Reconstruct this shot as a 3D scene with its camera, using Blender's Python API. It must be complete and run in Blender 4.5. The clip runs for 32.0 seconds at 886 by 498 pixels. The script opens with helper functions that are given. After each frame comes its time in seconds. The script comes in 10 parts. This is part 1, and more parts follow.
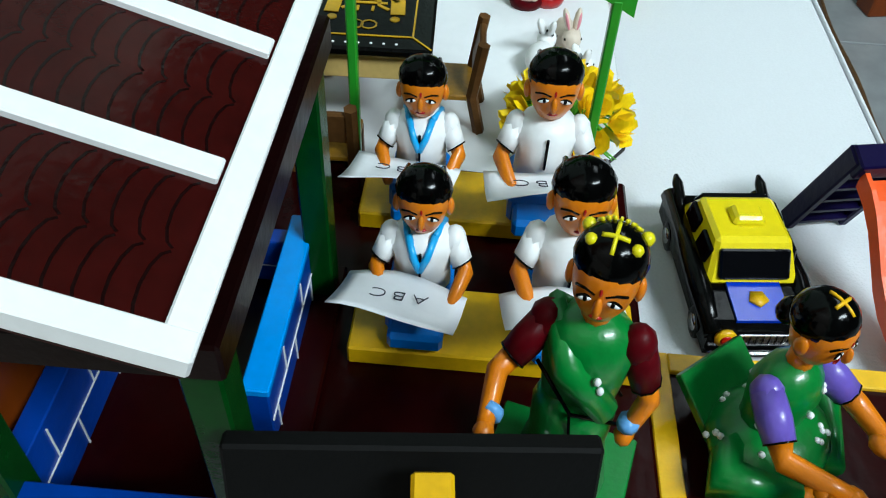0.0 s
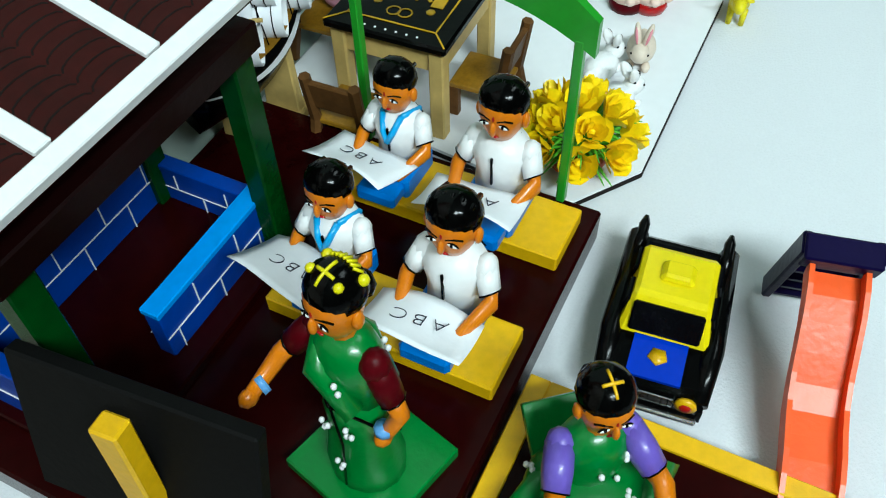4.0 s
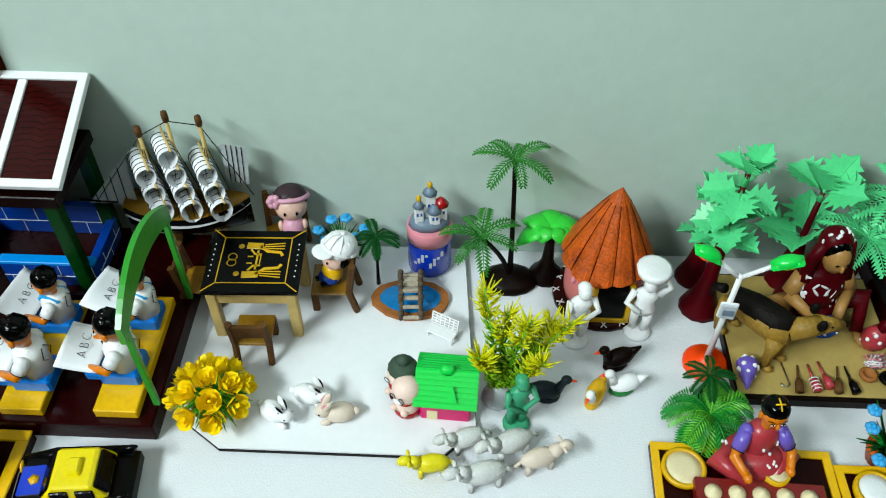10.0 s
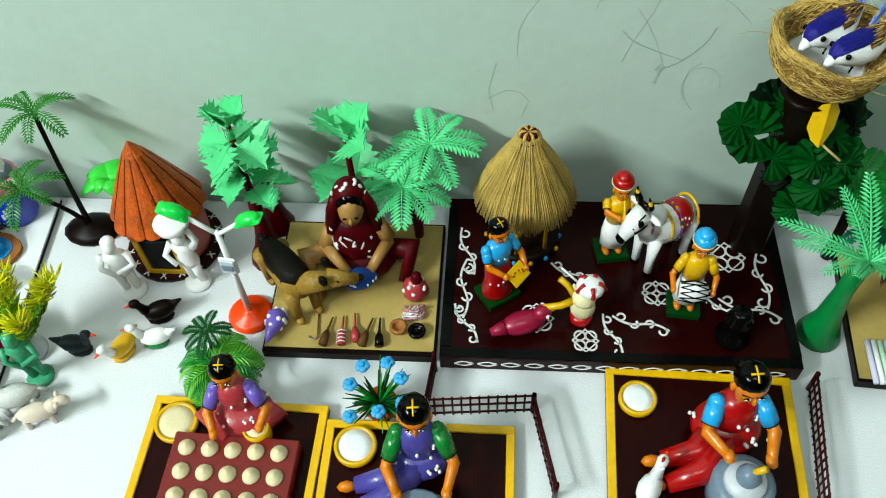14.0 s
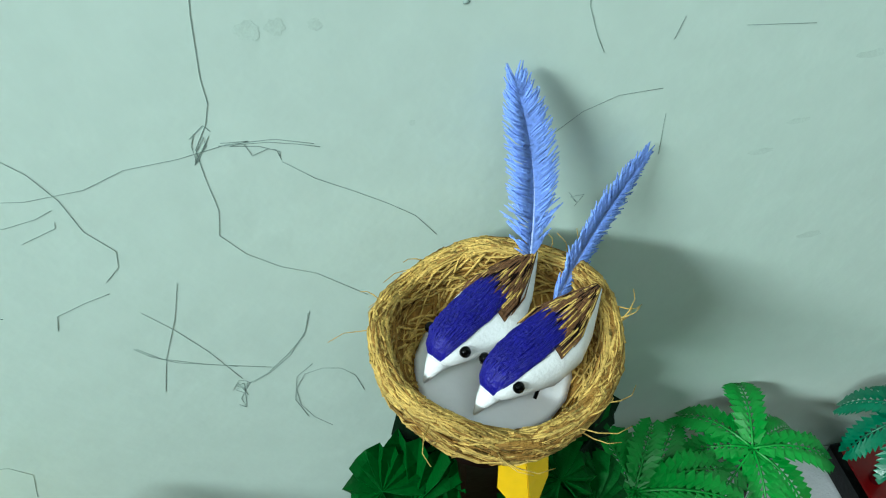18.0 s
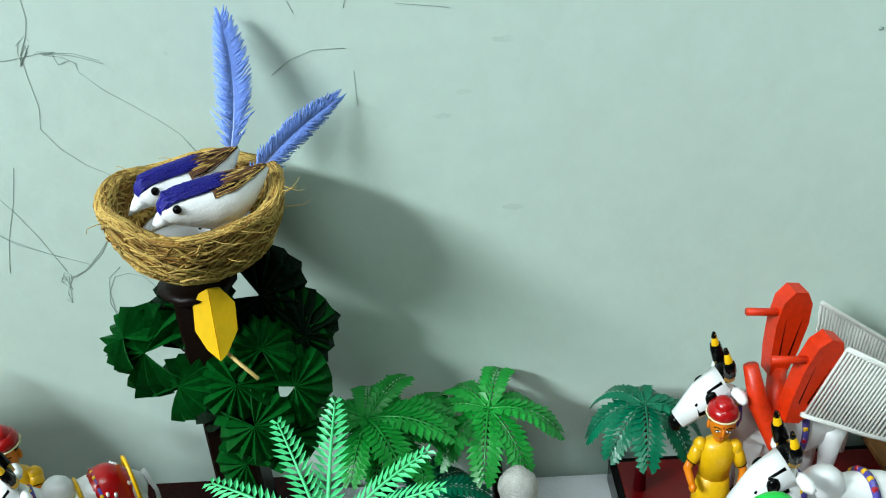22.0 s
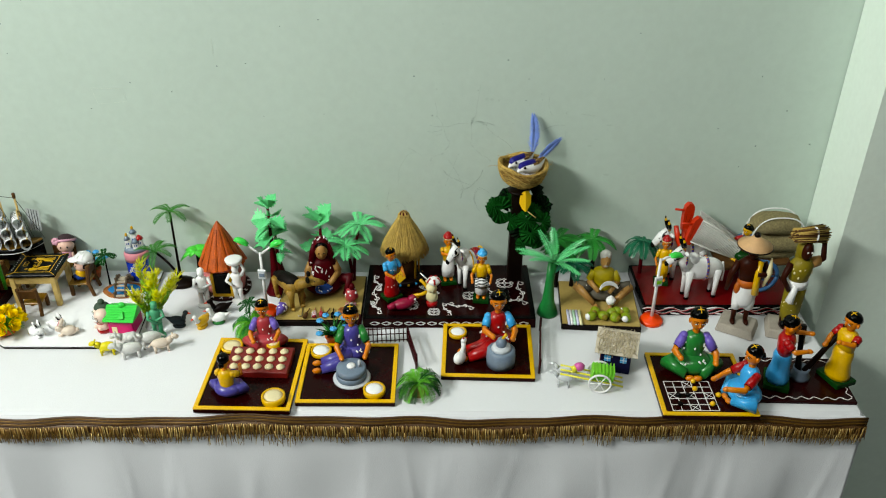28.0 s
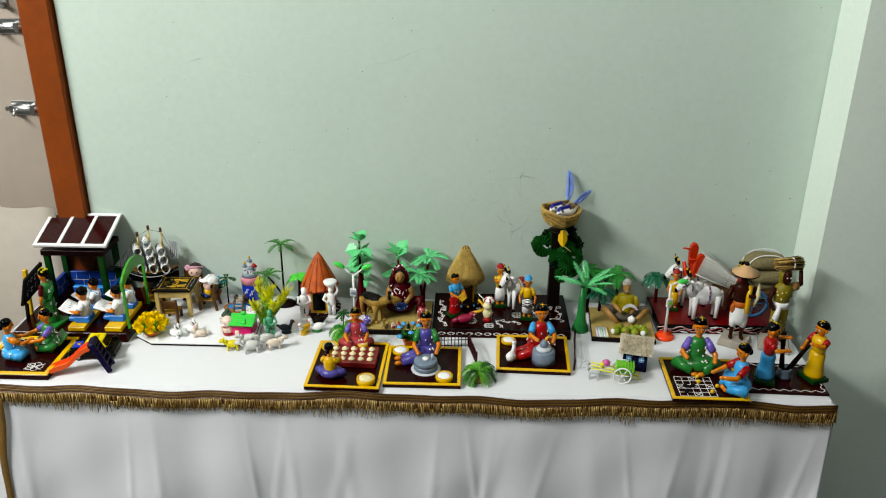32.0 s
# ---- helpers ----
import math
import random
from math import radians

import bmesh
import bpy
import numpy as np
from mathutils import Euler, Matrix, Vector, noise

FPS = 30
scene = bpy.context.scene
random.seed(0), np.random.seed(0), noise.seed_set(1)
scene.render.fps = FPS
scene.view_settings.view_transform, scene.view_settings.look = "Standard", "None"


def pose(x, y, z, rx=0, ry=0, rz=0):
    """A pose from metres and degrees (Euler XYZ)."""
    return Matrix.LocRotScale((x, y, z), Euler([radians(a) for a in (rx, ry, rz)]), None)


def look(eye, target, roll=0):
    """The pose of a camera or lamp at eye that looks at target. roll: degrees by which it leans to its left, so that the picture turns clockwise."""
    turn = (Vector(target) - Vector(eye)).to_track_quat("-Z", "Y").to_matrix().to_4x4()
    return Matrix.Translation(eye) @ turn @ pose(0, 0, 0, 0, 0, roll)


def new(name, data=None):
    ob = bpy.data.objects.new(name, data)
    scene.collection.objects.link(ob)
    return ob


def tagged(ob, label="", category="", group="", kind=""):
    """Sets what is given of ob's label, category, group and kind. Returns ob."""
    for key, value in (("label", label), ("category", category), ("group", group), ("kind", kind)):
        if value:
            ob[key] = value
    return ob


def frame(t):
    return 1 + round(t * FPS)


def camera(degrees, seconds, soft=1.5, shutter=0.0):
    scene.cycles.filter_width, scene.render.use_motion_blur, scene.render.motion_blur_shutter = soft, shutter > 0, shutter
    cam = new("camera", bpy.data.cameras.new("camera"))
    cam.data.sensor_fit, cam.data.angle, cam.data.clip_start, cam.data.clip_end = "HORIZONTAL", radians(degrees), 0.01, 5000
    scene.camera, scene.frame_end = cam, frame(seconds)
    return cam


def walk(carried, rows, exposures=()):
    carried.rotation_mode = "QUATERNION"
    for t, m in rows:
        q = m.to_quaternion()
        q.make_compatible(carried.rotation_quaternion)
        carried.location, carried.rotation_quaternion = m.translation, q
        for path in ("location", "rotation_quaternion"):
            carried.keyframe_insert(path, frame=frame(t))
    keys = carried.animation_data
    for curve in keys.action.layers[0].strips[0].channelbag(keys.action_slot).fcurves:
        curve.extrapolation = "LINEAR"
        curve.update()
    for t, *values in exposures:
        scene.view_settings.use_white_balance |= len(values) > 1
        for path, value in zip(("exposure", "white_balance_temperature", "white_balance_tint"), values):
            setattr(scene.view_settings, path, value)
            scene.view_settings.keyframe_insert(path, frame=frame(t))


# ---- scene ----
cam = camera(55.7, 32.0, soft=1.1)
PATH = [
    (0, (-0.094, -0.168, 1.08), (1.309, -0.113, -0.344), 3.1),
    (0.5, (-0.092, -0.168, 1.076), (1.33, -0.147, -0.329), 2.7),
    (1, (-0.1, -0.167, 1.077), (1.338, -0.133, -0.312), 1.9),
    (1.5, (-0.1, -0.172, 1.08), (1.351, -0.139, -0.296), 1.4),
    (2, (-0.1, -0.173, 1.084), (1.363, -0.132, -0.28), 0.9),
    (2.5, (-0.099, -0.181, 1.084), (1.366, -0.127, -0.276), 0.9),
    (4.5, (0.0, -0.349, 1.139), (0.85, 0.529, -0.445), -6.4),
    (5, (0.099, -0.359, 1.13), (0.566, 0.797, -0.433), -11.7),
    (5.5, (0.206, -0.428, 1.203), (0.348, 0.891, -0.294), -10.9),
    (6, (0.245, -0.475, 1.285), (0.316, 0.925, -0.142), -6.8),
    (6.5, (0.266, -0.521, 1.32), (0.309, 0.9, -0.087), -4.0),
    (7, (0.306, -0.576, 1.36), (0.273, 0.857, -0.035), -3.2),
    (7.5, (0.287, -0.622, 1.373), (0.199, 0.795, -0.035), -3.5),
    (8, (0.297, -0.611, 1.386), (0.202, 0.767, -0.06), -3.2),
    (8.5, (0.357, -0.617, 1.407), (0.298, 0.756, -0.047), -2.2),
    (9, (0.43, -0.629, 1.433), (0.382, 0.745, -0.02), -1.5),
    (9.5, (0.483, -0.634, 1.44), (0.439, 0.723, -0.029), -0.4),
    (10, (0.545, -0.639, 1.445), (0.506, 0.713, -0.028), 0.7),
    (10.5, (0.591, -0.62, 1.436), (0.554, 0.724, -0.044), 0.5),
    (11, (0.619, -0.575, 1.424), (0.605, 0.759, -0.066), 0.6),
    (11.5, (0.645, -0.543, 1.414), (0.614, 0.737, -0.122), -0.2),
    (12, (0.703, -0.519, 1.418), (0.649, 0.69, -0.174), -0.8),
    (12.5, (0.813, -0.536, 1.418), (0.698, 0.653, -0.186), -2.5),
    (13, (0.916, -0.549, 1.427), (0.767, 0.629, -0.182), -3.5),
    (13.5, (0.997, -0.553, 1.437), (0.849, 0.634, -0.165), -3.7),
    (14, (1.038, -0.575, 1.453), (0.904, 0.608, -0.154), -3.7),
    (14.5, (1.089, -0.596, 1.47), (0.967, 0.579, -0.144), -3.6),
    (16.5, (1.325, -0.553, 1.458), (1.24, 0.824, 0.01), -8.1),
    (17, (1.278, -0.408, 1.394), (1.26, 0.977, -0.048), -7.7),
    (17.5, (1.26, -0.281, 1.321), (1.36, 1.077, -0.144), -5.4),
    (18, (1.242, -0.239, 1.279), (1.447, 1.111, -0.182), -3.9),
    (18.5, (1.243, -0.231, 1.245), (1.531, 1.187, -0.135), -2.4),
    (19, (1.217, -0.243, 1.189), (1.522, 1.259, -0.097), -0.8),
    (19.5, (1.246, -0.258, 1.152), (1.3, 1.356, -0.028), -2.7),
    (20, (1.27, -0.256, 1.142), (1.215, 1.402, 0.026), -3.9),
    (20.5, (1.324, -0.268, 1.14), (1.259, 1.415, 0.061), -4.6),
    (21, (1.362, -0.306, 1.158), (1.297, 1.395, 0.109), -4.8),
    (21.5, (1.379, -0.362, 1.188), (1.321, 1.354, 0.162), -4.0),
    (22, (1.421, -0.446, 1.22), (1.405, 1.269, 0.191), -3.5),
    (22.5, (1.462, -0.516, 1.259), (1.504, 1.159, 0.167), -3.1),
    (23, (1.488, -0.531, 1.271), (1.607, 1.115, 0.142), -2.2),
    (23.5, (1.459, -0.579, 1.326), (1.638, 1.055, 0.186), -1.8),
    (24, (1.434, -0.723, 1.341), (1.638, 0.943, 0.254), -2.3),
    (24.5, (1.45, -0.809, 1.367), (1.637, 0.868, 0.293), -1.2),
    (25, (1.465, -0.919, 1.412), (1.612, 0.776, 0.361), -0.7),
    (25.5, (1.438, -1.025, 1.52), (1.514, 0.665, 0.453), -1.6),
    (26, (1.407, -1.145, 1.645), (1.378, 0.513, 0.527), -3.1),
    (26.5, (1.336, -1.219, 1.719), (1.253, 0.417, 0.572), -3.2),
    (28.5, (1.11, -1.589, 1.71), (1.134, 0.152, 0.725), 0.9),
    (29, (1.13, -1.676, 1.717), (1.115, 0.09, 0.779), 1.3),
    (29.5, (1.086, -1.702, 1.742), (1.07, 0.081, 0.837), 0.8),
    (30, (1.014, -1.699, 1.747), (1.03, 0.087, 0.846), 0.1),
    (30.5, (0.983, -1.707, 1.726), (0.998, 0.082, 0.832), -1.1),
    (31, (1.034, -1.812, 1.726), (0.992, -0.011, 0.857), -0.6),
    (31.5, (1.079, -1.92, 1.732), (0.993, -0.113, 0.879), -0.0),
    (32, (1.065, -1.94, 1.753), (1.007, -0.113, 0.943), 0.3),
]
EXPOSURES = [
    (0.0, -0.07, 6100, 8),
    (2.5, -0.14, 6120, 6),
    (5.0, -0.05, 6150, 1),
    (6.0, -0.05, 6270, 1),
    (8.0, -0.1, 6330, 9),
    (10.0, 0.0, 6400, 7),
    (12.0, 0.02, 6700, 6),
    (13.0, 0.08, 6700, 6),
    (14.0, 0.38, 6670, 3),
    (14.5, 0.45, 6600, 5),
    (17.0, 0.55, 6300, 4),
    (18.0, 0.6, 6150, 2),
    (19.0, 0.42, 6140, 2),
    (20.0, 0.53, 6380, 9),
    (20.4, 0.78, 6330, 10),
    (21.0, 0.85, 6280, 13),
    (22.0, 0.82, 6280, 9),
    (23.0, 0.68, 6250, 4),
    (24.0, 0.46, 6180, 2),
    (25.0, 0.41, 6250, 0),
    (26.5, 0.42, 6350, 3),
    (28.5, 0.08, 7400, 15),
    (32.0, 0.1, 7250, 17),
]
walk(cam, [(t, look(eye, target, roll)) for t, eye, target, roll in PATH], EXPOSURES)

# ---- world and light ----
world = bpy.data.worlds.new("room_air")
scene.world = world
world.use_nodes = True
world.node_tree.nodes["Background"].inputs["Color"].default_value = (0.8, 0.85, 0.85, 1)
world.node_tree.nodes["Background"].inputs["Strength"].default_value = 0.004


def area_lamp(name, eye, target, sx, sy, watts, colour):
    data = bpy.data.lights.new(name, "AREA")
    data.shape, data.size, data.size_y, data.energy, data.color = "RECTANGLE", sx, sy, watts, colour
    lamp = new(name, data)
    lamp.matrix_world = look(eye, target)
    return lamp


area_lamp("tube_lamp", (-1.08, -1.65, 2.94), (0.95, -0.2, 0.85), 1.3, 0.36, 145, (0.885, 1.0, 1.01))
# Added fill from above: brightens the cloth, softens shadows on the wall
area_lamp("fill_light", (1.2, -1.15, 2.88), (1.15, -0.35, 0.7), 1.2, 0.3, 10, (0.90, 1.0, 1.0))

# ---- materials ----


def mat(name, col, rough=0.5, metal=0.0, vary=0.12, size=30.0, bump=0.1, coat=0.0, fine=6.0, trans=0.0, spec=None):
    """A painted or natural surface: colour varied at two scales, with fine relief."""
    if max(col) - min(col) > 0.55 * max(col):
        grey = sum(col) / 3
        col = tuple(max(0.003, grey + (c - grey) * 1.1) for c in col)
    # Shadow contrast put into the colours: each paint's low channels are drawn down further
    col = tuple(c * (c / 0.22) ** 0.32 if c < 0.22 else c for c in col)
    m = bpy.data.materials.new(name)
    m.use_nodes = True
    nt = m.node_tree
    b = nt.nodes["Principled BSDF"]
    dark = max(col) < 0.11 and not metal
    b.inputs["Roughness"].default_value = rough
    b.inputs["Specular IOR Level"].default_value = (0.09 if dark else 0.4) if spec is None else spec
    b.inputs["Metallic"].default_value = metal
    b.inputs["Coat Weight"].default_value = coat * (0.12 if dark else 0.6)
    b.inputs["Coat Roughness"].default_value = 0.12
    b.inputs["Transmission Weight"].default_value = trans
    tc = nt.nodes.new("ShaderNodeTexCoord")
    n1 = nt.nodes.new("ShaderNodeTexNoise")
    n1.inputs["Scale"].default_value, n1.inputs["Detail"].default_value = size, 5
    n2 = nt.nodes.new("ShaderNodeTexNoise")
    n2.inputs["Scale"].default_value, n2.inputs["Detail"].default_value = size * fine, 3
    nt.links.new(tc.outputs["Object"], n1.inputs["Vector"])
    nt.links.new(tc.outputs["Object"], n2.inputs["Vector"])
    add = nt.nodes.new("ShaderNodeMath")
    add.operation = "ADD"
    nt.links.new(n1.outputs["Fac"], add.inputs[0])
    nt.links.new(n2.outputs["Fac"], add.inputs[1])
    ramp = nt.nodes.new("ShaderNodeMapRange")
    ramp.inputs["From Min"].default_value, ramp.inputs["From Max"].default_value = 0.6, 1.4
    ramp.inputs["To Min"].default_value, ramp.inputs["To Max"].default_value = 1 - vary, 1 + vary
    nt.links.new(add.outputs[0], ramp.inputs["Value"])
    mul = nt.nodes.new("ShaderNodeVectorMath")
    mul.operation = "SCALE"
    mul.inputs[0].default_value = col
    nt.links.new(ramp.outputs[0], mul.inputs["Scale"])
    nt.links.new(mul.outputs[0], b.inputs["Base Color"])
    if bump:
        bp = nt.nodes.new("ShaderNodeBump")
        bp.inputs["Strength"].default_value = bump
        bp.inputs["Distance"].default_value = 0.002
        nt.links.new(n2.outputs["Fac"], bp.inputs["Height"])
        nt.links.new(bp.outputs["Normal"], b.inputs["Normal"])
    return m


WALL = mat("wall_paint", (0.49, 0.59, 0.525), 0.6, vary=0.045, size=2.5, bump=0.25, fine=28)
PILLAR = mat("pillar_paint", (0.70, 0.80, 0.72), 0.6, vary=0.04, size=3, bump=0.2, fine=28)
# Unseen walls, kept dark so that they bounce little light
DIMWALL = mat("dim_unseen_wall", (0.10, 0.12, 0.11), 0.6, vary=0.06, size=2.5)
CEIL = mat("dim_ceiling_paint", (0.24, 0.25, 0.24), 0.7, size=2)
FLOOR = mat("marble_floor", (0.34, 0.35, 0.36), 0.25, vary=0.25, size=4, fine=3)
FRAMEWOOD = mat("brown_door_frame", (0.20, 0.062, 0.014), 0.4, vary=0.18, size=8)
DOORPAINT = mat("beige_door", (0.36, 0.30, 0.25), 0.5, vary=0.05, size=4)
SHEET = mat("beige_sheet", (0.33, 0.285, 0.24), 0.6, vary=0.06, size=6)
STEEL = mat("steel", (0.6, 0.6, 0.6), 0.3, 1.0, vary=0.1)
CLOTH = mat("white_cloth", (0.68, 0.69, 0.72), 0.8, vary=0.04, size=5, bump=0.3, fine=120)
GOLD = mat("gold_fringe", (0.19, 0.115, 0.035), 0.4, 0.3, vary=0.35, size=120)
FRINGE = mat("brown_fringe", (0.085, 0.045, 0.014), 0.5, 0.1, vary=0.5, size=260)
PALEGOLD = mat("pale_gold_thread", (0.50, 0.36, 0.16), 0.4, 0.3, vary=0.3, size=120)
MAROON = mat("maroon_paint", (0.026, 0.0030, 0.0032), 0.2, vary=0.3, size=20, spec=0.10)
DARKROOF = mat("roof_maroon", (0.042, 0.008, 0.007), 0.12, vary=0.3, size=25, bump=0.12, coat=1.0)
WHITE = mat("white_paint", (0.78, 0.78, 0.78), 0.35, vary=0.05, size=30)
YELLOW = mat("yellow_paint", (0.72, 0.42, 0.015), 0.35, vary=0.12, size=40, coat=0.2)
BLACK = mat("black_paint", (0.005, 0.005, 0.005), 0.2, vary=0.3, size=40, coat=0.5)
GREEN = mat("dark_green_paint", (0.007, 0.052, 0.012), 0.25, vary=0.25, size=30, coat=0.3)
BLUE = mat("blue_paint", (0.020, 0.18, 0.55), 0.35, vary=0.15, size=30, coat=0.2)
NAVY = mat("navy_paint", (0.008, 0.062, 0.26), 0.35, vary=0.15, size=30)
FOAM = mat("white_foam_board", (0.76, 0.77, 0.79), 0.6, vary=0.03, size=20)

# ---- builders ----


class Build:
    """Collects pieces of one mesh; each piece takes its own material."""

    def __init__(self, m=None):
        self.v, self.f, self.k, self.s, self.mats = [], [], [], [], []
        self.m = m or Matrix()

    def add(self, material, verts, faces, m=None, smooth=True):
        if material not in self.mats:
            self.mats.append(material)
        k, n = self.mats.index(material), len(self.v)
        m = self.m @ m if m is not None else self.m
        self.v += [m @ Vector(p) for p in verts]
        self.f += [[i + n for i in f] for f in faces]
        self.k += [k] * len(faces)
        self.s += [smooth] * len(faces)
        return self

    def box(self, material, size, at, rot=(0, 0, 0), c=0.0012, taper=1.0):
        """A box with worn edges; at is its centre; taper scales its top."""
        hx, hy, hz = (d / 2 for d in size)
        c = min(c, hx * 0.6, hy * 0.6, hz * 0.6)
        v = []
        for sx in (-1, 1):
            for sy in (-1, 1):
                for sz in (-1, 1):
                    q = taper if sz > 0 else 1.0
                    X, Y = hx * q, hy * q
                    v += [(sx * X, sy * (Y - c), sz * (hz - c)), (sx * (X - c), sy * Y, sz * (hz - c)), (sx * (X - c), sy * (Y - c), sz * hz)]
        ix = lambda a, b, d, k: 3 * (4 * a + 2 * b + d) + k
        f = []
        for k, others in ((0, (1, 2)), (1, (0, 2)), (2, (0, 1))):
            for s in (0, 1):
                ring = []
                for p, q in ((0, 0), (1, 0), (1, 1), (0, 1)):
                    b = [0, 0, 0]
                    b[k], b[others[0]], b[others[1]] = s, p, q
                    ring.append(ix(*b, k))
                f.append(ring)
        for k, (p, q) in ((0, (1, 2)), (1, (0, 2)), (2, (0, 1))):
            for sp in (0, 1):
                for sq in (0, 1):
                    b0, b1 = [0, 0, 0], [0, 0, 0]
                    b0[p] = b1[p] = sp
                    b0[q] = b1[q] = sq
                    b0[k], b1[k] = 0, 1
                    f.append([ix(*b0, p), ix(*b1, p), ix(*b1, q), ix(*b0, q)])
        for a in (0, 1):
            for b in (0, 1):
                for d in (0, 1):
                    f.append([ix(a, b, d, 0), ix(a, b, d, 1), ix(a, b, d, 2)])
        return self.add(material, v, f, pose(*at, *rot), smooth=False)

    def ball(self, material, r, at, rot=(0, 0, 0), n=12, bump=0.0, seed=1):
        r = (r, r, r) if not isinstance(r, tuple) else r
        rng = random.Random(seed)
        rows = max(6, n * 2 // 3)
        v, f = [(0, 0, r[2])], []
        for i in range(1, rows):
            a = math.pi * i / rows
            for j in range(n):
                b = 2 * math.pi * j / n
                q = 1 + rng.uniform(-bump, bump)
                v.append((r[0] * q * math.sin(a) * math.cos(b), r[1] * q * math.sin(a) * math.sin(b), r[2] * q * math.cos(a)))
        v.append((0, 0, -r[2]))
        for j in range(n):
            f.append([0, 1 + j, 1 + (j + 1) % n])
            for i in range(rows - 2):
                a, b = 1 + i * n + j, 1 + i * n + (j + 1) % n
                f.append([a, a + n, b + n, b])
            a = 1 + (rows - 2) * n
            f.append([a + j, len(v) - 1, a + (j + 1) % n])
        return self.add(material, v, f, pose(*at, *rot))

    def lathe(self, material, prof, at=(0, 0, 0), rot=(0, 0, 0), n=16, flat=(1, 1), smooth=True):
        """A turned form: prof holds (radius, height) from the bottom up, closed at both ends."""
        v, f = [], []
        for r, z in prof:
            for j in range(n):
                b = 2 * math.pi * j / n
                v.append((r * flat[0] * math.cos(b), r * flat[1] * math.sin(b), z))
        for i in range(len(prof) - 1):
            for j in range(n):
                k = (j + 1) % n
                f.append([i * n + j, i * n + k, (i + 1) * n + k, (i + 1) * n + j])
        f.append([j for j in range(n)][::-1])
        f.append([(len(prof) - 1) * n + j for j in range(n)])
        return self.add(material, v, f, pose(*at, *rot), smooth)

    def tube(self, material, pts, r, n=7, smooth=True):
        """A bar or limb along points; r is one radius or one for each point."""
        pts = [Vector(p) for p in pts]
        r = [r] * len(pts) if not isinstance(r, (list, tuple)) else r
        v, f = [], []
        side = None
        for i, p in enumerate(pts):
            d = (pts[min(i + 1, len(pts) - 1)] - pts[max(i - 1, 0)]).normalized()
            if side is None:
                side = d.orthogonal().normalized()
            side = (side - d * side.dot(d)).normalized()
            up = d.cross(side)
            for j in range(n):
                b = 2 * math.pi * j / n
                v.append(p + (side * math.cos(b) + up * math.sin(b)) * r[i])
        for i in range(len(pts) - 1):
            for j in range(n):
                k = (j + 1) % n
                f.append([i * n + j, i * n + k, (i + 1) * n + k, (i + 1) * n + j])
        f += [list(range(n))[::-1], [(len(pts) - 1) * n + j for j in range(n)]]
        return self.add(material, v, f, None, smooth)

    def slab(self, material, outline, z0, z1, m=None, smooth=False):
        """A flat piece of the given outline between two heights."""
        n = len(outline)
        v = [(x, y, z0) for x, y in outline] + [(x, y, z1) for x, y in outline]
        f = [list(range(n))[::-1], list(range(n, 2 * n))] + [[i, (i + 1) % n, n + (i + 1) % n, n + i] for i in range(n)]
        return self.add(material, v, f, m, smooth)

    def obj(self, name, parent=None, label="", category="", group="", kind="", at=None):
        me = bpy.data.meshes.new(name)
        me.from_pydata(self.v, [], self.f)
        for m in self.mats:
            me.materials.append(m)
        me.polygons.foreach_set("material_index", self.k)
        me.polygons.foreach_set("use_smooth", self.s)
        me.update()
        bm = bmesh.new()
        bm.from_mesh(me)
        bmesh.ops.recalc_face_normals(bm, faces=bm.faces[:])
        bm.to_mesh(me)
        bm.free()
        ob = new(name, me)
        ob.parent = parent
        if at is not None:
            ob.matrix_basis = at
        return tagged(ob, label, category, group, kind)


def thing(name, at, label, category, group="", kind=""):
    """An empty at a thing's base, the parent of its parts."""
    e = new(name)
    e.empty_display_size = 0.01
    e.matrix_basis = at
    return tagged(e, label, category, group, kind)


T = 0.75  # height of the table top

# ---- the room ----


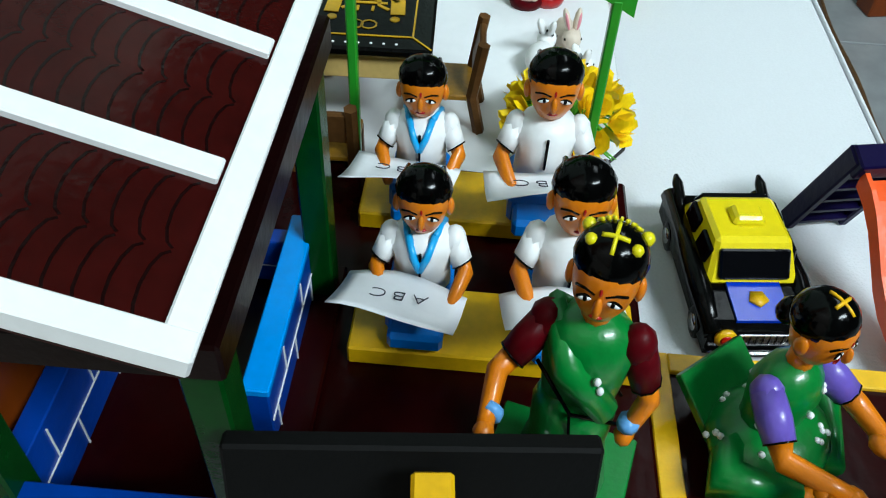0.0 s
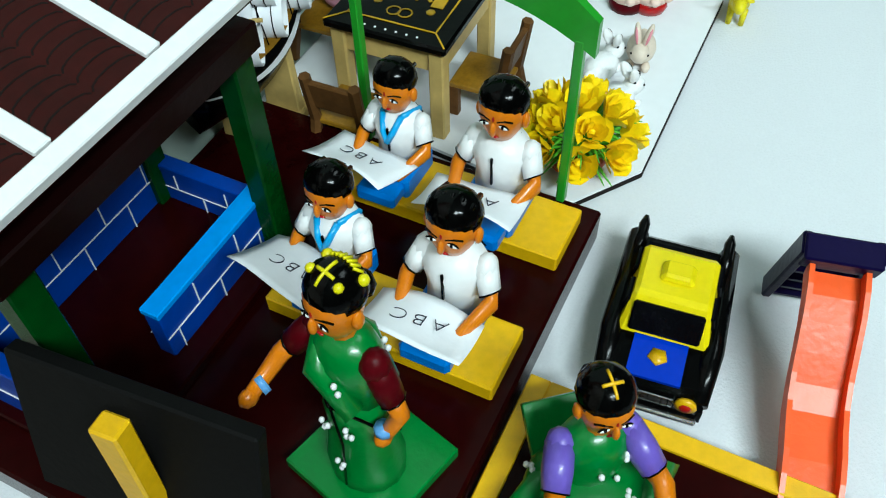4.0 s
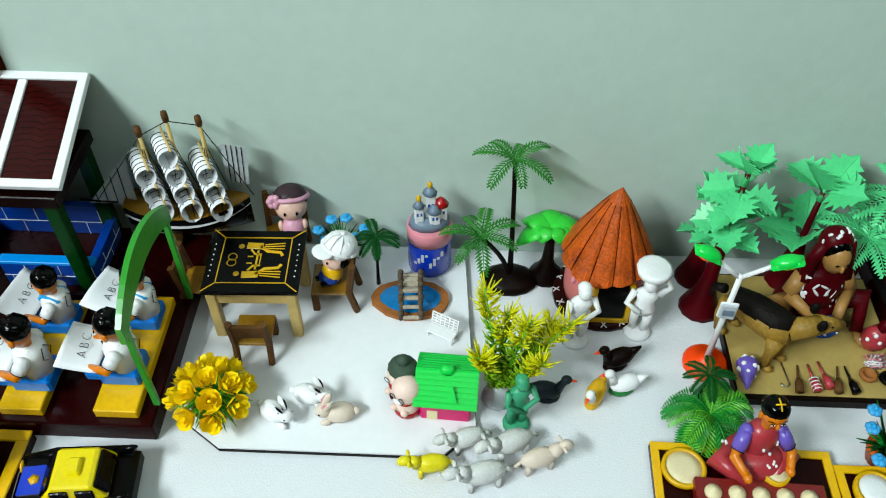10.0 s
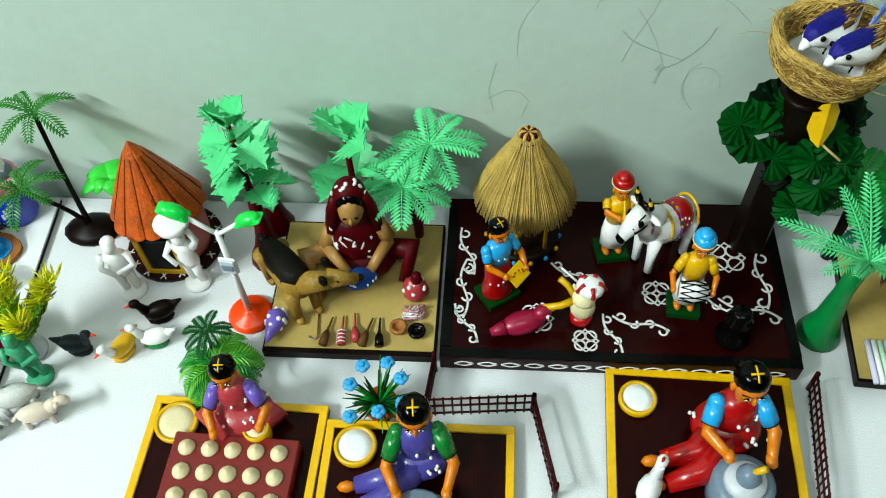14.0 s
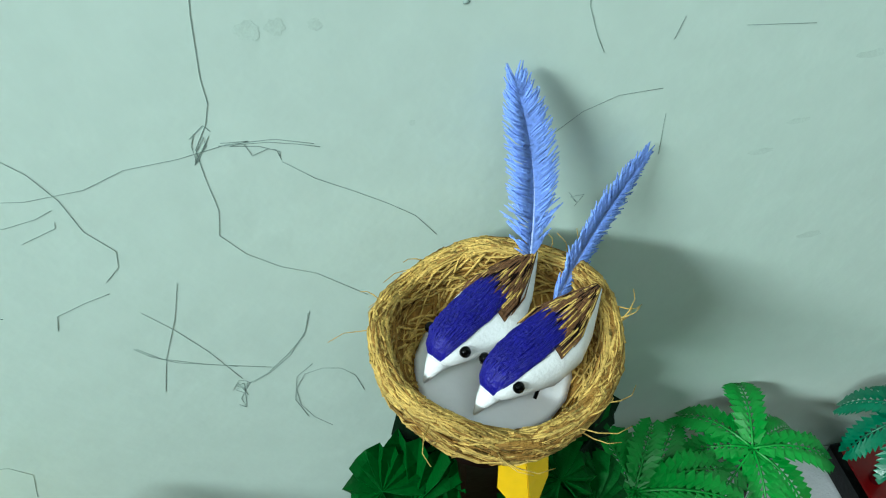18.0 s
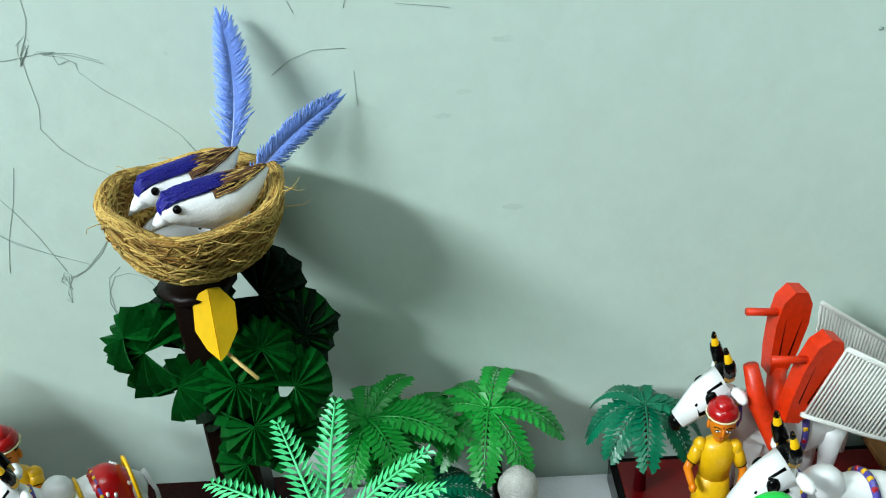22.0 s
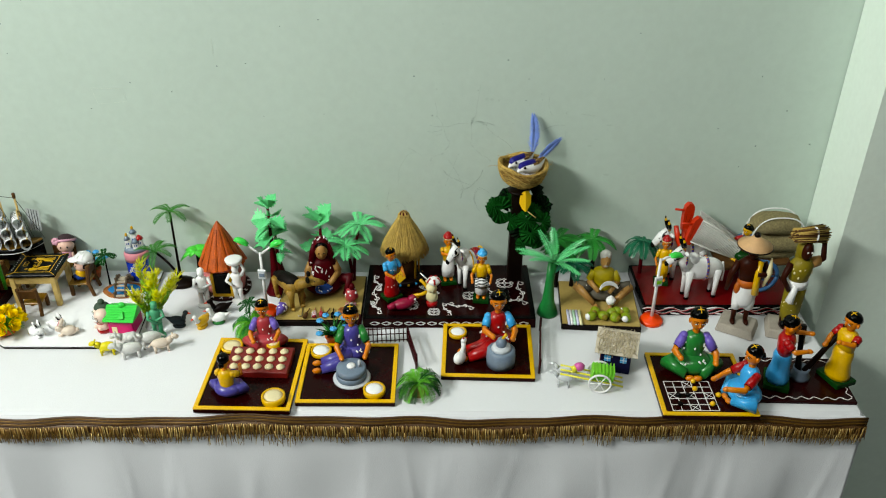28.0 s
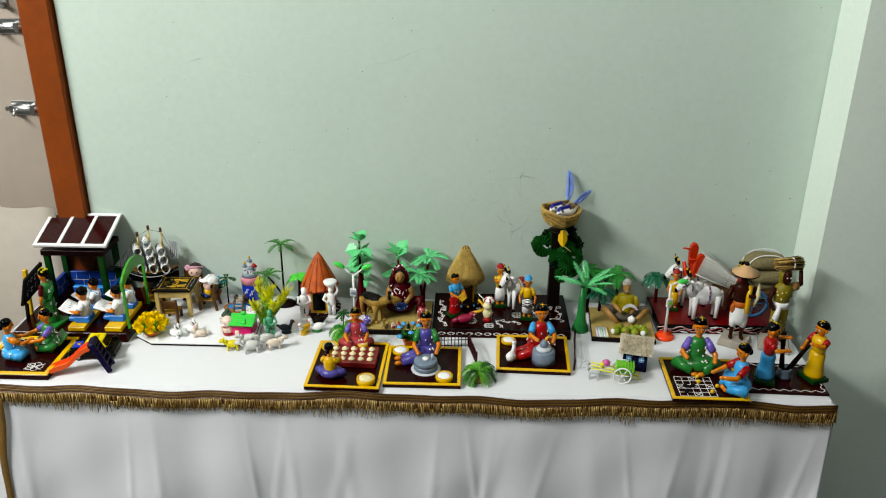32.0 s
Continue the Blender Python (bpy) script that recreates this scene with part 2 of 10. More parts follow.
def room():
    w = Build()
    w.box(WALL, (3.4, 0.12, 3.0), (1.81, 0.068, 1.5), c=0.001)
    w.obj("wall_back", kind="structure", label="unseen front wall, darkened to cut bounced light with pencil scribbles", category="wall")
    w = Build()
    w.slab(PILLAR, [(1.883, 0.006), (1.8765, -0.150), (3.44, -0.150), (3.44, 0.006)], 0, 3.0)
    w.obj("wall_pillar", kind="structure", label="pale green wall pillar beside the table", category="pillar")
    # Unseen walls close the room; their dark colour lowers the bounced light
    w = Build()
    w.box(DIMWALL, (0.12, 4.0, 3.0), (3.5, -2.0, 1.5))
    w.obj("wall_right", kind="structure", label="unseen side wall, darkened to cut bounced light", category="wall")
    w = Build()
    w.box(DIMWALL, (0.12, 4.2, 3.0), (-1.9, -1.9, 1.5))
    w.obj("wall_left", kind="structure", label="unseen side wall, darkened to cut bounced light", category="wall")
    w = Build()
    w.box(DIMWALL, (5.6, 0.12, 3.0), (0.8, -4.0, 1.5))
    w.obj("wall_front", kind="structure", label="unseen front wall, darkened to cut bounced light", category="wall")
    # The ceiling is out of view; its grey cuts the light it returns
    w = Build()
    w.box(CEIL, (5.6, 4.4, 0.1), (0.8, -1.95, 3.05))
    w.obj("ceiling", kind="structure", label="unseen ceiling, greyed to cut bounced light", category="ceiling")
    floor = thing("floor", pose(0, 0, 0), "grey marble tile floor", "floor", kind="structure")
    tile = None
    for i in range(9):
        for j in range(7):
            if tile is None:
                b = Build()
                b.box(FLOOR, (0.594, 0.594, 0.02), (0, 0, -0.01), c=0.002)
                tile = b.obj("floor_tile", floor)
                me = tile.data
            else:
                tile = new("floor_tile", me)
                tile.parent = floor
            tile.matrix_basis = pose(-1.5 + 0.6 * i, -3.7 + 0.6 * j, 0)
    b = Build()
    b.box(FLOOR, (5.6, 4.4, 0.05), (0.8, -1.95, -0.03))
    b.obj("floor_bed", floor, "dark joints between the tiles")
    # The door and its frame
    door = thing("door_1", pose(0, 0, 0), "beige painted door in a brown wooden frame", "door", kind="structure")
    b = Build()
    b.box(FRAMEWOOD, (0.074, 0.13, 2.1), (0.0685, 0.055, 1.05), c=0.004)
    b.obj("door_frame", door, "brown varnished wooden frame")
    b = Build()
    b.box(DOORPAINT, (1.0, 0.04, 2.06), (-0.48, 0.055, 1.03), c=0.003)
    b.obj("door_leaf", door)
    b = Build()
    b.box(FRAMEWOOD, (0.085, 0.13, 2.1), (-1.025, 0.055, 1.05), c=0.004)
    b.box(FRAMEWOOD, (1.176, 0.13, 0.085), (-0.4795, 0.055, 2.1425), c=0.004)
    b.obj("door_lintel", door, "brown varnished wooden frame")
    b = Build()
    b.box(WALL, (0.86, 0.12, 3.0), (-1.50, 0.068, 1.5))
    b.box(WALL, (1.18, 0.12, 0.81), (-0.48, 0.068, 2.595))
    b.obj("wall_door", kind="structure", label="pale green wall round the door", category="wall")
    for z, w in ((1.235, 0.09), (1.43, 0.05)):
        b = Build()
        b.box(STEEL, (0.06, 0.004, 0.035), (-0.02, 0.033, z), c=0.001)
        b.tube(STEEL, [(-0.06, 0.024, z), (0.03, 0.024, z)], 0.006, 8)
        b.tube(STEEL, [(-0.035, 0.024, z), (-0.035, 0.004, z - 0.012)], 0.004, 8)
        for x in (-0.045, 0.005):
            b.box(STEEL, (0.012, 0.018, 0.02), (x, 0.026, z))
        b.obj("door_bolt", door, "steel sliding bolt")
    b = Build()
    b.box(STEEL, (0.02, 0.004, 0.10), (-0.02, 0.033, 1.52))
    b.tube(STEEL, [(-0.02, 0.03, 1.48), (-0.02, 0.0, 1.49), (-0.02, 0.0, 1.55), (-0.02, 0.03, 1.56)], 0.006, 8)
    b.obj("door_handle", door, "steel pull handle")


room()


def table():
    t = thing("display_table", pose(0, 0, 0), "long table under a white cloth with a gold fringe", "table")
    b = Build()
    b.box(CLOTH, (1.873, 0.44, 0.02), (0.9065, -0.214, T - 0.0105), c=0.006)
    b.obj("tabletop", t, "white cloth top")
    # The hanging cloth, in soft folds
    rng = random.Random(4)
    waves = [(rng.uniform(4, 42), rng.uniform(0, 6.28), rng.uniform(0.3, 1.0)) for _ in range(11)]
    creases = [(rng.uniform(0, 1.9), rng.uniform(-0.22, 0.12), rng.uniform(0.006, 0.022)) for _ in range(26)]
    v, f = [], []
    nx, nz = 420, 28
    for i in range(nx + 1):
        x = -0.031 + 1.875 * i / nx
        for j in range(nz + 1):
            q = j / nz
            d = sum(a * math.sin(k * x + p + q * 1.8 * math.sin(k + p)) for k, p, a in waves) / 9
            d += 0.25 * math.sin(14 * x + 11 * q + 2 * math.sin(5 * x)) * math.sin(9 * q + 3 * x)
            for cx, lean, wide in creases:
                u = (x - cx - lean * q) / wide
                d += 0.20 * math.exp(-u * u) * math.sin(3.1 * min(1, q * 1.3))
            v.append((x, -0.437 - 0.012 * q ** 0.5 - d * 0.034 * q ** 0.8, T - 0.004 - q * 0.72))
    for i in range(nx):
        for j in range(nz):
            a = i * (nz + 1) + j
            f.append([a, a + 1, a + nz + 2, a + nz + 1])
    b = Build()
    b.add(CLOTH, v, f)
    skirt = b.obj("cloth_skirt", t, "hanging white cloth in soft folds")
    skirt.modifiers.new("thickness", "SOLIDIFY").thickness = 0.002
    for x, rz in ((1.845, 90),):
        b = Build()
        b.box(CLOTH, (0.45, 0.004, 0.7), (0, 0, 0), c=0.001)
        b.obj("cloth_side", t).matrix_basis = pose(x, -0.215, T - 0.36, 0, 0, rz)
    # The loose cloth at the door's end, in wide folds
    v, f = [], []
    for i in range(41):
        y = -0.436 + 0.44 * i / 40
        for j in range(15):
            q = j / 14
            v.append((-0.031 - 0.016 * q ** 0.6 - 0.016 * q ** 0.5 * max(0, math.sin(i * 0.55 + 0.8 * q)) ** 2 - 0.006 * q * math.sin(i * 1.3), y, T - 0.003 - 0.66 * q))
    for i in range(40):
        for j in range(14):
            a = i * 15 + j
            f.append([a, a + 1, a + 16, a + 15])
    b = Build()
    b.add(CLOTH, v, f)
    b.obj("cloth_side", t, "loose white cloth folds").modifiers.new("thickness", "SOLIDIFY").thickness = 0.002
    b = Build()
    b.add(GOLD, [(0.052 + 0.016 * (k % 2) + 0.003 * math.sin(0.7 * (k // 2)) - 0.0024 * (k // 2), -0.4525 - 0.0006 * (k // 2), T - 0.03 - 0.024 * (k // 2)) for k in range(52)], [[2 * i, 2 * i + 1, 2 * i + 3, 2 * i + 2] for i in range(25)])
    b.obj("gold_ribbon", t, "shiny gold ribbon hanging over the cloth").modifiers.new("thickness", "SOLIDIFY").thickness = 0.0012

    def edge(x):
        """The slack of the braid along the table's edge."""
        return 0.0035 * math.sin(x * 9.0) + 0.0025 * math.sin(x * 23.0 + 1)

    n = 90
    for k in range(5):
        pts = [(-0.033 + 1.881 * i / n, -0.4405 - 0.002 * math.sin(i * 0.9), T - 0.004 - 0.0033 * k + edge(1.881 * i / n)) for i in range(n + 1)]
        b = Build()
        b.tube(GOLD if k % 2 else FRINGE, pts, 0.0020, 5)
        b.obj("braid", t, "row of brown and gold braid")
    v, f = [], []
    for i in range(n + 1):
        x = -0.033 + 1.881 * i / n
        for j, z in enumerate((-0.018, -0.030, -0.042)):
            v.append((x, -0.4415 - 0.002 * j - 0.0015 * math.sin(i * 1.7 + j), T + z + edge(1.881 * i / n)))
    for i in range(n):
        for j in range(2):
            q = 3 * i + j
            f.append([q, q + 1, q + 4, q + 3])
    b = Build()
    b.add(FRINGE, v, f)
    band = b.obj("fringe_band", t, "dense brown fringe threads")
    band.modifiers.new("thickness", "SOLIDIFY").thickness = 0.002
    b = Build()
    for i in range(1500):
        x = -0.033 + 1.879 * i / 1499
        y = -0.4445 - rng.uniform(0, 0.004)
        z = T - 0.018 + edge(x + 0.033) - rng.choice((0, 0, 0, 0.014))
        e = rng.uniform(-0.004, 0.004) if rng.random() < 0.9 else rng.uniform(-0.014, 0.014)
        h = rng.uniform(0.022, 0.033) if z > T - 0.03 else rng.uniform(0.012, 0.022)
        b.tube(GOLD if i % 3 else PALEGOLD, [(x, y, z), (x + e * 0.4, y - 0.001, z - h * 0.6), (x + e, y - 0.002, z - h)], [0.0008, 0.0008, 0.0005], 3)
    b.obj("fringe", t, "loose gold threads", kind="stuff")
    for x in (0.05, 1.8):
        for y in (-0.06, -0.4):
            b = Build()
            b.box(FRAMEWOOD, (0.05, 0.05, 0.728), (x, y, 0.364))
            b.obj("leg", t)


table()


def sheet_at_door():
    """The beige sheet that hangs before the lower part of the door."""
    v, f = [], []
    for i in range(31):
        x = -1.0 + 1.028 * i / 30
        for j in range(3):
            v.append((x, -0.012 + 0.004 * math.sin(i * 1.1), (0.02, 0.5, 0.992)[j] + 0.002 * math.sin(i * 2)))
    for i in range(30):
        for j in range(2):
            a = i * 3 + j
            f.append([a, a + 1, a + 4, a + 3])
    b = Build()
    b.add(SHEET, v, f)
    ob = b.obj("door_sheet", label="beige cloth sheet hung across the lower door", category="sheet")
    ob.modifiers.new("thickness", "SOLIDIFY").thickness = 0.003


sheet_at_door()


def wooden_stool():
    """A plain wooden stool on the floor beyond the table's end."""
    e = thing("wooden_stool", pose(2.16, -1.30, 0, 0, 0, 12), "brown wooden stool with thick legs on the marble floor", "stool")
    for sx in (-1, 1):
        for sy in (-1, 1):
            b = Build()
            b.box(FRAMEWOOD, (0.07, 0.07, 0.42), (sx * 0.16, sy * 0.16, 0.21), c=0.004, taper=0.92)
            b.obj("leg", e)
    b = Build()
    b.box(FRAMEWOOD, (0.42, 0.42, 0.035), (0, 0, 0.4385), c=0.006)
    b.obj("seat", e)


wooden_stool()

# ---- paints of the toys ----
SKIN = mat("ochre_skin_paint", (0.60, 0.19, 0.012), 0.35, vary=0.1, size=60, coat=0.35)
DARKSKIN = mat("brown_clay", (0.045, 0.013, 0.006), 0.4, vary=0.25, size=60)
TANSKIN = mat("tan_clay", (0.34, 0.19, 0.08), 0.45, vary=0.15, size=60)
HAIR = mat("glossy_black_hair", (0.003, 0.003, 0.003), 0.12, vary=0.3, size=60, coat=0.7)
GREYHAIR = mat("grey_hair", (0.42, 0.41, 0.38), 0.8, vary=0.25, size=150, bump=0.6)
CREAM = mat("cream_paint", (0.74, 0.66, 0.38), 0.4, vary=0.08, size=50)
RED = mat("red_paint", (0.33, 0.012, 0.016), 0.3, vary=0.15, size=40, coat=0.4)
CRIMSON = mat("deep_red_cloth_paint", (0.085, 0.005, 0.011), 0.4, vary=0.2, size=50)
PINKRED = mat("rose_paint", (0.36, 0.06, 0.07), 0.35, vary=0.12, size=50, coat=0.3)
VIOLET = mat("violet_paint", (0.16, 0.12, 0.42), 0.35, vary=0.12, size=50, coat=0.3)
INDIGO = mat("indigo_paint", (0.085, 0.075, 0.26), 0.35, vary=0.15, size=50, coat=0.3)
LEAFGREEN = mat("green_dress_paint", (0.018, 0.17, 0.045), 0.3, vary=0.15, size=50, coat=0.4)
SKYBLUE = mat("sky_blue_paint", (0.06, 0.33, 0.66), 0.3, vary=0.1, size=50, coat=0.4)
GOLDY = mat("golden_yellow_paint", (0.62, 0.36, 0.02), 0.35, vary=0.12, size=50, coat=0.3)
OLIVE = mat("olive_cloth", (0.20, 0.165, 0.016), 0.55, vary=0.2, size=60)
MUSTARD = mat("mustard_cloth", (0.40, 0.31, 0.02), 0.5, vary=0.15, size=60)
GREY = mat("grey_paint", (0.16, 0.20, 0.26), 0.4, vary=0.15, size=50)
PALEGREY = mat("pale_grey_paint", (0.50, 0.53, 0.57), 0.4, vary=0.1, size=50)
PLASTER = mat("white_plaster", (0.80, 0.80, 0.80), 0.5, vary=0.05, size=80, bump=0.2)
ORANGE = mat("orange_plastic", (0.85, 0.10, 0.012), 0.35, vary=0.06, size=40)
CORAL = mat("coral_plastic", (0.80, 0.14, 0.055), 0.35, vary=0.06, size=40)
TERRA = mat("terracotta_clay", (0.42, 0.10, 0.020), 0.5, vary=0.55, size=60, bump=0.5)
ROSEWALL = mat("pink_clay_wall", (0.50, 0.17, 0.16), 0.6, vary=0.12, size=60)
STRAW = mat("straw", (0.50, 0.34, 0.12), 0.7, vary=0.35, size=90, bump=0.7)
NESTY = mat("coconut_fibre", (0.52, 0.35, 0.13), 0.75, vary=0.45, size=110, bump=0.6)
NESTDK = mat("dark_coconut_fibre", (0.26, 0.155, 0.05), 0.8, vary=0.4, size=110, bump=0.6)
BURLAP = mat("burlap", (0.24, 0.20, 0.11), 0.9, vary=0.5, size=230, bump=1.0)
PALEWOOD = mat("pale_wood", (0.52, 0.37, 0.16), 0.5, vary=0.16, size=25)
BROWNWOOD = mat("brown_wood", (0.115, 0.065, 0.03), 0.45, vary=0.3, size=35)
DARKWOOD = mat("dark_wood", (0.012, 0.006, 0.004), 0.4, vary=0.3, size=40)
CARD = mat("beige_card", (0.40, 0.29, 0.12), 0.6, vary=0.1, size=30)
MINT = mat("mint_plastic", (0.13, 0.56, 0.23), 0.35, vary=0.12, size=50)
MIDGREEN = mat("green_plastic_leaf", (0.025, 0.21, 0.045), 0.35, vary=0.25, size=60)
DEEPGREEN = mat("dark_green_leaf", (0.012, 0.075, 0.02), 0.4, vary=0.3, size=60)
TEAL = mat("teal_plastic_leaf", (0.006, 0.13, 0.075), 0.3, vary=0.2, size=60)
LIME = mat("lime_plastic", (0.22, 0.62, 0.05), 0.3, vary=0.1, size=50)
GRASSY = mat("grass_leaf", (0.12, 0.37, 0.05), 0.45, vary=0.25, size=60)
PAPERGREEN = mat("green_crepe_paper", (0.006, 0.075, 0.016), 0.55, vary=0.25, size=40, bump=0.4)
YPAPER = mat("yellow_paper", (0.70, 0.42, 0.005), 0.5, vary=0.1, size=30, bump=0.2)
PAPER = mat("white_paper", (0.80, 0.81, 0.84), 0.7, vary=0.03, size=30)
INK = mat("pen_ink", (0.05, 0.05, 0.07), 0.6, vary=0.1)
PENCIL = mat("pencil_line", (0.22, 0.29, 0.26), 0.7, vary=0.3, size=60)
BLUEPL = mat("blue_plastic", (0.012, 0.06, 0.42), 0.25, vary=0.1, size=40, coat=0.4)
PINKPL = mat("pink_plastic", (0.62, 0.24, 0.28), 0.35, vary=0.06, size=40)
MAGENTA = mat("magenta_plastic", (0.60, 0.015, 0.16), 0.3, vary=0.08, size=40)
BRIGHTGREEN = mat("bright_green_plastic", (0.045, 0.55, 0.10), 0.3, vary=0.06, size=40)
WATER = mat("blue_water_paint", (0.03, 0.19, 0.44), 0.15, vary=0.2, size=50, coat=0.5)
CLAYBR = mat("brown_clay_rim", (0.30, 0.13, 0.045), 0.7, vary=0.25, size=60, bump=0.5)
STONE = mat("grey_stone_paint", (0.38, 0.32, 0.24), 0.7, vary=0.3, size=80, bump=0.5)
PINKSKIN = mat("pale_pink_skin", (0.72, 0.45, 0.36), 0.4, vary=0.05, size=50)
LILAC = mat("pink_dress", (0.62, 0.30, 0.40), 0.4, vary=0.06, size=50)
SLATE = mat("slate_hair", (0.065, 0.045, 0.05), 0.4, vary=0.15, size=60)
BLUEFLOWER = mat("blue_flower", (0.09, 0.33, 0.62), 0.4, vary=0.15, size=60)
YFLOWER = mat("yellow_rose", (0.93, 0.68, 0.012), 0.45, vary=0.12, size=60)
FEATHER = mat("blue_feather", (0.24, 0.36, 0.80), 0.6, vary=0.25, size=120, bump=0.4)
BIRDBLUE = mat("indigo_bird_feather", (0.012, 0.005, 0.18), 0.45, vary=0.3, size=120, bump=0.5)
BIRDBROWN = mat("brown_bird_feather", (0.14, 0.075, 0.035), 0.7, vary=0.5, size=140, bump=0.6)
CHROME = mat("chrome_grille", (0.5, 0.5, 0.5), 0.25, 1.0, vary=0.2, size=200)
GLASSY = mat("dark_window", (0.006, 0.006, 0.008), 0.08, vary=0.2)
CHALK = mat("chalk_white", (0.70, 0.70, 0.70), 0.8, vary=0.1, size=80)
ICEPL = mat("clear_plastic", (0.75, 0.78, 0.80), 0.2, vary=0.05, trans=0.35)


# ---- small builders shared by many toys ----
CHARTREUSE = mat("yellow_hair_paint", (0.62, 0.55, 0.02), 0.35, vary=0.1, size=60)


def ribbon(b, material, pts, w=0.0016, h=0.0007):
    """A painted line that lies flat: a low strip along points."""
    pts = [Vector(p) for p in pts]
    v, f = [], []
    for i, p in enumerate(pts):
        d = pts[min(i + 1, len(pts) - 1)] - pts[max(i - 1, 0)]
        s = Vector((-d.y, d.x, 0))
        s = s.normalized() * w / 2 if s.length > 1e-9 else Vector((w / 2, 0, 0))
        v += [p + s, p - s, p + s * 0.9 + Vector((0, 0, h)), p - s * 0.9 + Vector((0, 0, h))]
    for i in range(len(pts) - 1):
        a, c = 4 * i, 4 * i + 4
        f += [[a + 2, a + 3, c + 3, c + 2], [a, a + 2, c + 2, c], [a + 1, c + 1, c + 3, a + 3], [a, c, c + 1, a + 1]]
    f += [[0, 1, 3, 2], [len(v) - 4, len(v) - 2, len(v) - 1, len(v) - 3]]
    b.add(material, v, f, None, False)


def arc(cx, cy, z, r, a0, a1, n=10, ry=None):
    ry = r if ry is None else ry
    return [(cx + r * math.cos(radians(a0 + (a1 - a0) * i / n)), cy + ry * math.sin(radians(a0 + (a1 - a0) * i / n)), z) for i in range(n + 1)]


def dots(b, material, centre, r, n, size, seed, low=-0.4, high=0.8):
    """Small painted dots over a rounded form."""
    rng = random.Random(seed)
    for _ in range(n):
        z = rng.uniform(low, high)
        a = rng.uniform(0, 6.283)
        q = math.sqrt(max(0, 1 - z * z))
        d = Vector((q * math.cos(a), q * math.sin(a), z))
        p = Vector(centre) + Vector((d.x * r[0], d.y * r[1], d.z * r[2]))
        b.ball(material, (size, size, size), p - d * size * 0.6, n=6)


def doll_head(b, z, r, skin, hair, y=0.0, bun=True, marks=None, tilt=0):
    """A turned wooden head with painted hair, ears, nose and almond eyes; it faces -y."""
    b.lathe(skin, [(r * 0.22, -1.06 * r), (r * 0.50, -0.92 * r), (r * 0.76, -0.5 * r), (r * 0.90, 0.0), (r * 0.92, 0.45 * r), (r * 0.7, 0.9 * r)], (0, y, z), n=16, flat=(1.0, 1.0))
    b.ball(hair, (r * 1.0, r * 0.98, r * 0.8), (0, y + r * 0.12, z + r * 0.5), (-10 + tilt, 0, 0), n=16)
    for k in range(-2, 3) if not bun else ():
        b.tube(hair, [(k * r * 0.3, y - r * 0.72 + abs(k) * r * 0.1, z + r * 0.72), (k * r * 0.34, y, z + r * (1.28 - 0.06 * k * k)), (k * r * 0.3, y + r * 0.85, z + r * 0.8)], r * 0.1, 6)
    for s in (-1, 1):
        b.ball(skin, (r * 0.15, r * 0.24, r * 0.32), (s * r * 0.93, y + r * 0.02, z - r * 0.08), n=7)
        b.ball(HAIR, (r * 0.25, r * 0.05, r * 0.1), (s * r * 0.37, y - r * 0.83, z + r * 0.02), (0, s * 8, 0), n=8)
        b.ball(WHITE, (r * 0.2, r * 0.05, r * 0.065), (s * r * 0.37, y - r * 0.855, z + r * 0.01), (0, s * 8, 0), n=8)
        b.ball(HAIR, (r * 0.075, r * 0.04, r * 0.07), (s * r * 0.36, y - r * 0.88, z + r * 0.015), n=6)
        b.tube(HAIR, [(s * r * 0.14, y - r * 0.88, z + r * 0.2), (s * r * 0.4, y - r * 0.83, z + r * 0.27), (s * r * 0.68, y - r * 0.66, z + r * 0.18)], r * 0.035, 4)
    b.ball(skin, (r * 0.13, r * 0.17, r * 0.3), (0, y - r * 0.93, z - r * 0.14), n=8)
    b.ball(RED, (r * 0.2, r * 0.06, r * 0.055), (0, y - r * 0.76, z - r * 0.55), n=6)
    b.ball(RED, (r * 0.05, r * 0.04, r * 0.12), (0, y - r * 0.91, z + r * 0.3), n=6)
    if bun:
        b.ball(hair, (r * 0.5, r * 0.42, r * 0.45), (0, y + r * 1.05, z - r * 0.1), n=9)
    if marks:
        def on_hair(a, c):
            """A place on the hair: a to the side, c to the front, in radians."""
            return (1.0 * r * math.sin(a), y + 0.12 * r - 0.98 * r * math.sin(c) * math.cos(a), z + 0.5 * r + 0.82 * r * math.cos(a) * math.cos(c))

        b.tube(marks, [on_hair(0.0, -0.2 + 0.16 * k) for k in range(7)], r * 0.06, 5)
        b.tube(marks, [on_hair(-0.36 + 0.12 * k, 0.28) for k in range(7)], r * 0.06, 5)
        if marks is CHARTREUSE:
            for s in (-1, 1):
                b.ball(marks, (r * 0.17, r * 0.17, r * 0.13), on_hair(s * 0.62, 0.42), n=8)
                b.ball(marks, (r * 0.2, r * 0.2, r * 0.16), on_hair(s * 0.85, -0.75), n=8)
            for k in range(7):
                b.tube(marks, [on_hair(-0.45 + 0.15 * k, -0.45), on_hair(-0.60 + 0.20 * k, -0.85)], r * 0.055, 5)


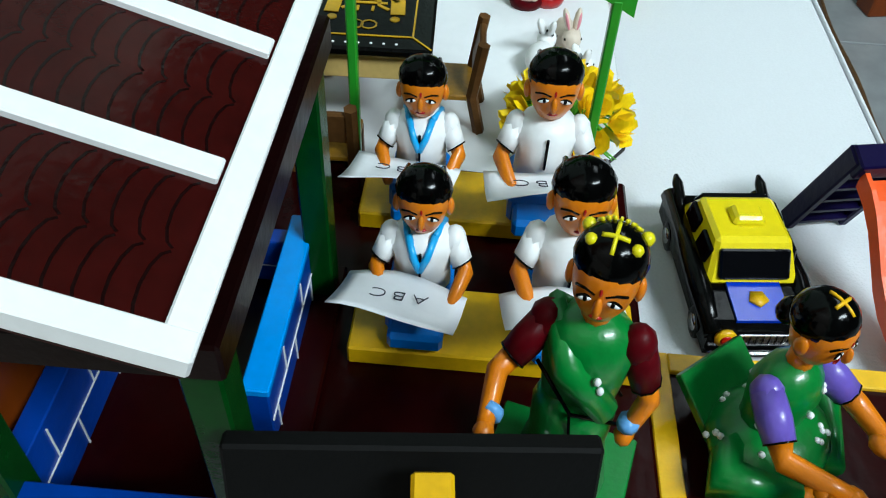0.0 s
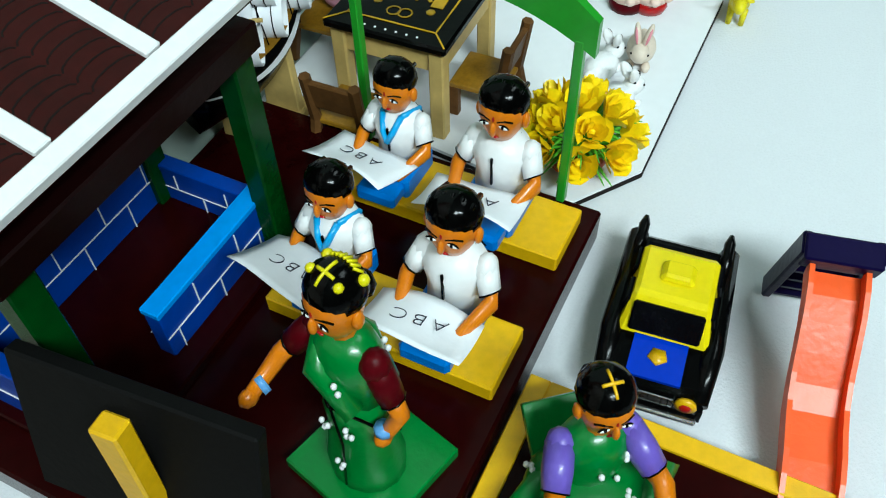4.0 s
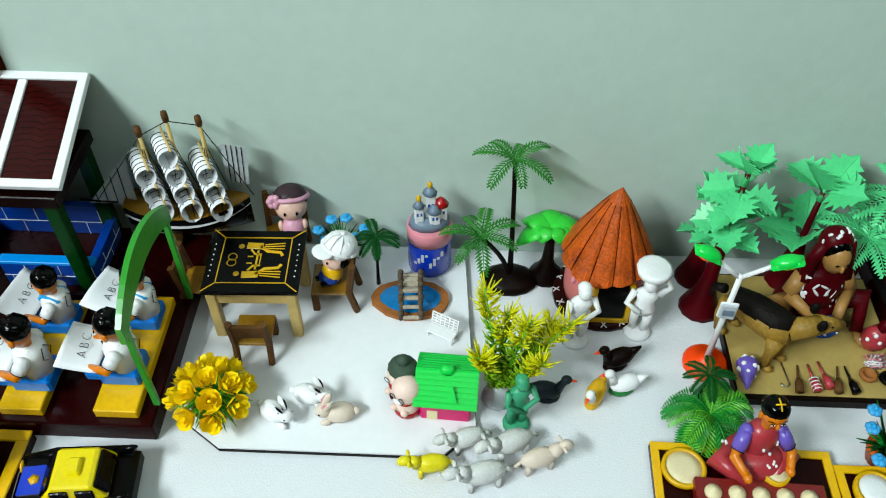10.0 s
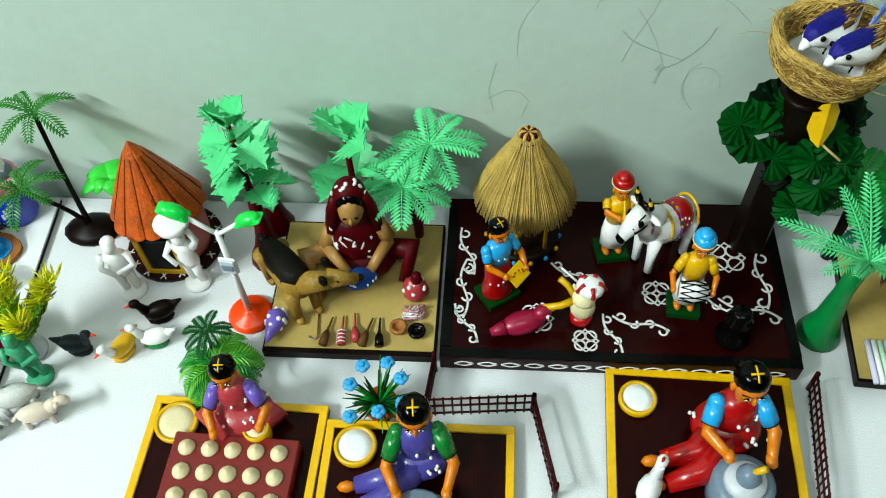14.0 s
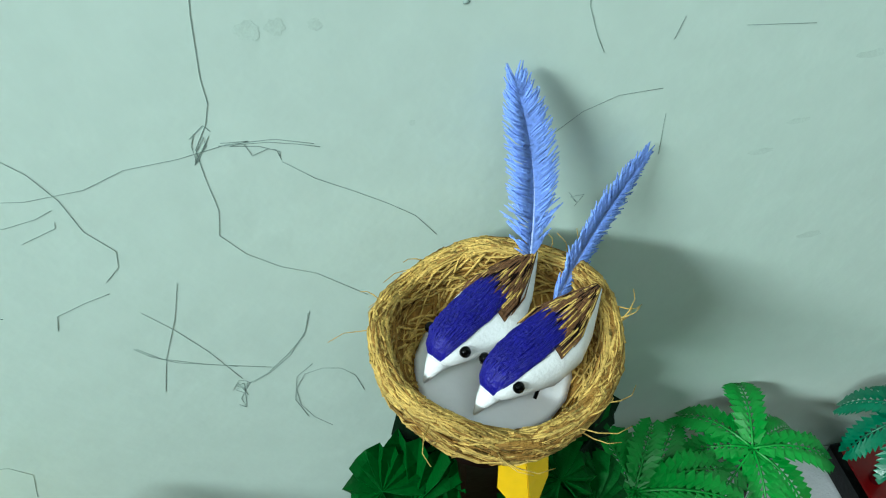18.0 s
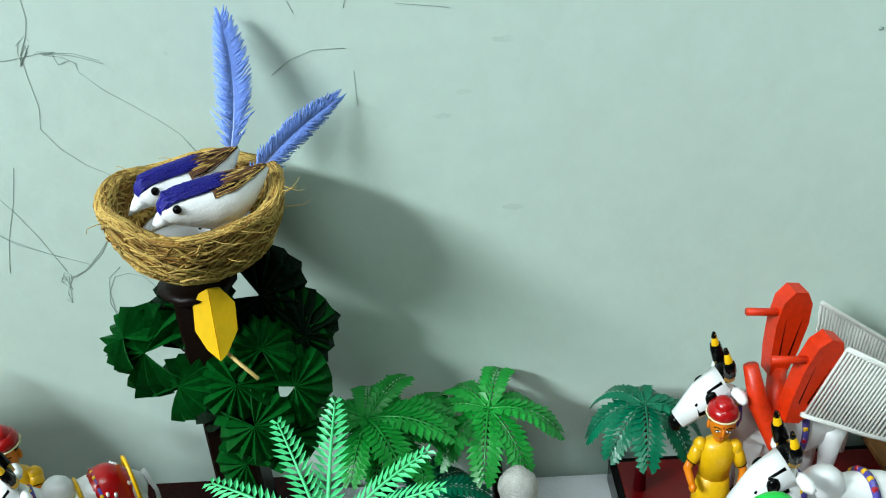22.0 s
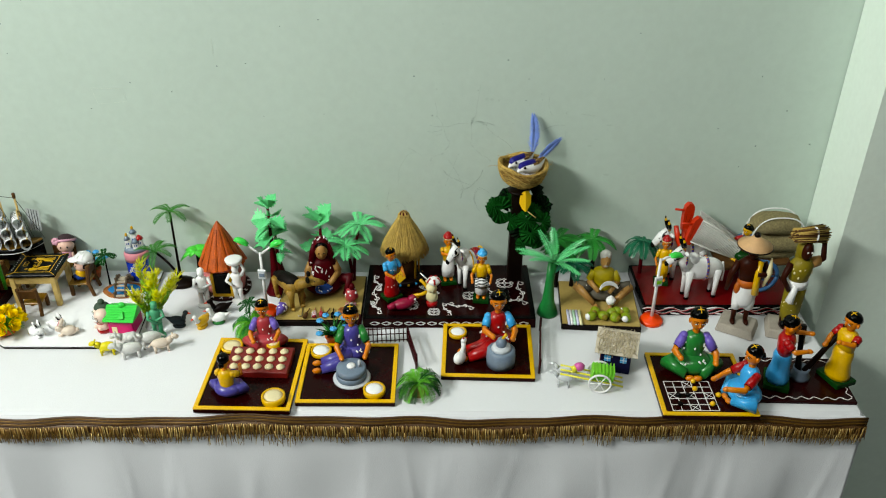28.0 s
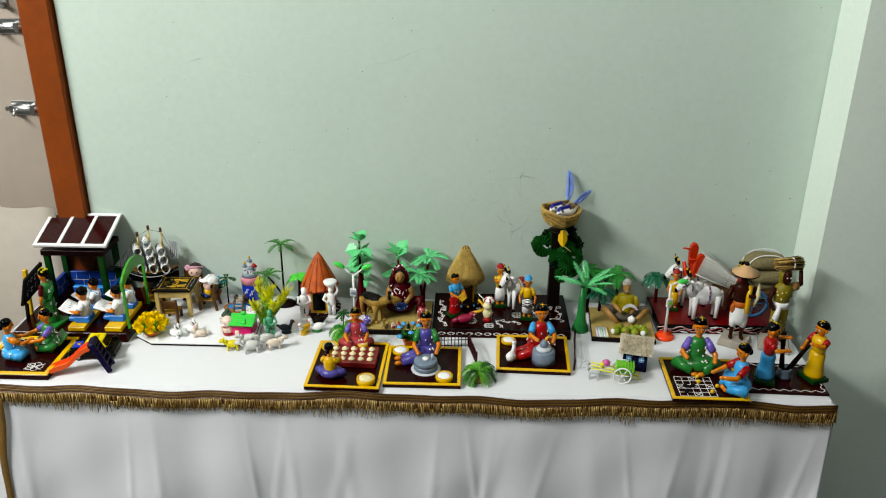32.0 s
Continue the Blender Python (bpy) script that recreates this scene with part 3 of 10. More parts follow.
def seated_doll(name, at, H, top, lower, label, sleeve=None, skin=SKIN, hair=HAIR, reach=None, bun=True, marks=None, dot=None, legs="cross", sash=None, group="", block=False):
    """A painted wooden doll that sits on the floor, facing -y; one mesh."""
    b = Build()
    sleeve = sleeve or top
    if legs == "cross":
        b.ball(lower, (0.34 * H, 0.27 * H, 0.15 * H), (0, -0.04 * H, 0.14 * H), n=16)
        for s in (-1, 1):
            b.tube(lower, [(s * 0.12 * H, 0.05 * H, 0.13 * H), (s * 0.38 * H, -0.08 * H, 0.13 * H), (s * 0.12 * H, -0.3 * H, 0.1 * H)], [0.12 * H, 0.12 * H, 0.08 * H], 10)
            b.ball(skin, (0.08 * H, 0.05 * H, 0.04 * H), (-s * 0.06 * H, -0.33 * H, 0.05 * H), n=8)
    elif legs == "side":
        b.ball(lower, (0.3 * H, 0.24 * H, 0.15 * H), (0, 0, 0.14 * H), n=16)
        for k, s in enumerate((-1, 1)):
            b.tube(lower, [(s * 0.1 * H, 0, 0.14 * H), (-0.3 * H, -0.2 * H - 0.16 * H * k, 0.12 * H), (-0.58 * H, -0.22 * H - 0.2 * H * k, 0.08 * H)], [0.13 * H, 0.11 * H, 0.07 * H], 10)
            b.ball(skin, (0.09 * H, 0.05 * H, 0.05 * H), (-0.66 * H, -0.22 * H - 0.2 * H * k, 0.06 * H), n=8)
    else:
        for s in (-1, 1):
            b.box(lower, (0.2 * H, 0.62 * H, 0.2 * H), (s * 0.13 * H, -0.14 * H, 0.11 * H), c=0.03 * H)
    b.lathe(top, [(0.19 * H, 0.12 * H), (0.17 * H, 0.28 * H), (0.2 * H, 0.46 * H), (0.16 * H, 0.56 * H), (0.07 * H, 0.62 * H)], n=14, flat=(0.95, 0.75))
    b.lathe(skin, [(0.06 * H, 0.57 * H), (0.055 * H, 0.72 * H)], n=9)
    doll_head(b, 0.82 * H, 0.14 * H, skin, hair, -0.02 * H, bun, marks)
    for s, h in zip((-1, 1), reach or ((-0.2, -0.34, 0.26), (0.2, -0.34, 0.26))):
        sh = Vector((s * 0.175 * H, 0, 0.53 * H))
        hand = Vector(h) * H
        el = (sh + hand) / 2 + Vector((s * 0.1 * H, 0.02 * H, -0.08 * H))
        mid = sh.lerp(el, 0.75)
        b.tube(sleeve, [sh, sh.lerp(el, 0.4), mid], [0.075 * H, 0.08 * H, 0.07 * H], 9)
        b.tube(skin, [mid, el, el.lerp(hand, 0.6), hand], [0.055 * H, 0.055 * H, 0.045 * H, 0.04 * H], 9)
        b.ball(skin, (0.05 * H, 0.065 * H, 0.04 * H), hand, n=8)
        b.ball(sleeve, 0.075 * H, sh, n=9)
        b.tube(HAIR, [mid - (mid - sh).normalized() * 0.008 * H, mid], 0.073 * H, 9)
    if dot:
        dots(b, dot, (0, 0, 0.38 * H), (0.22 * H, 0.17 * H, 0.2 * H), 16, 0.018 * H, 3)
        dots(b, dot, (0, -0.04 * H, 0.14 * H), (0.36 * H, 0.28 * H, 0.15 * H), 22, 0.018 * H, 4, 0.1, 0.8)
    if block:
        b.box(lower, (0.46 * H, 0.34 * H, 0.05 * H), (0, 0.24 * H, 0.17 * H), (38, 0, 0), c=0.006 * H)
    if sash:
        b.tube(sash, [(-0.2 * H, -0.05 * H, 0.56 * H), (-0.08 * H, -0.18 * H, 0.45 * H), (0.12 * H, -0.18 * H, 0.3 * H), (0.2 * H, -0.1 * H, 0.2 * H)], 0.05 * H, 8)
    return b.obj(name, None, label, "doll", group, at=at @ Matrix.Diagonal((0.86, 0.93, 1, 1)))


def standing_doll(name, at, H, top, lower, label, sleeve=None, skin=SKIN, hair=HAIR, reach=None, base=None, bun=True, marks=None, dot=None, turban=None, extra=None, skirt=True, group=""):
    """A painted wooden doll that stands on a small block, facing -y; one mesh."""
    b = Build()
    sleeve = sleeve or top
    z0 = 0.0
    if base:
        b.box(base, (0.36 * H, 0.3 * H, 0.07 * H), (0, 0, 0.035 * H), c=0.008 * H)
        z0 = 0.06 * H
    if skirt:
        b.lathe(lower, [(0.15 * H, z0), (0.155 * H, 0.12 * H), (0.12 * H, 0.3 * H), (0.125 * H, 0.42 * H), (0.1 * H, 0.5 * H)], n=14, flat=(1.05, 0.9))
    else:
        for s in (-1, 1):
            b.tube(skin, [(s * 0.07 * H, 0, z0), (s * 0.07 * H, 0, 0.22 * H)], 0.04 * H, 9)
            b.ball(skin, (0.045 * H, 0.08 * H, 0.03 * H), (s * 0.07 * H, -0.03 * H, z0 + 0.02 * H), n=8)
        b.lathe(lower, [(0.13 * H, 0.16 * H), (0.135 * H, 0.3 * H), (0.11 * H, 0.47 * H)], n=12, flat=(1.1, 0.85))
    b.lathe(top, [(0.1 * H, 0.46 * H), (0.115 * H, 0.58 * H), (0.125 * H, 0.66 * H), (0.1 * H, 0.72 * H), (0.045 * H, 0.75 * H)], n=14, flat=(1.12, 0.85))
    b.lathe(skin, [(0.045 * H, 0.73 * H), (0.04 * H, 0.8 * H)], n=9)
    doll_head(b, 0.87 * H, 0.1 * H, skin, hair, -0.01 * H, bun and not turban, marks)
    if turban:
        b.ball(turban, (0.115 * H, 0.12 * H, 0.06 * H), (0, 0.01 * H, 0.955 * H), n=12)
        b.ball(turban, (0.08 * H, 0.085 * H, 0.055 * H), (0, 0.01 * H, 0.99 * H), n=10)
        for k in range(3):
            b.tube(CREAM, arc(0, 0.01 * H, (0.935 + 0.025 * k) * H, (0.118 - 0.016 * k) * H, 0, 360, 14), 0.006 * H, 5)
    for s, h in zip((-1, 1), reach or ((-0.17, -0.14, 0.46), (0.17, -0.14, 0.46))):
        sh = Vector((s * 0.13 * H, 0, 0.69 * H))
        hand = Vector(h) * H
        el = (sh + hand) / 2 + Vector((s * 0.06 * H, 0.03 * H, -0.04 * H))
        mid = sh.lerp(el, 0.7)
        b.ball(sleeve, 0.055 * H, sh, n=9)
        b.tube(sleeve, [sh, sh.lerp(el, 0.4), mid], [0.048 * H, 0.05 * H, 0.045 * H], 9)
        b.tube(skin, [mid, el, el.lerp(hand, 0.6), hand], [0.034 * H, 0.034 * H, 0.028 * H, 0.025 * H], 9)
        b.ball(skin, (0.032 * H, 0.04 * H, 0.03 * H), hand, n=8)
        b.tube(HAIR, [mid - (mid - sh).normalized() * 0.006 * H, mid], 0.047 * H, 9)
    if dot:
        dots(b, dot, (0, 0, 0.26 * H), (0.135 * H, 0.12 * H, 0.22 * H), 26, 0.012 * H, 5, -0.7, 0.7)
        dots(b, dot, (0, 0, 0.6 * H), (0.13 * H, 0.105 * H, 0.12 * H), 14, 0.012 * H, 6, -0.6, 0.6)
    if extra:
        extra(b, H)
    return b.obj(name, None, label, "doll", group, at=at)


def frond(b, material, base, aim, length, droop, leaflets=11, width=0.3, seed=1, wide=1.2):
    """A feathered palm leaf: a bent spine with narrow leaflets on both sides."""
    rng = random.Random(seed)
    base, aim = Vector(base), Vector(aim).normalized()
    pts, d, p = [], aim.copy(), base.copy()
    n = leaflets + 2
    for i in range(n):
        pts.append(p.copy())
        p = p + d * length / (n - 1)
        d = (d + Vector((0, 0, -droop / n))).normalized()
    b.tube(material, pts, [length * 0.022 * (1 - 0.7 * i / n) for i in range(n)], 4)
    v, f = [], []
    for i in range(1, n):
        t = (pts[i] - pts[i - 1]).normalized()
        s = t.cross(Vector((0, 0, 1)))
        s = s.normalized() if s.length > 1e-4 else Vector((1, 0, 0))
        u = s.cross(t)
        q = i / n
        w = length * width * math.sin(math.pi * (0.12 + 0.83 * q)) ** 0.7 * rng.uniform(0.9, 1.1)
        for side in (-1, 1):
            o = pts[i]
            e = o + (s * side + t * 0.75 - u * 0.12).normalized() * w
            m1 = o.lerp(e, 0.45) + t * length * wide / n * 0.75 + u * length * 0.012
            m2 = o.lerp(e, 0.45) - t * length * wide / n * 0.75 + u * length * 0.012
            k = len(v)
            v += [o, m1, e, m2]
            f.append([k, k + 1, k + 2, k + 3])
    b.add(material, v, f, None, False)


def palm(name, at, tops, material, label, trunk=DARKWOOD, base=None, leaves=9, length=0.055, droop=1.2, width=0.3, r=0.004, group="", leaflets=11, lift=0.35, wide=1.2, seed=1):
    """A toy palm: a bent trunk for each top (x, y, z offsets) and a crown of feathered leaves, each a part."""
    e = thing(name, at, label, "toy tree", group)
    if base:
        b = Build()
        b.lathe(base, [(0.026, 0), (0.027, 0.004), (0.021, 0.009), (0.008, 0.014), (0.003, 0.016)], n=14, flat=(1.15, 0.85))
        b.obj("base", e)
    rng = random.Random(seed)
    for k, (x, y, z, scale) in enumerate(tops):
        b = Build()
        pts = [(x * q ** 1.6 * 1.0, y * q ** 1.6, 0.002 + (z - 0.002) * q) for q in (0, 0.2, 0.4, 0.6, 0.8, 1)]
        b.tube(trunk, pts, [r * 1.5, r * 1.15, r, r * 0.95, r * 0.9, r * 0.9], 8)
        b.obj("trunk", e)
        for i in range(leaves):
            a = 2 * math.pi * (i + 0.4 * rng.random()) / leaves + seed
            up = lift + rng.uniform(-0.25, 0.35) * (1 if leaves < 12 else 3)
            b = Build()
            frond(b, material, (x, y, z), (math.cos(a), math.sin(a), up), length * scale * rng.uniform(0.85, 1.1), droop, leaflets, width, i + 7 * k, wide)
            b.obj("leaf", e)
    return e


def bordered_mat(name, x0, x1, y0, y1, label, border=0.0075, thick=0.008, skew=0.0, edge=YELLOW, field=MAROON):
    """A board with a raised painted border."""
    cx, cy = (x0 + x1) / 2, (y0 + y1) / 2
    e = thing(name, pose(cx, cy, T, 0, 0, skew), label, "board")
    w, d = x1 - x0, y1 - y0
    b = Build()
    b.box(field, (w, d, thick), (0, 0, thick / 2), c=0.001)
    b.obj("board", e)
    b = Build()
    for s in (-1, 1):
        b.box(edge, (w, border, 0.003), (0, s * (d / 2 - border / 2), thick + 0.0012), c=0.0006)
        b.box(edge, (border, d - 2 * border, 0.003), (s * (w / 2 - border / 2), 0, thick + 0.0012), c=0.0006)
    b.obj("border", e, "yellow painted border")
    return e


def ox(name, at, L, label, cloth=None, group=""):
    """A white painted wooden bullock that looks to -x; L is its body's length."""
    b = Build()
    b.ball(WHITE, (0.5 * L, 0.2 * L, 0.24 * L), (0, 0, 0.62 * L), n=16)
    b.ball(WHITE, (0.16 * L, 0.13 * L, 0.14 * L), (-0.26 * L, 0, 0.84 * L), n=10)
    for sx in (-0.32, 0.34):
        for sy in (-0.12, 0.12):
            b.tube(WHITE, [(sx * L, sy * L, 0.62 * L), (sx * L * 1.02, sy * L, 0.3 * L), (sx * L, sy * L, 0.03 * L)], [0.1 * L, 0.06 * L, 0.05 * L], 9)
            b.lathe(BLACK, [(0.06 * L, 0), (0.055 * L, 0.05 * L)], (sx * L, sy * L, 0), n=9)
    b.tube(WHITE, [(-0.36 * L, 0, 0.7 * L), (-0.5 * L, 0, 0.86 * L), (-0.6 * L, 0, 0.98 * L)], [0.17 * L, 0.13 * L, 0.11 * L], 10)
    b.tube(WHITE, [(-0.54 * L, 0, 1.04 * L), (-0.7 * L, 0, 0.94 * L), (-0.86 * L, 0, 0.8 * L)], [0.13 * L, 0.115 * L, 0.07 * L], 10)
    b.ball(BLACK, (0.05 * L, 0.07 * L, 0.06 * L), (-0.88 * L, 0, 0.785 * L), n=8)
    b.ball(BLACK, (0.05 * L, 0.1 * L, 0.07 * L), (-0.56 * L, 0, 1.13 * L), n=8)
    for s in (-1, 1):
        b.tube(YELLOW, [(-0.54 * L, s * 0.06 * L, 1.12 * L), (-0.58 * L, s * 0.12 * L, 1.24 * L), (-0.62 * L, s * 0.1 * L, 1.36 * L)], [0.045 * L, 0.035 * L, 0.012 * L], 7)
        b.ball(BLACK, (0.05 * L, 0.035 * L, 0.05 * L), (-0.67 * L, s * 0.1 * L, 1.0 * L), n=7)
        b.ball(WHITE, (0.05 * L, 0.1 * L, 0.035 * L), (-0.5 * L, s * 0.17 * L, 1.04 * L), n=7)
        b.tube(BLACK, [(-0.555 * L, s * 0.085 * L, 1.17 * L), (-0.58 * L, s * 0.12 * L, 1.24 * L), (-0.59 * L, s * 0.117 * L, 1.27 * L)], [0.05 * L, 0.042 * L, 0.036 * L], 7)
        b.tube(BLACK, [(-0.611 * L, s * 0.105 * L, 1.33 * L), (-0.622 * L, s * 0.099 * L, 1.365 * L)], [0.021 * L, 0.012 * L], 6)
        b.tube(BLACK, [(-0.57 * L, s * 0.120 * L, 0.965 * L), (-0.65 * L, s * 0.121 * L, 0.935 * L), (-0.75 * L, s * 0.103 * L, 0.89 * L), (-0.77 * L, s * 0.075 * L, 0.945 * L), (-0.70 * L, s * 0.07 * L, 1.028 * L), (-0.60 * L, s * 0.085 * L, 1.10 * L)], 0.014 * L, 5)
    for x, q in ((0.06, 1.0), (-0.46, 0.62)):
        for k in range(18):
            a = 2 * math.pi * k / 18
            b.ball(YELLOW if k % 3 else RED, 0.024 * L, (x * L, 0.205 * L * q * math.cos(a), (0.62 if q == 1 else 0.82) * L + 0.245 * L * q * math.sin(a)), n=5)
        b.tube(INDIGO, [(x * L + 0.0005, 0.198 * L * q * math.cos(2 * math.pi * k / 20), (0.62 if q == 1 else 0.82) * L + 0.238 * L * q * math.sin(2 * math.pi * k / 20)) for k in range(21)], 0.028 * L, 5)
    b.tube(WHITE, [(0.48 * L, 0, 0.72 * L), (0.55 * L, 0, 0.5 * L), (0.54 * L, 0, 0.3 * L)], [0.03 * L, 0.02 * L, 0.03 * L], 7)
    if cloth:
        b.ball(cloth, (0.26 * L, 0.212 * L, 0.25 * L), (0.14 * L, 0, 0.645 * L), n=16)
        dots(b, WHITE, (0.14 * L, 0, 0.645 * L), (0.255 * L, 0.21 * L, 0.25 * L), 26, 0.022 * L, 9, -0.2, 0.95)
        for x in (-0.1, 0.36):
            b.tube(YELLOW, [(x * L, 0.19 * L * math.cos(2 * math.pi * k / 20), 0.64 * L + 0.225 * L * math.sin(2 * math.pi * k / 20)) for k in range(21)], 0.02 * L, 5)
    return b.obj(name, None, label, "toy animal", group, at=at)

CREAMW = mat("cream_white_plastic", (0.66, 0.55, 0.45), 0.5, vary=0.08, size=60)
WOOL = mat("off_white_plastic", (0.58, 0.58, 0.56), 0.5, vary=0.12, size=90, bump=0.4)
YLAMB = mat("yellow_plastic", (0.66, 0.56, 0.03), 0.45, vary=0.1, size=60)
DARKDUCK = mat("dark_duck_plastic", (0.03, 0.04, 0.045), 0.4, vary=0.2, size=60)
MIDPALM = mat("palm_leaf_green", (0.035, 0.16, 0.025), 0.4, vary=0.3, size=70)

# ---- the school on its platform ----
PX0, PX1, PY0, PY1 = 0.002, 0.272, -0.254, -0.012  # platform
PH = 0.024  # its height
BX0, BX1, BY0, BY1 = 0.028, 0.178, -0.108, -0.016  # the open house on it


# Lit blue for the front wall's top; NAVY faces hold the roof's shade
BLUELIT = mat("lit_blue_paint", (0.03, 0.25, 0.68), 0.35, vary=0.12, size=30, coat=0.2)
ROOFLINE = mat("dark_roof_line", (0.014, 0.003, 0.003), 0.16, vary=0.3, size=40, spec=0.2)
# The deep shadow under the roof is put into this beam's colour
SHADEBEAM = mat("shaded_maroon_beam", (0.012, 0.003, 0.003), 0.3, vary=0.3, size=30)


def school():
    e = thing("school_platform", pose(0, 0, 0), "dark maroon painted wooden platform on the white cloth", "platform")
    b = Build()
    b.box(MAROON, (PX1 - PX0, PY1 - PY0, PH), ((PX0 + PX1) / 2, (PY0 + PY1) / 2, T + PH / 2), c=0.0015)
    b.obj("deck", e)
    h = thing("school_house", pose(0, 0, T + PH), "open toy school house with maroon roof and blue brick walls", "toy house")
    w, d = BX1 - BX0, BY1 - BY0
    b = Build()
    b.box(MAROON, (w + 0.012, d + 0.006, 0.007), ((BX0 + BX1) / 2, (BY0 + BY1) / 2, 0.0035), c=0.001)
    b.obj("floor_slab", h)
    z0 = 0.007

    def brick_wall(x0, x1, y0, y1, z1, name):
        b = Build()
        b.box(NAVY, (x1 - x0, y1 - y0, z1 - z0), ((x0 + x1) / 2, (y0 + y1) / 2, (z0 + z1) / 2), c=0.0008)
        # Only the front wall's cap is coloured as lit from above
        b.box(BLUELIT if y1 - y0 < 0.012 and z1 < 0.045 else NAVY, (x1 - x0 + 0.0012, y1 - y0 + 0.0012, 0.004), ((x0 + x1) / 2, (y0 + y1) / 2, z1), c=0.0006)
        part_ = b.obj(name, h, "blue painted bricks with thin white joints")
        long_x = x1 - x0 > y1 - y0
        L = x1 - x0 if long_x else y1 - y0
        rows = max(2, round((z1 - z0) / 0.017))
        hgt = (z1 - z0 - 0.003) / rows
        g = Build()
        for side in (0, 1):
            for r in range(1, rows):
                z = z0 + r * hgt
                if long_x:
                    y = (y0 - 0.0003, y1 + 0.0003)[side]
                    g.box(CHALK, (L, 0.0006, 0.0004), ((x0 + x1) / 2, y, z), c=0)
                else:
                    x = (x0 - 0.0003, x1 + 0.0003)[side]
                    g.box(CHALK, (0.0006, L, 0.0004), (x, (y0 + y1) / 2, z), c=0)
            for r in range(rows):
                for k in range(int(L / 0.034) + 1):
                    s = 0.017 * (r % 2) + 0.034 * k + 0.008
                    if s < L - 0.002:
                        z = z0 + (r + 0.5) * hgt
                        if long_x:
                            g.box(CHALK, (0.0006, 0.0006, hgt), (x0 + s, (y0 - 0.0003, y1 + 0.0003)[side], z), c=0)
                        else:
                            g.box(CHALK, (0.0006, 0.0006, hgt), ((x0 - 0.0003, x1 + 0.0003)[side], y0 + s, z), c=0)
        g.obj("joints", part_, "thin white painted joints")

    t = 0.008
    brick_wall(BX0 + 0.006, BX1 - 0.002, BY1 - t, BY1, 0.046, "back_wall")
    brick_wall(BX0, BX0 + t, BY0 + 0.004, BY1 - t, 0.046, "side_wall")
    brick_wall(BX1 - t, BX1, BY0 + 0.012, BY1 - t, 0.032, "side_wall")
    brick_wall(0.084, BX1 + 0.002, BY0 + 0.010, BY0 + 0.020, 0.040, "front_wall")
    for x, y in ((BX0 + 0.008, BY0 + 0.006), (BX1 - 0.008, BY0 + 0.006), (BX0 + 0.008, BY1 - 0.006), (BX1 - 0.008, BY1 - 0.006)):
        b = Build()
        b.box(GREEN, (0.014, 0.012, 0.130), (x, y, 0.007 + 0.130 / 2), c=0.001)
        b.obj("post", h, "dark green painted post")
    # The sloping roof
    RX0, RX1, RYF, RYB, RZF, RZB = 0.011, 0.189, -0.109, 0.006, 0.9282, 0.9668
    b = Build()
    b.box(SHADEBEAM, (w + 0.006, d + 0.006, 0.014), ((BX0 + BX1) / 2, (BY0 + BY1) / 2, 0.132 + 0.006), c=0.001)
    b.obj("beam_frame", h, "maroon beam under the roof, darkened for its shade")
    cy, cz = (RYF + RYB) / 2, (RZF + RZB) / 2 - T - PH
    L = math.hypot(RYB - RYF, RZB - RZF)
    W = RX1 - RX0
    slope = math.degrees(math.atan2(RZB - RZF, RYB - RYF))
    roof = Build()
    roof.box(DARKROOF, (W, L, 0.007), (0, 0, 0), c=0.0008)
    roof = roof.obj("roof", h, "maroon roof with white painted bands")
    roof.matrix_basis = pose((RX0 + RX1) / 2, cy, cz, slope, 0, 0)
    bw = 0.0085
    for s in (-1, 1):
        b = Build()
        b.box(WHITE, (W + 0.002, bw, 0.0062), (0, s * (L / 2 - bw / 2 + 0.001), 0.0029), c=0.0006)
        b.obj("edge_board", roof, "white painted roof edge")
        b = Build()
        b.box(WHITE, (bw, L + 0.0016, 0.0068), (s * (W / 2 - bw / 2 + 0.0012), 0, 0.0029), c=0.0006)
        b.obj("edge_board", roof, "white painted roof edge")
        b = Build()
        b.box(WHITE, (bw, L - 2 * bw, 0.004), (s * W / 6, 0, 0.004), c=0.0006)
        b.obj("roof_band", roof, "white painted band")
    # Painted rows of rounded tiles
    for k in range(3):
        b = Build()
        for c in range(2):
            x = -W / 3 + k * W / 3 + (c - 0.5) * W / 7.2
            for r in range(15):
                y = -L / 2 + bw + 0.004 + r * (L - 2 * bw - 0.006) / 15
                ribbon(b, ROOFLINE, [(x + W / 15 * math.cos(a), y + 0.0035 * math.sin(a), 0.0034) for a in [math.pi * i / 6 for i in range(7)]], 0.0009, 0.0002)
        b.obj("tile_pattern", roof, "dark painted tile scallops", kind="stuff")


school()


BOARDBLACK = mat("board_black", (0.003, 0.003, 0.003), 0.7, vary=0.4, size=50, spec=0.15)


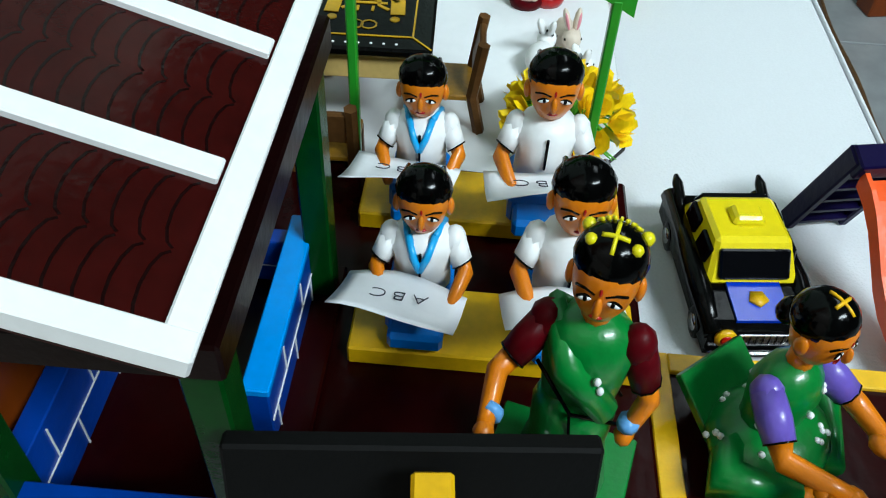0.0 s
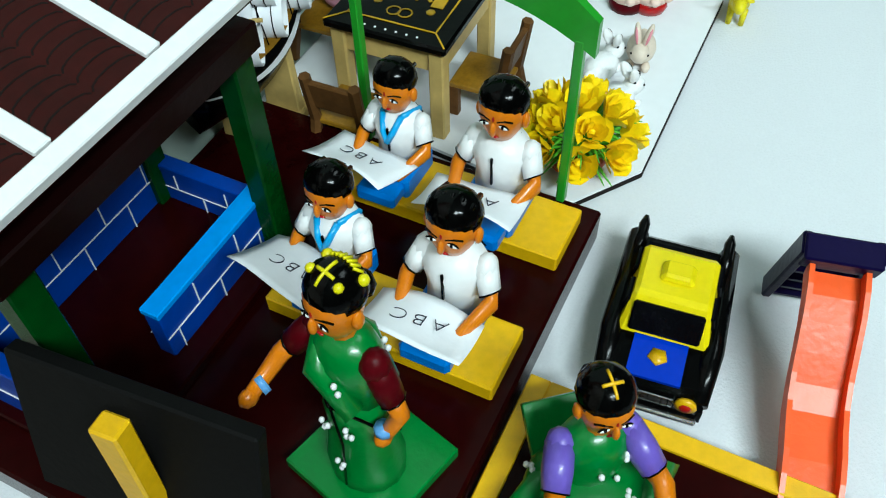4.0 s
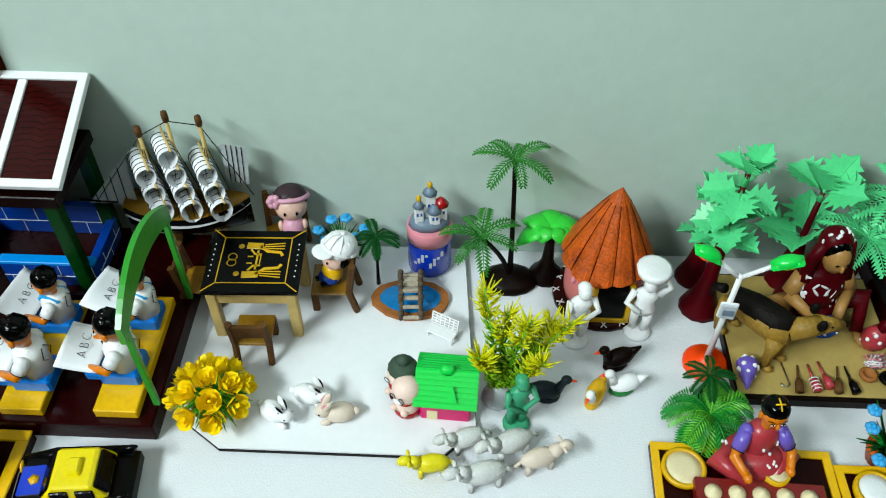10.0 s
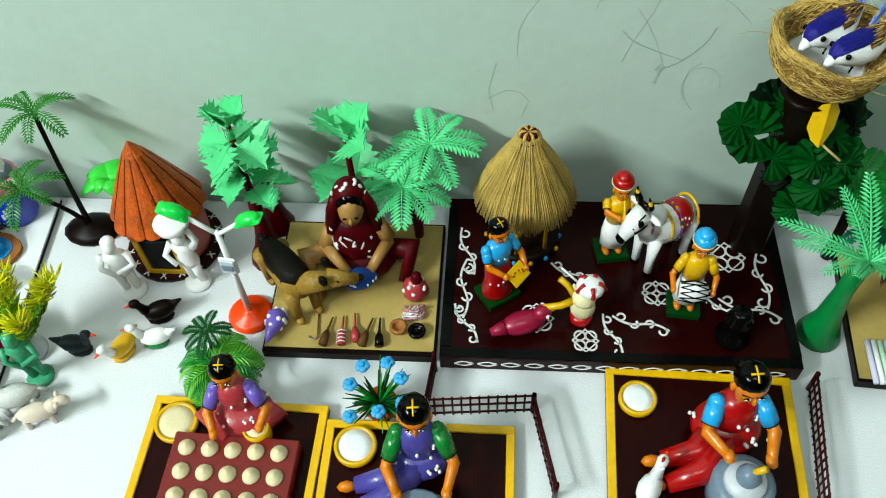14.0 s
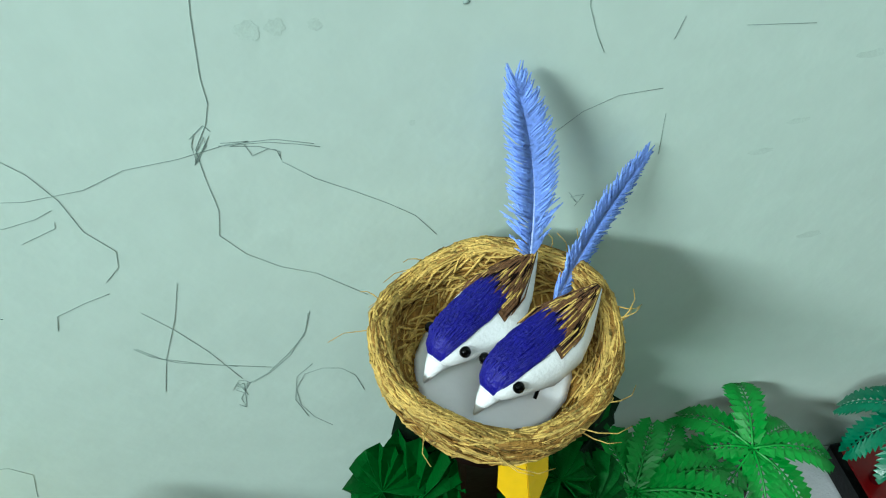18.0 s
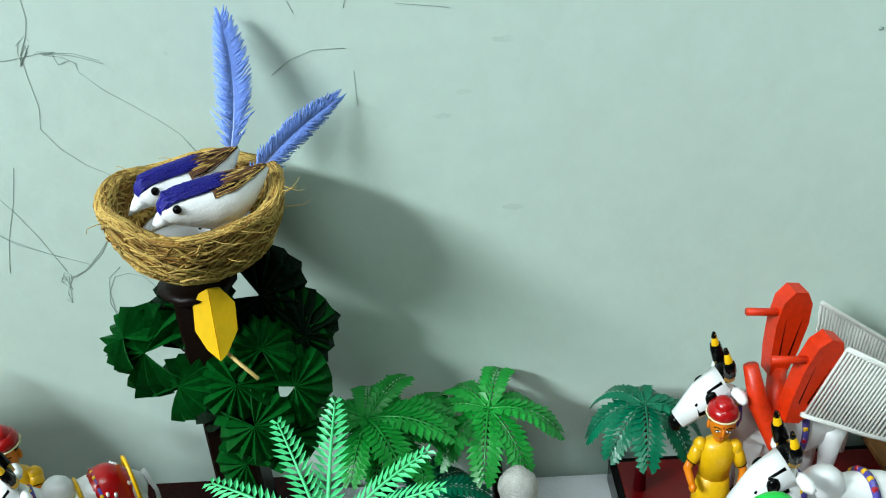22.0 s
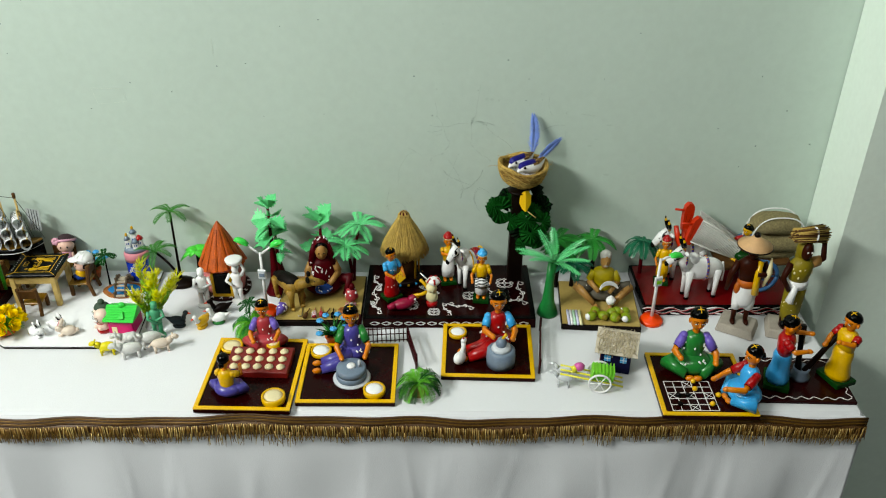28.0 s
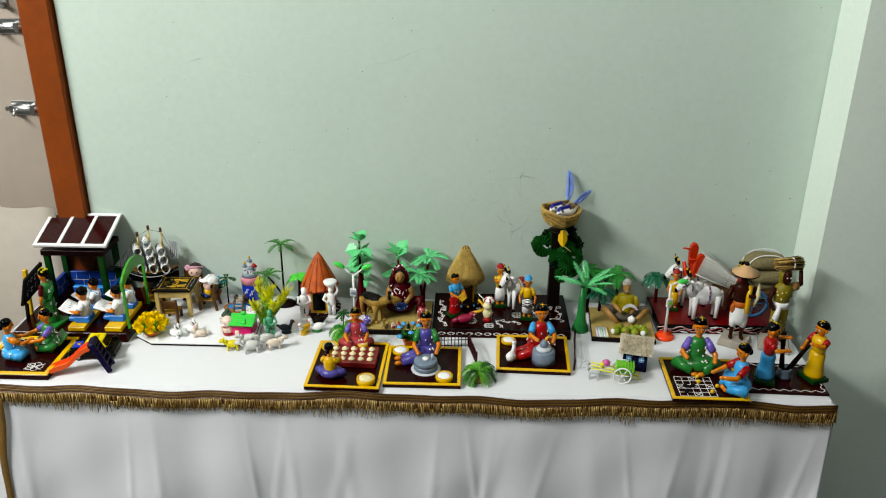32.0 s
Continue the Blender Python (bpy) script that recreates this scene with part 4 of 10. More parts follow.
def blackboard():
    e = thing("blackboard", pose(0.016, -0.160, T + PH, 0, 0, 5), "black school board with chalk letters on a yellow pole", "blackboard")
    b = Build()
    b.box(BOARDBLACK, (0.007, 0.101, 0.072), (0, 0.001, 0.078), (0, 15, 0), c=0.001)
    board = b.obj("board", e)
    b = Build()
    for k, (y, z, r) in enumerate(((-0.03, 0.095, 0.006), (-0.012, 0.096, 0.005), (0.010, 0.094, 0.006), (0.030, 0.096, 0.005), (-0.026, 0.066, 0.006), (-0.004, 0.066, 0.005), (0.022, 0.065, 0.006))):
        b.tube(CHALK, [(0, y + r * math.cos(a), z + r * 1.3 * math.sin(a)) for a in [0.6 + 0.5 * i for i in range(9 + k % 3)]], 0.0004, 4)
        if k % 2:
            b.tube(CHALK, [(0, y - r, z - r), (0, y - r, z + 1.6 * r)], 0.0006, 4)
    o = b.obj("chalk_marks", board, "white chalk strokes", kind="stuff")
    o.matrix_basis = pose(-0.0165, 0, 0.0031, 0, 15, 0)
    b = Build()
    b.box(GOLDY, (0.009, 0.011, 0.118), (-0.010, -0.004, 0.059), (0, 3, 0), c=0.001)
    b.obj("pole", e, "yellow painted pole")
    for s in (-1, 1):
        b = Build()
        b.box(BLACK, (0.007, 0.008, 0.046), (-0.003, s * 0.042, 0.023), (0, 5, 0), c=0.001)
        b.obj("leg", e)


blackboard()

# The teacher and her four pupils, each on a yellow bench with a sheet of letters
def teacher_trim(b, H):
    """Her base slab, the sari's dark folds, bangles and flower sprigs."""
    b.box(LEAFGREEN, (0.50 * H, 0.46 * H, 0.05 * H), (0, 0.02 * H, 0.025 * H), c=0.006 * H)
    b.tube(LEAFGREEN, [(-0.12 * H, 0.03 * H, 0.72 * H), (-0.04 * H, -0.10 * H, 0.64 * H), (0.10 * H, -0.09 * H, 0.52 * H)], [0.035 * H, 0.05 * H, 0.04 * H], 8)
    b.tube(LEAFGREEN, [(-0.12 * H, 0.03 * H, 0.72 * H), (-0.03 * H, 0.11 * H, 0.62 * H), (0.08 * H, 0.10 * H, 0.48 * H)], [0.035 * H, 0.04 * H, 0.03 * H], 8)
    for side in (-1, 1):
        b.tube(HAIR, [(-0.13 * H, side * 0.06 * H, 0.60 * H), (0.0, side * 0.118 * H, 0.50 * H), (0.135 * H, side * 0.05 * H, 0.44 * H)], 0.006 * H, 5)
        b.tube(HAIR, [(0.0, side * 0.112 * H, 0.48 * H), (0.03 * H, side * 0.115 * H, 0.30 * H), (0.04 * H, side * 0.145 * H, 0.10 * H)], 0.005 * H, 5)
        for x, z in ((-0.06, 0.34), (0.07, 0.40), (0.02, 0.20), (-0.05, 0.64), (0.05, 0.62)):
            for k in range(3):
                a = 2.1 * k + x * 30
                b.ball(WHITE, 0.012 * H, (x * H + 0.018 * H * math.cos(a), side * (0.135 if z < 0.3 else 0.112) * H, z * H + 0.018 * H * math.sin(a)), n=6)
    b.tube(BANGLE, [(-0.208 * H, -0.20 * H, 0.535 * H), (-0.212 * H, -0.225 * H, 0.53 * H)], 0.034 * H, 9)
    b.tube(BANGLE, [(0.172 * H, -0.035 * H, 0.455 * H), (0.171 * H, -0.037 * H, 0.43 * H)], 0.034 * H, 9)


BANGLE = mat("pale_blue_bangle", (0.16, 0.33, 0.62), 0.4, vary=0.1, size=60)
standing_doll("teacher_doll", pose(0.078, -0.210, T + PH, 0, 0, -105) @ Matrix.Diagonal((0.78, 0.82, 1, 1)), 0.145, LEAFGREEN, LEAFGREEN, "painted wooden teacher doll in a green sari", sleeve=CRIMSON, marks=CHARTREUSE, reach=((-0.215, -0.27, 0.52), (0.17, -0.04, 0.40)), extra=teacher_trim)


def pupil(x, y, h, shirt):
    H = h - 0.011
    b = Build(Matrix.Diagonal((0.92, 0.74, 1, 1)))
    b.box(BLUE, (0.46 * H, 0.5 * H, 0.2 * H), (-0.06 * H, 0, 0.1 * H), c=0.03 * H)
    b.box(BLUE, (0.3 * H, 0.42 * H, 0.13 * H), (-0.32 * H, 0, 0.1 * H), c=0.03 * H)
    b.lathe(WHITE, [(0.2 * H, 0.18 * H), (0.19 * H, 0.36 * H), (0.22 * H, 0.5 * H), (0.18 * H, 0.58 * H), (0.07 * H, 0.63 * H)], n=14, flat=(0.85, 1.15))
    b.lathe(SKIN, [(0.08 * H, 0.58 * H), (0.07 * H, 0.7 * H)], n=9)
    keep = b.m
    b.m = pose(0, 0, 0, 0, 0, -90) @ Matrix.Diagonal((0.9, 0.9, 1, 1))
    doll_head(b, 0.8 * H, 0.17 * H, SKIN, HAIR, -0.03 * H, False)
    b.m = keep
    for s in (-1, 1):
        sh = Vector((0, s * 0.24 * H, 0.52 * H))
        el = Vector((-0.1 * H, s * 0.34 * H, 0.36 * H))
        ha = Vector((-0.38 * H, s * 0.24 * H, 0.34 * H))
        b.ball(WHITE, 0.09 * H, sh, n=9)
        b.tube(WHITE, [sh, sh.lerp(el, 0.7)], [0.085 * H, 0.08 * H], 9)
        b.tube(HAIR, [sh.lerp(el, 0.68), sh.lerp(el, 0.73)], 0.083 * H, 9)
        b.tube(SKIN, [sh.lerp(el, 0.65), el, ha], [0.06 * H, 0.06 * H, 0.045 * H], 9)
        b.ball(SKIN, (0.06 * H, 0.05 * H, 0.04 * H), ha, n=7)
        if shirt:
            b.tube(SKYBLUE, [(-0.1 * H, s * 0.1 * H, 0.62 * H), (-0.18 * H, s * 0.05 * H, 0.52 * H), (-0.2 * H, 0, 0.44 * H)], 0.03 * H, 6)
            b.tube(SKYBLUE, [(0.16 * H, 0, 0.46 * H), (0.1 * H, s * 0.16 * H, 0.57 * H), (-0.1 * H, s * 0.1 * H, 0.62 * H)], 0.025 * H, 6)
        else:
            b.tube(HAIR, [(0.06 * H, s * 0.12 * H, 0.6 * H), (0.14 * H, s * 0.03 * H, 0.52 * H), (0.1 * H, s * 0.2 * H, 0.5 * H)], 0.008 * H, 5)
        b.tube(HAIR, [(0.17 * H, s * 0.03 * H, 0.575 * H), (0.19 * H, s * 0.13 * H, 0.47 * H), (0.192 * H, s * 0.05 * H, 0.40 * H)], 0.006 * H, 5)
    b.tube(HAIR, [(-0.185 * H, 0, 0.55 * H), (-0.175 * H, 0, 0.34 * H)], 0.012 * H, 5)
    b.obj("pupil_doll", None, "painted wooden pupil doll in a white shirt with " + ("blue collar" if shirt else "black trim"), "doll", "pupils", at=pose(x, y, T + PH + 0.0112))
    # the sheet of paper
    p = thing("paper_sheet", pose(x - 0.36 * H - 0.003, y + (0.007 if shirt else 0.002), T + PH + 0.011 + (0.45 if shirt else 0.42) * H, 0, 22, -8 if shirt else 4), "white paper sheet with handwritten letters", "paper", "paper sheets")
    v, f = [], []
    n = 8
    for i in range(n + 1):
        for j in range(n + 1):
            u, w = i / n - 0.5, j / n - 0.5
            v.append((u * 0.036 + 0.004 * w, w * 0.053, 0.16 * H * (u * u * 0.5 - w * w * 0.8) + 0.02 * H * math.sin(5 * w + 2 * u + 40 * x)))
    for i in range(n):
        for j in range(n):
            a = i * (n + 1) + j
            f.append([a, a + n + 1, a + n + 2, a + 1])
    b = Build()
    b.add(PAPER, v, f)
    o = b.obj("sheet", p)
    o.modifiers.new("thickness", "SOLIDIFY").thickness = 0.0004
    c = bpy.data.curves.new("letters", "FONT")
    c.body, c.size, c.align_x, c.align_y, c.extrude = "ABC", 0.14 * H, "CENTER", "CENTER", 0.0002
    c.offset, c.space_character = -0.028 * c.size, 1.35
    c.materials.append(INK)
    o = new("letters", c)
    o.parent = p
    o.matrix_basis = pose(0.0, 0, 0.014 * H, 0, 0, 90)
    tagged(o, "ABC written in black pen")


def long_bench(x, y0, y1):
    e = thing("yellow_bench", pose(x, (y0 + y1) / 2, T + PH), "long low yellow painted bench on the maroon platform", "bench", "school benches")
    b = Build()
    b.box(YELLOW, (0.040, y1 - y0, 0.011), (0, 0, 0.0056), c=0.001)
    b.obj("seat", e)


long_bench(0.151, -0.247, -0.119)
long_bench(0.238, -0.246, -0.111)
pupil(0.163, -0.149, 0.089, True)
pupil(0.164, -0.213, 0.098, False)
pupil(0.243, -0.141, 0.089, True)
pupil(0.242, -0.203, 0.098, False)


def garden_arch():
    e = thing("green_arch", pose(0.2705, -0.166, T + PH), "green painted arch on two posts at the platform's edge", "arch")
    half, zt = 0.072, 0.112
    for s in (-1, 1):
        b = Build()
        b.box(GREENP, (0.006, 0.005, zt), (0, s * half * 0.88, zt / 2), c=0.0008)
        b.obj("post", e)
    n = 14
    v, f = [], []
    for i in range(n + 1):
        y = -half + 2 * half * i / n
        q = 1 - (y / half) ** 2
        for x in (-0.0026, 0.0026):
            v += [(x, y, zt - 0.008 + 0.022 * q), (x, y, zt + 0.012 + 0.030 * q)]
    for i in range(n):
        a = 4 * i
        f += [[a, a + 1, a + 5, a + 4], [a + 2, a + 6, a + 7, a + 3], [a + 1, a + 3, a + 7, a + 5], [a, a + 4, a + 6, a + 2]]
    f += [[0, 2, 3, 1], [4 * n, 4 * n + 1, 4 * n + 3, 4 * n + 2]]
    b = Build()
    b.add(GREENP, v, f, None, False)
    b.obj("curved_board", e)


GREENP = mat("leaf_green_paint", (0.05, 0.26, 0.04), 0.3, vary=0.12, size=30, coat=0.3)
garden_arch()

# The playing girls, the taxi and the slide before the school
bordered_mat("play_board", -0.006, 0.160, -0.420, -0.2565, "maroon painted board with yellow border and chalk drawings", border=0.011, thick=0.012)


def play_marks():
    x0, x1, y0, y1 = -0.006, 0.160, -0.420, -0.257
    z = T + 0.0118
    for cx, cy in ((x0 + 0.035, y1 - 0.03), (x1 - 0.045, y0 + 0.035)):
        b = Build()
        for k in range(5):
            a = radians(72 * k)
            ribbon(b, CHALK, arc(cx + 0.011 * math.cos(a), cy + 0.009 * math.sin(a), z, 0.008, 0, 360, 10), 0.0013)
        ribbon(b, CHALK, [(cx - 0.02, cy - 0.012, z), (cx + 0.02, cy + 0.012, z)], 0.0012)
        ribbon(b, CHALK, [(cx - 0.02, cy + 0.012, z), (cx + 0.02, cy - 0.012, z)], 0.0012)
        b.obj("chalk_drawing", None, "white chalk flower drawn on the maroon board", "drawing")


play_marks()
seated_doll("seated_doll", pose(0.114, -0.300, T + 0.0125, 0, 0, -50), 0.099, LEAFGREEN, LEAFGREEN, "painted doll in violet sleeves and green dress, seated", sleeve=VIOLET, marks=YELLOW, dot=WHITE, reach=((-0.18, -0.5, 0.4), (0.2, -0.5, 0.36)), block=True)
seated_doll("seated_doll", pose(0.050, -0.350, T + 0.0125, 0, 0, 130), 0.099, SKYBLUE, SKYBLUE, "painted doll in a blue dress with orange sleeves, seated", sleeve=SKIN, dot=WHITE, reach=((-0.18, -0.46, 0.4), (0.2, -0.46, 0.36)))


def taxi():
    e = thing("toy_taxi", pose(0.220, -0.308, T, 0, 0, 186), "black and yellow toy taxi cab on the cloth", "toy car")
    L = 0.101
    w = 0.53 * L
    b = Build()
    prof = [(-0.5, 0.1), (-0.5, 0.26), (-0.44, 0.33), (-0.2, 0.35), (0.18, 0.35), (0.44, 0.33), (0.5, 0.22), (0.5, 0.1)]
    v, f = [], []
    for s in (-1, 1):
        for x, z in prof:
            v.append((x * L, s * w / 2 * (1 if z < 0.3 else 0.9), z * L * 0.78))
    n = len(prof)
    f = [list(range(n)), list(range(n, 2 * n))[::-1]] + [[i, (i + 1) % n, n + (i + 1) % n, n + i] for i in range(n)]
    b.add(BLACK, v, f, None, False)
    for s in (-1, 1):
        b.tube(BLACK, [(0.48 * L, s * 0.44 * w, 0.2 * L), (0.2 * L, s * 0.47 * w, 0.25 * L), (-0.46 * L, s * 0.46 * w, 0.24 * L)], [0.05 * L, 0.06 * L, 0.055 * L], 9)
        b.tube(BLACK, [(-0.25 * L, s * 0.43 * w, 0.26 * L), (-0.46 * L, s * 0.43 * w, 0.33 * L), (-0.51 * L, s * 0.43 * w, 0.345 * L)], [0.03 * L, 0.03 * L, 0.012 * L], 7)
    b.obj("body", e)
    b = Build()
    v = []
    for s in (-1, 1):
        for x, z, q in ((-0.34, 0.27, 0.86), (-0.22, 0.45, 0.7), (0.1, 0.46, 0.7), (0.24, 0.27, 0.86)):
            v.append((x * L, s * w / 2 * q, z * L))
    f = [[0, 1, 2, 3], [7, 6, 5, 4], [0, 4, 5, 1], [1, 5, 6, 2], [2, 6, 7, 3], [3, 7, 4, 0]]
    b.add(YCAB, v, f, None, False)
    cab = b.obj("cabin", e, "yellow roof and pillars")
    cab.modifiers.new("round", "BEVEL").width = 0.002
    b = Build()
    b.box(YCAB, (0.13 * L, 0.17 * L, 0.05 * L), (-0.06 * L, 0, 0.475 * L), c=0.015 * L, taper=0.85)
    b.obj("roof_sign", e)
    for x, rot in ((0.178, -37.5), (-0.287, 33.7)):
        b = Build()
        b.box(GLASSY, (0.004, w * 0.66, 0.15 * L), (x * L, 0, 0.365 * L), (0, rot, 0), c=0.001)
        b.obj("window", e, "dark glass")
    for s in (-1, 1):
        for x in (-0.16, 0.05):
            b = Build()
            b.box(GLASSY, (0.15 * L, 0.003, 0.1 * L), (x * L, s * w * 0.40, 0.36 * L), (s * 11.5, 0, 0), c=0.001)
            b.obj("window", e, "dark glass")
        b = Build()
        b.lathe(GOLDY, [(0.05 * L, 0), (0.055 * L, 0.02 * L), (0.03 * L, 0.03 * L)], (0.485 * L, s * 0.34 * w, 0.19 * L), (0, 90, 0), n=12)
        b.ball(RED, (0.01 * L, 0.03 * L, 0.03 * L), (0.515 * L, s * 0.34 * w, 0.19 * L), n=8)
        b.obj("headlight", e, "round gold headlight")
    b = Build()
    b.box(CHROME, (0.01 * L, 0.45 * w, 0.07 * L), (0.502 * L, 0, 0.185 * L), c=0.001)
    for k in range(7):
        b.box(BLACK, (0.012 * L, 0.004 * L, 0.06 * L), (0.5035 * L, (-3 + k) * 0.06 * w, 0.185 * L), c=0)
    b.obj("grille", e, "chrome mesh grille")
    b = Build()
    b.box(CHROME, (0.03 * L, 0.94 * w, 0.035 * L), (0.52 * L, 0, 0.1 * L), c=0.002)
    b.obj("bumper", e)
    b = Build()
    b.box(BLUEPL, (0.25 * L, 0.5 * w, 0.002), (0.33 * L, 0, 0.269 * L), (0, 5, 0), c=0)
    b.lathe(GOLDY, [(0.05 * L, 0), (0.05 * L, 0.002)], (0.33 * L, 0, 0.270 * L), n=5)
    b.box(GOLDY, (0.03 * L, 0.34 * w, 0.001), (0.26 * L, 0, 0.276 * L), (0, 5, 0), c=0)
    b.obj("bonnet_sticker", e, "shiny blue sticker with a gold star")
    for x in (-0.3, 0.31):
        for s in (-1, 1):
            b = Build()
            b.lathe(BLACK, [(0.06 * L, -0.03 * L), (0.085 * L, -0.025 * L), (0.085 * L, 0.025 * L), (0.06 * L, 0.03 * L)], (x * L, s * 0.45 * w, 0.086 * L), (90, 0, 0), n=16)
            tyre = b.obj("wheel", e)
            b = Build()
            b.lathe(CHROME, [(0.045 * L, -0.036 * L), (0.045 * L, 0.036 * L)], (x * L, s * 0.45 * w, 0.086 * L), (90, 0, 0), n=12)
            b.obj("hub", tyre, "chrome hub")


YCAB = mat("yellow_cab_plastic", (0.72, 0.58, 0.01), 0.25, vary=0.06, size=40, coat=0.4)
taxi()


def slide():
    e = thing("toy_slide", pose(0.257, -0.373, T, 0, 0, 192), "orange toy slide with a navy ladder", "toy slide")
    b = Build()
    n = 9
    v, f = [], []
    for i in range(n + 1):
        q = i / n
        x = 0.012 + 0.098 * q
        z = 0.058 * (1 - q) ** 1.15 + 0.003 + 0.004 * math.sin(q * 9)
        for y, dz in ((-0.014, 0.008), (-0.0115, 0.008), (-0.0115, 0.0), (0.0115, 0.0), (0.0115, 0.008), (0.014, 0.008), (0.014, -0.003), (-0.014, -0.003)):
            v.append((x, y, z + dz))
    for i in range(n):
        for k in range(8):
            a, c = i * 8 + k, i * 8 + (k + 1) % 8
            f.append([a, c, c + 8, a + 8])
    f += [list(range(8)), list(range(n * 8, n * 8 + 8))[::-1]]
    b.add(CORAL, v, f, None, False)
    b.obj("chute", e, "bright orange chute")
    lad = Build()
    for s in (-1, 1):
        lad.box(NAVYPL, (0.012, 0.005, 0.078), (-0.008, s * 0.0165, 0.0385), (0, 22, 0), c=0.001)
    lad.box(NAVYPL, (0.014, 0.036, 0.012), (0.007, 0, 0.07), (0, 22, 0), c=0.001)
    ladder = lad.obj("ladder", e, "dark navy ladder")
    for k in range(5):
        b = Build()
        z = 0.010 + 0.0125 * k
        b.box(NAVYPL, (0.011, 0.029, 0.004), (-0.008 + (z - 0.0385) * 0.4, 0, z), (0, 22, 0), c=0.0006)
        b.obj("rung", ladder)


NAVYPL = mat("navy_plastic", (0.012, 0.008, 0.045), 0.35, vary=0.1, size=40)
slide()

# ---- the white board with the garden toys ----
def foam_board():
    x0, x1, y0, y1 = 0.286, 0.556, -0.262, -0.006
    c = 0.045
    b = Build()
    b.slab(FOAM, [(x0 + 0.02, y1), (x1 - 0.005, y1), (x1 + 0.01, y0 + c * 0.7), (x1 - 0.02, y0), (x0 + c, y0), (x0, y0 + c * 0.7)], T + 0.0040, T + 0.0065)
    b.slab(DARKWOOD, [(x0 + 0.02, y1), (x1 - 0.0045, y1), (x1 + 0.0107, y0 + c * 0.7), (x1 - 0.0197, y0 - 0.0008), (x0 + c, y0 - 0.0008), (x0 - 0.0007, y0 + c * 0.7)], T + 0.0005, T + 0.0040)
    b.obj("foam_board", None, "white foam board with cut corners on the cloth", "board")


foam_board()
FZ = T + 0.0067


SHIPDECK = mat("golden_brown_deck", (0.26, 0.15, 0.03), 0.35, vary=0.3, size=50, coat=0.3)


def ship():
    e = thing("model_ship", pose(0.264, -0.027, T, 0, 0, 5), "model sailing ship with rolled paper sails on a wooden stand", "model ship")
    L, Z = 0.126, 0.060
    b = Build()
    b.box(PALEWOOD, (0.075, 0.03, 0.008), (0.0, 0, 0.004), c=0.001)
    for s in (-1, 1):
        b.box(PALEWOOD, (0.008, 0.026, Z + 0.006), (s * 0.025, 0, (Z + 0.006) / 2 + 0.004), c=0.001, taper=0.8)
    b.obj("stand", e, "pale wooden stand")
    n = 14

    def hull(name, material, zlow, zhigh, grow, label):
        b = Build()
        v, f = [], []
        for i in range(n + 1):
            q = i / n
            x = (q - 0.5) * L
            w = 0.024 * (math.sin(math.pi * min(1, q * 0.9 + 0.12)) ** 0.55) * grow
            rise = 0.012 * (2 * q - 1) ** 2
            for y, z in ((0, zlow), (0.55, zlow + (zhigh - zlow) * 0.25), (1.0, zhigh)):
                v.append((x, w * y, Z + z + rise))
            for y, z in ((1.0, zhigh), (0.55, zlow + (zhigh - zlow) * 0.25)):
                v.append((x, -w * y, Z + z + rise))
        for i in range(n):
            for k in range(5):
                a, c = i * 5 + k, i * 5 + (k + 1) % 5
                f.append([a, c, c + 5, a + 5])
        f += [list(range(5)), list(range(n * 5, n * 5 + 5))[::-1]]
        b.add(material, v, f)
        b.obj(name, e, label)

    hull("hull", BLACK, -0.016, 0.020, 1.0, "black painted hull")
    hull("white_stripe", WHITE, 0.0105, 0.0125, 1.03, "white waterline stripe")
    hull("deck", SHIPDECK, 0.018, 0.0235, 0.97, "varnished golden brown deck")
    for k, (x, h) in enumerate(((-0.028, 0.120), (0.001, 0.137), (0.031, 0.131))):
        b = Build()
        b.tube(PALEWOOD, [(x, 0, Z + 0.018), (x, 0, Z + h)], [0.0028, 0.002], 8)
        b.lathe(BROWNWOOD, [(0.003, 0), (0.0036, 0.006), (0.003, 0.011)], (x, 0, Z + h - 0.004), n=8)
        mast = b.obj("mast", e)
        tiers = 4 if k == 1 else 3
        for r in range(tiers):
            z = Z + 0.036 + r * 0.0225
            R = 0.0116 - 0.0006 * r
            half = 0.022 - 0.0015 * r
            turn = pose(x - 0.001 - 0.0025 * r, -0.004, z, 0, 0, 24)
            m = 14
            ring = []
            for i in range(m + 1):
                a = radians(-180 + 360 * i / m)
                q = R * (1 + 0.28 * max(0.0, -math.cos(a)) ** 4)
                ring.append((q * math.sin(a) * 0.95, q * math.cos(a)))
            b = Build()
            v, f = [], []
            for i, (u, w_) in enumerate(ring):
                for y in (-half, half):
                    v.append(turn @ Vector((u, y, w_)))
            for i in range(m):
                f.append([2 * i, 2 * i + 1, 2 * i + 3, 2 * i + 2])
            b.add(PAPER, v, f)
            o = b.obj("sail", mast, "rolled white paper sail with black lines")
            o.modifiers.new("thickness", "SOLIDIFY").thickness = 0.0004
            b = Build()
            for j in range(5):
                yy = half * (-0.72 + 0.36 * j)
                b.tube(BLACK, [turn @ Vector((u * 1.03, yy, w_ * 1.03)) for u, w_ in ring], 0.0004, 4)
            b.obj("sail_line", mast, "black ruled lines on the sail", kind="stuff")
            b = Build()
            b.tube(PALEWOOD, [turn @ Vector((0.004, -half - 0.003, R)), turn @ Vector((0.004, half + 0.003, R))], 0.0013, 6)
            b.obj("yard", mast)
    b = Build()
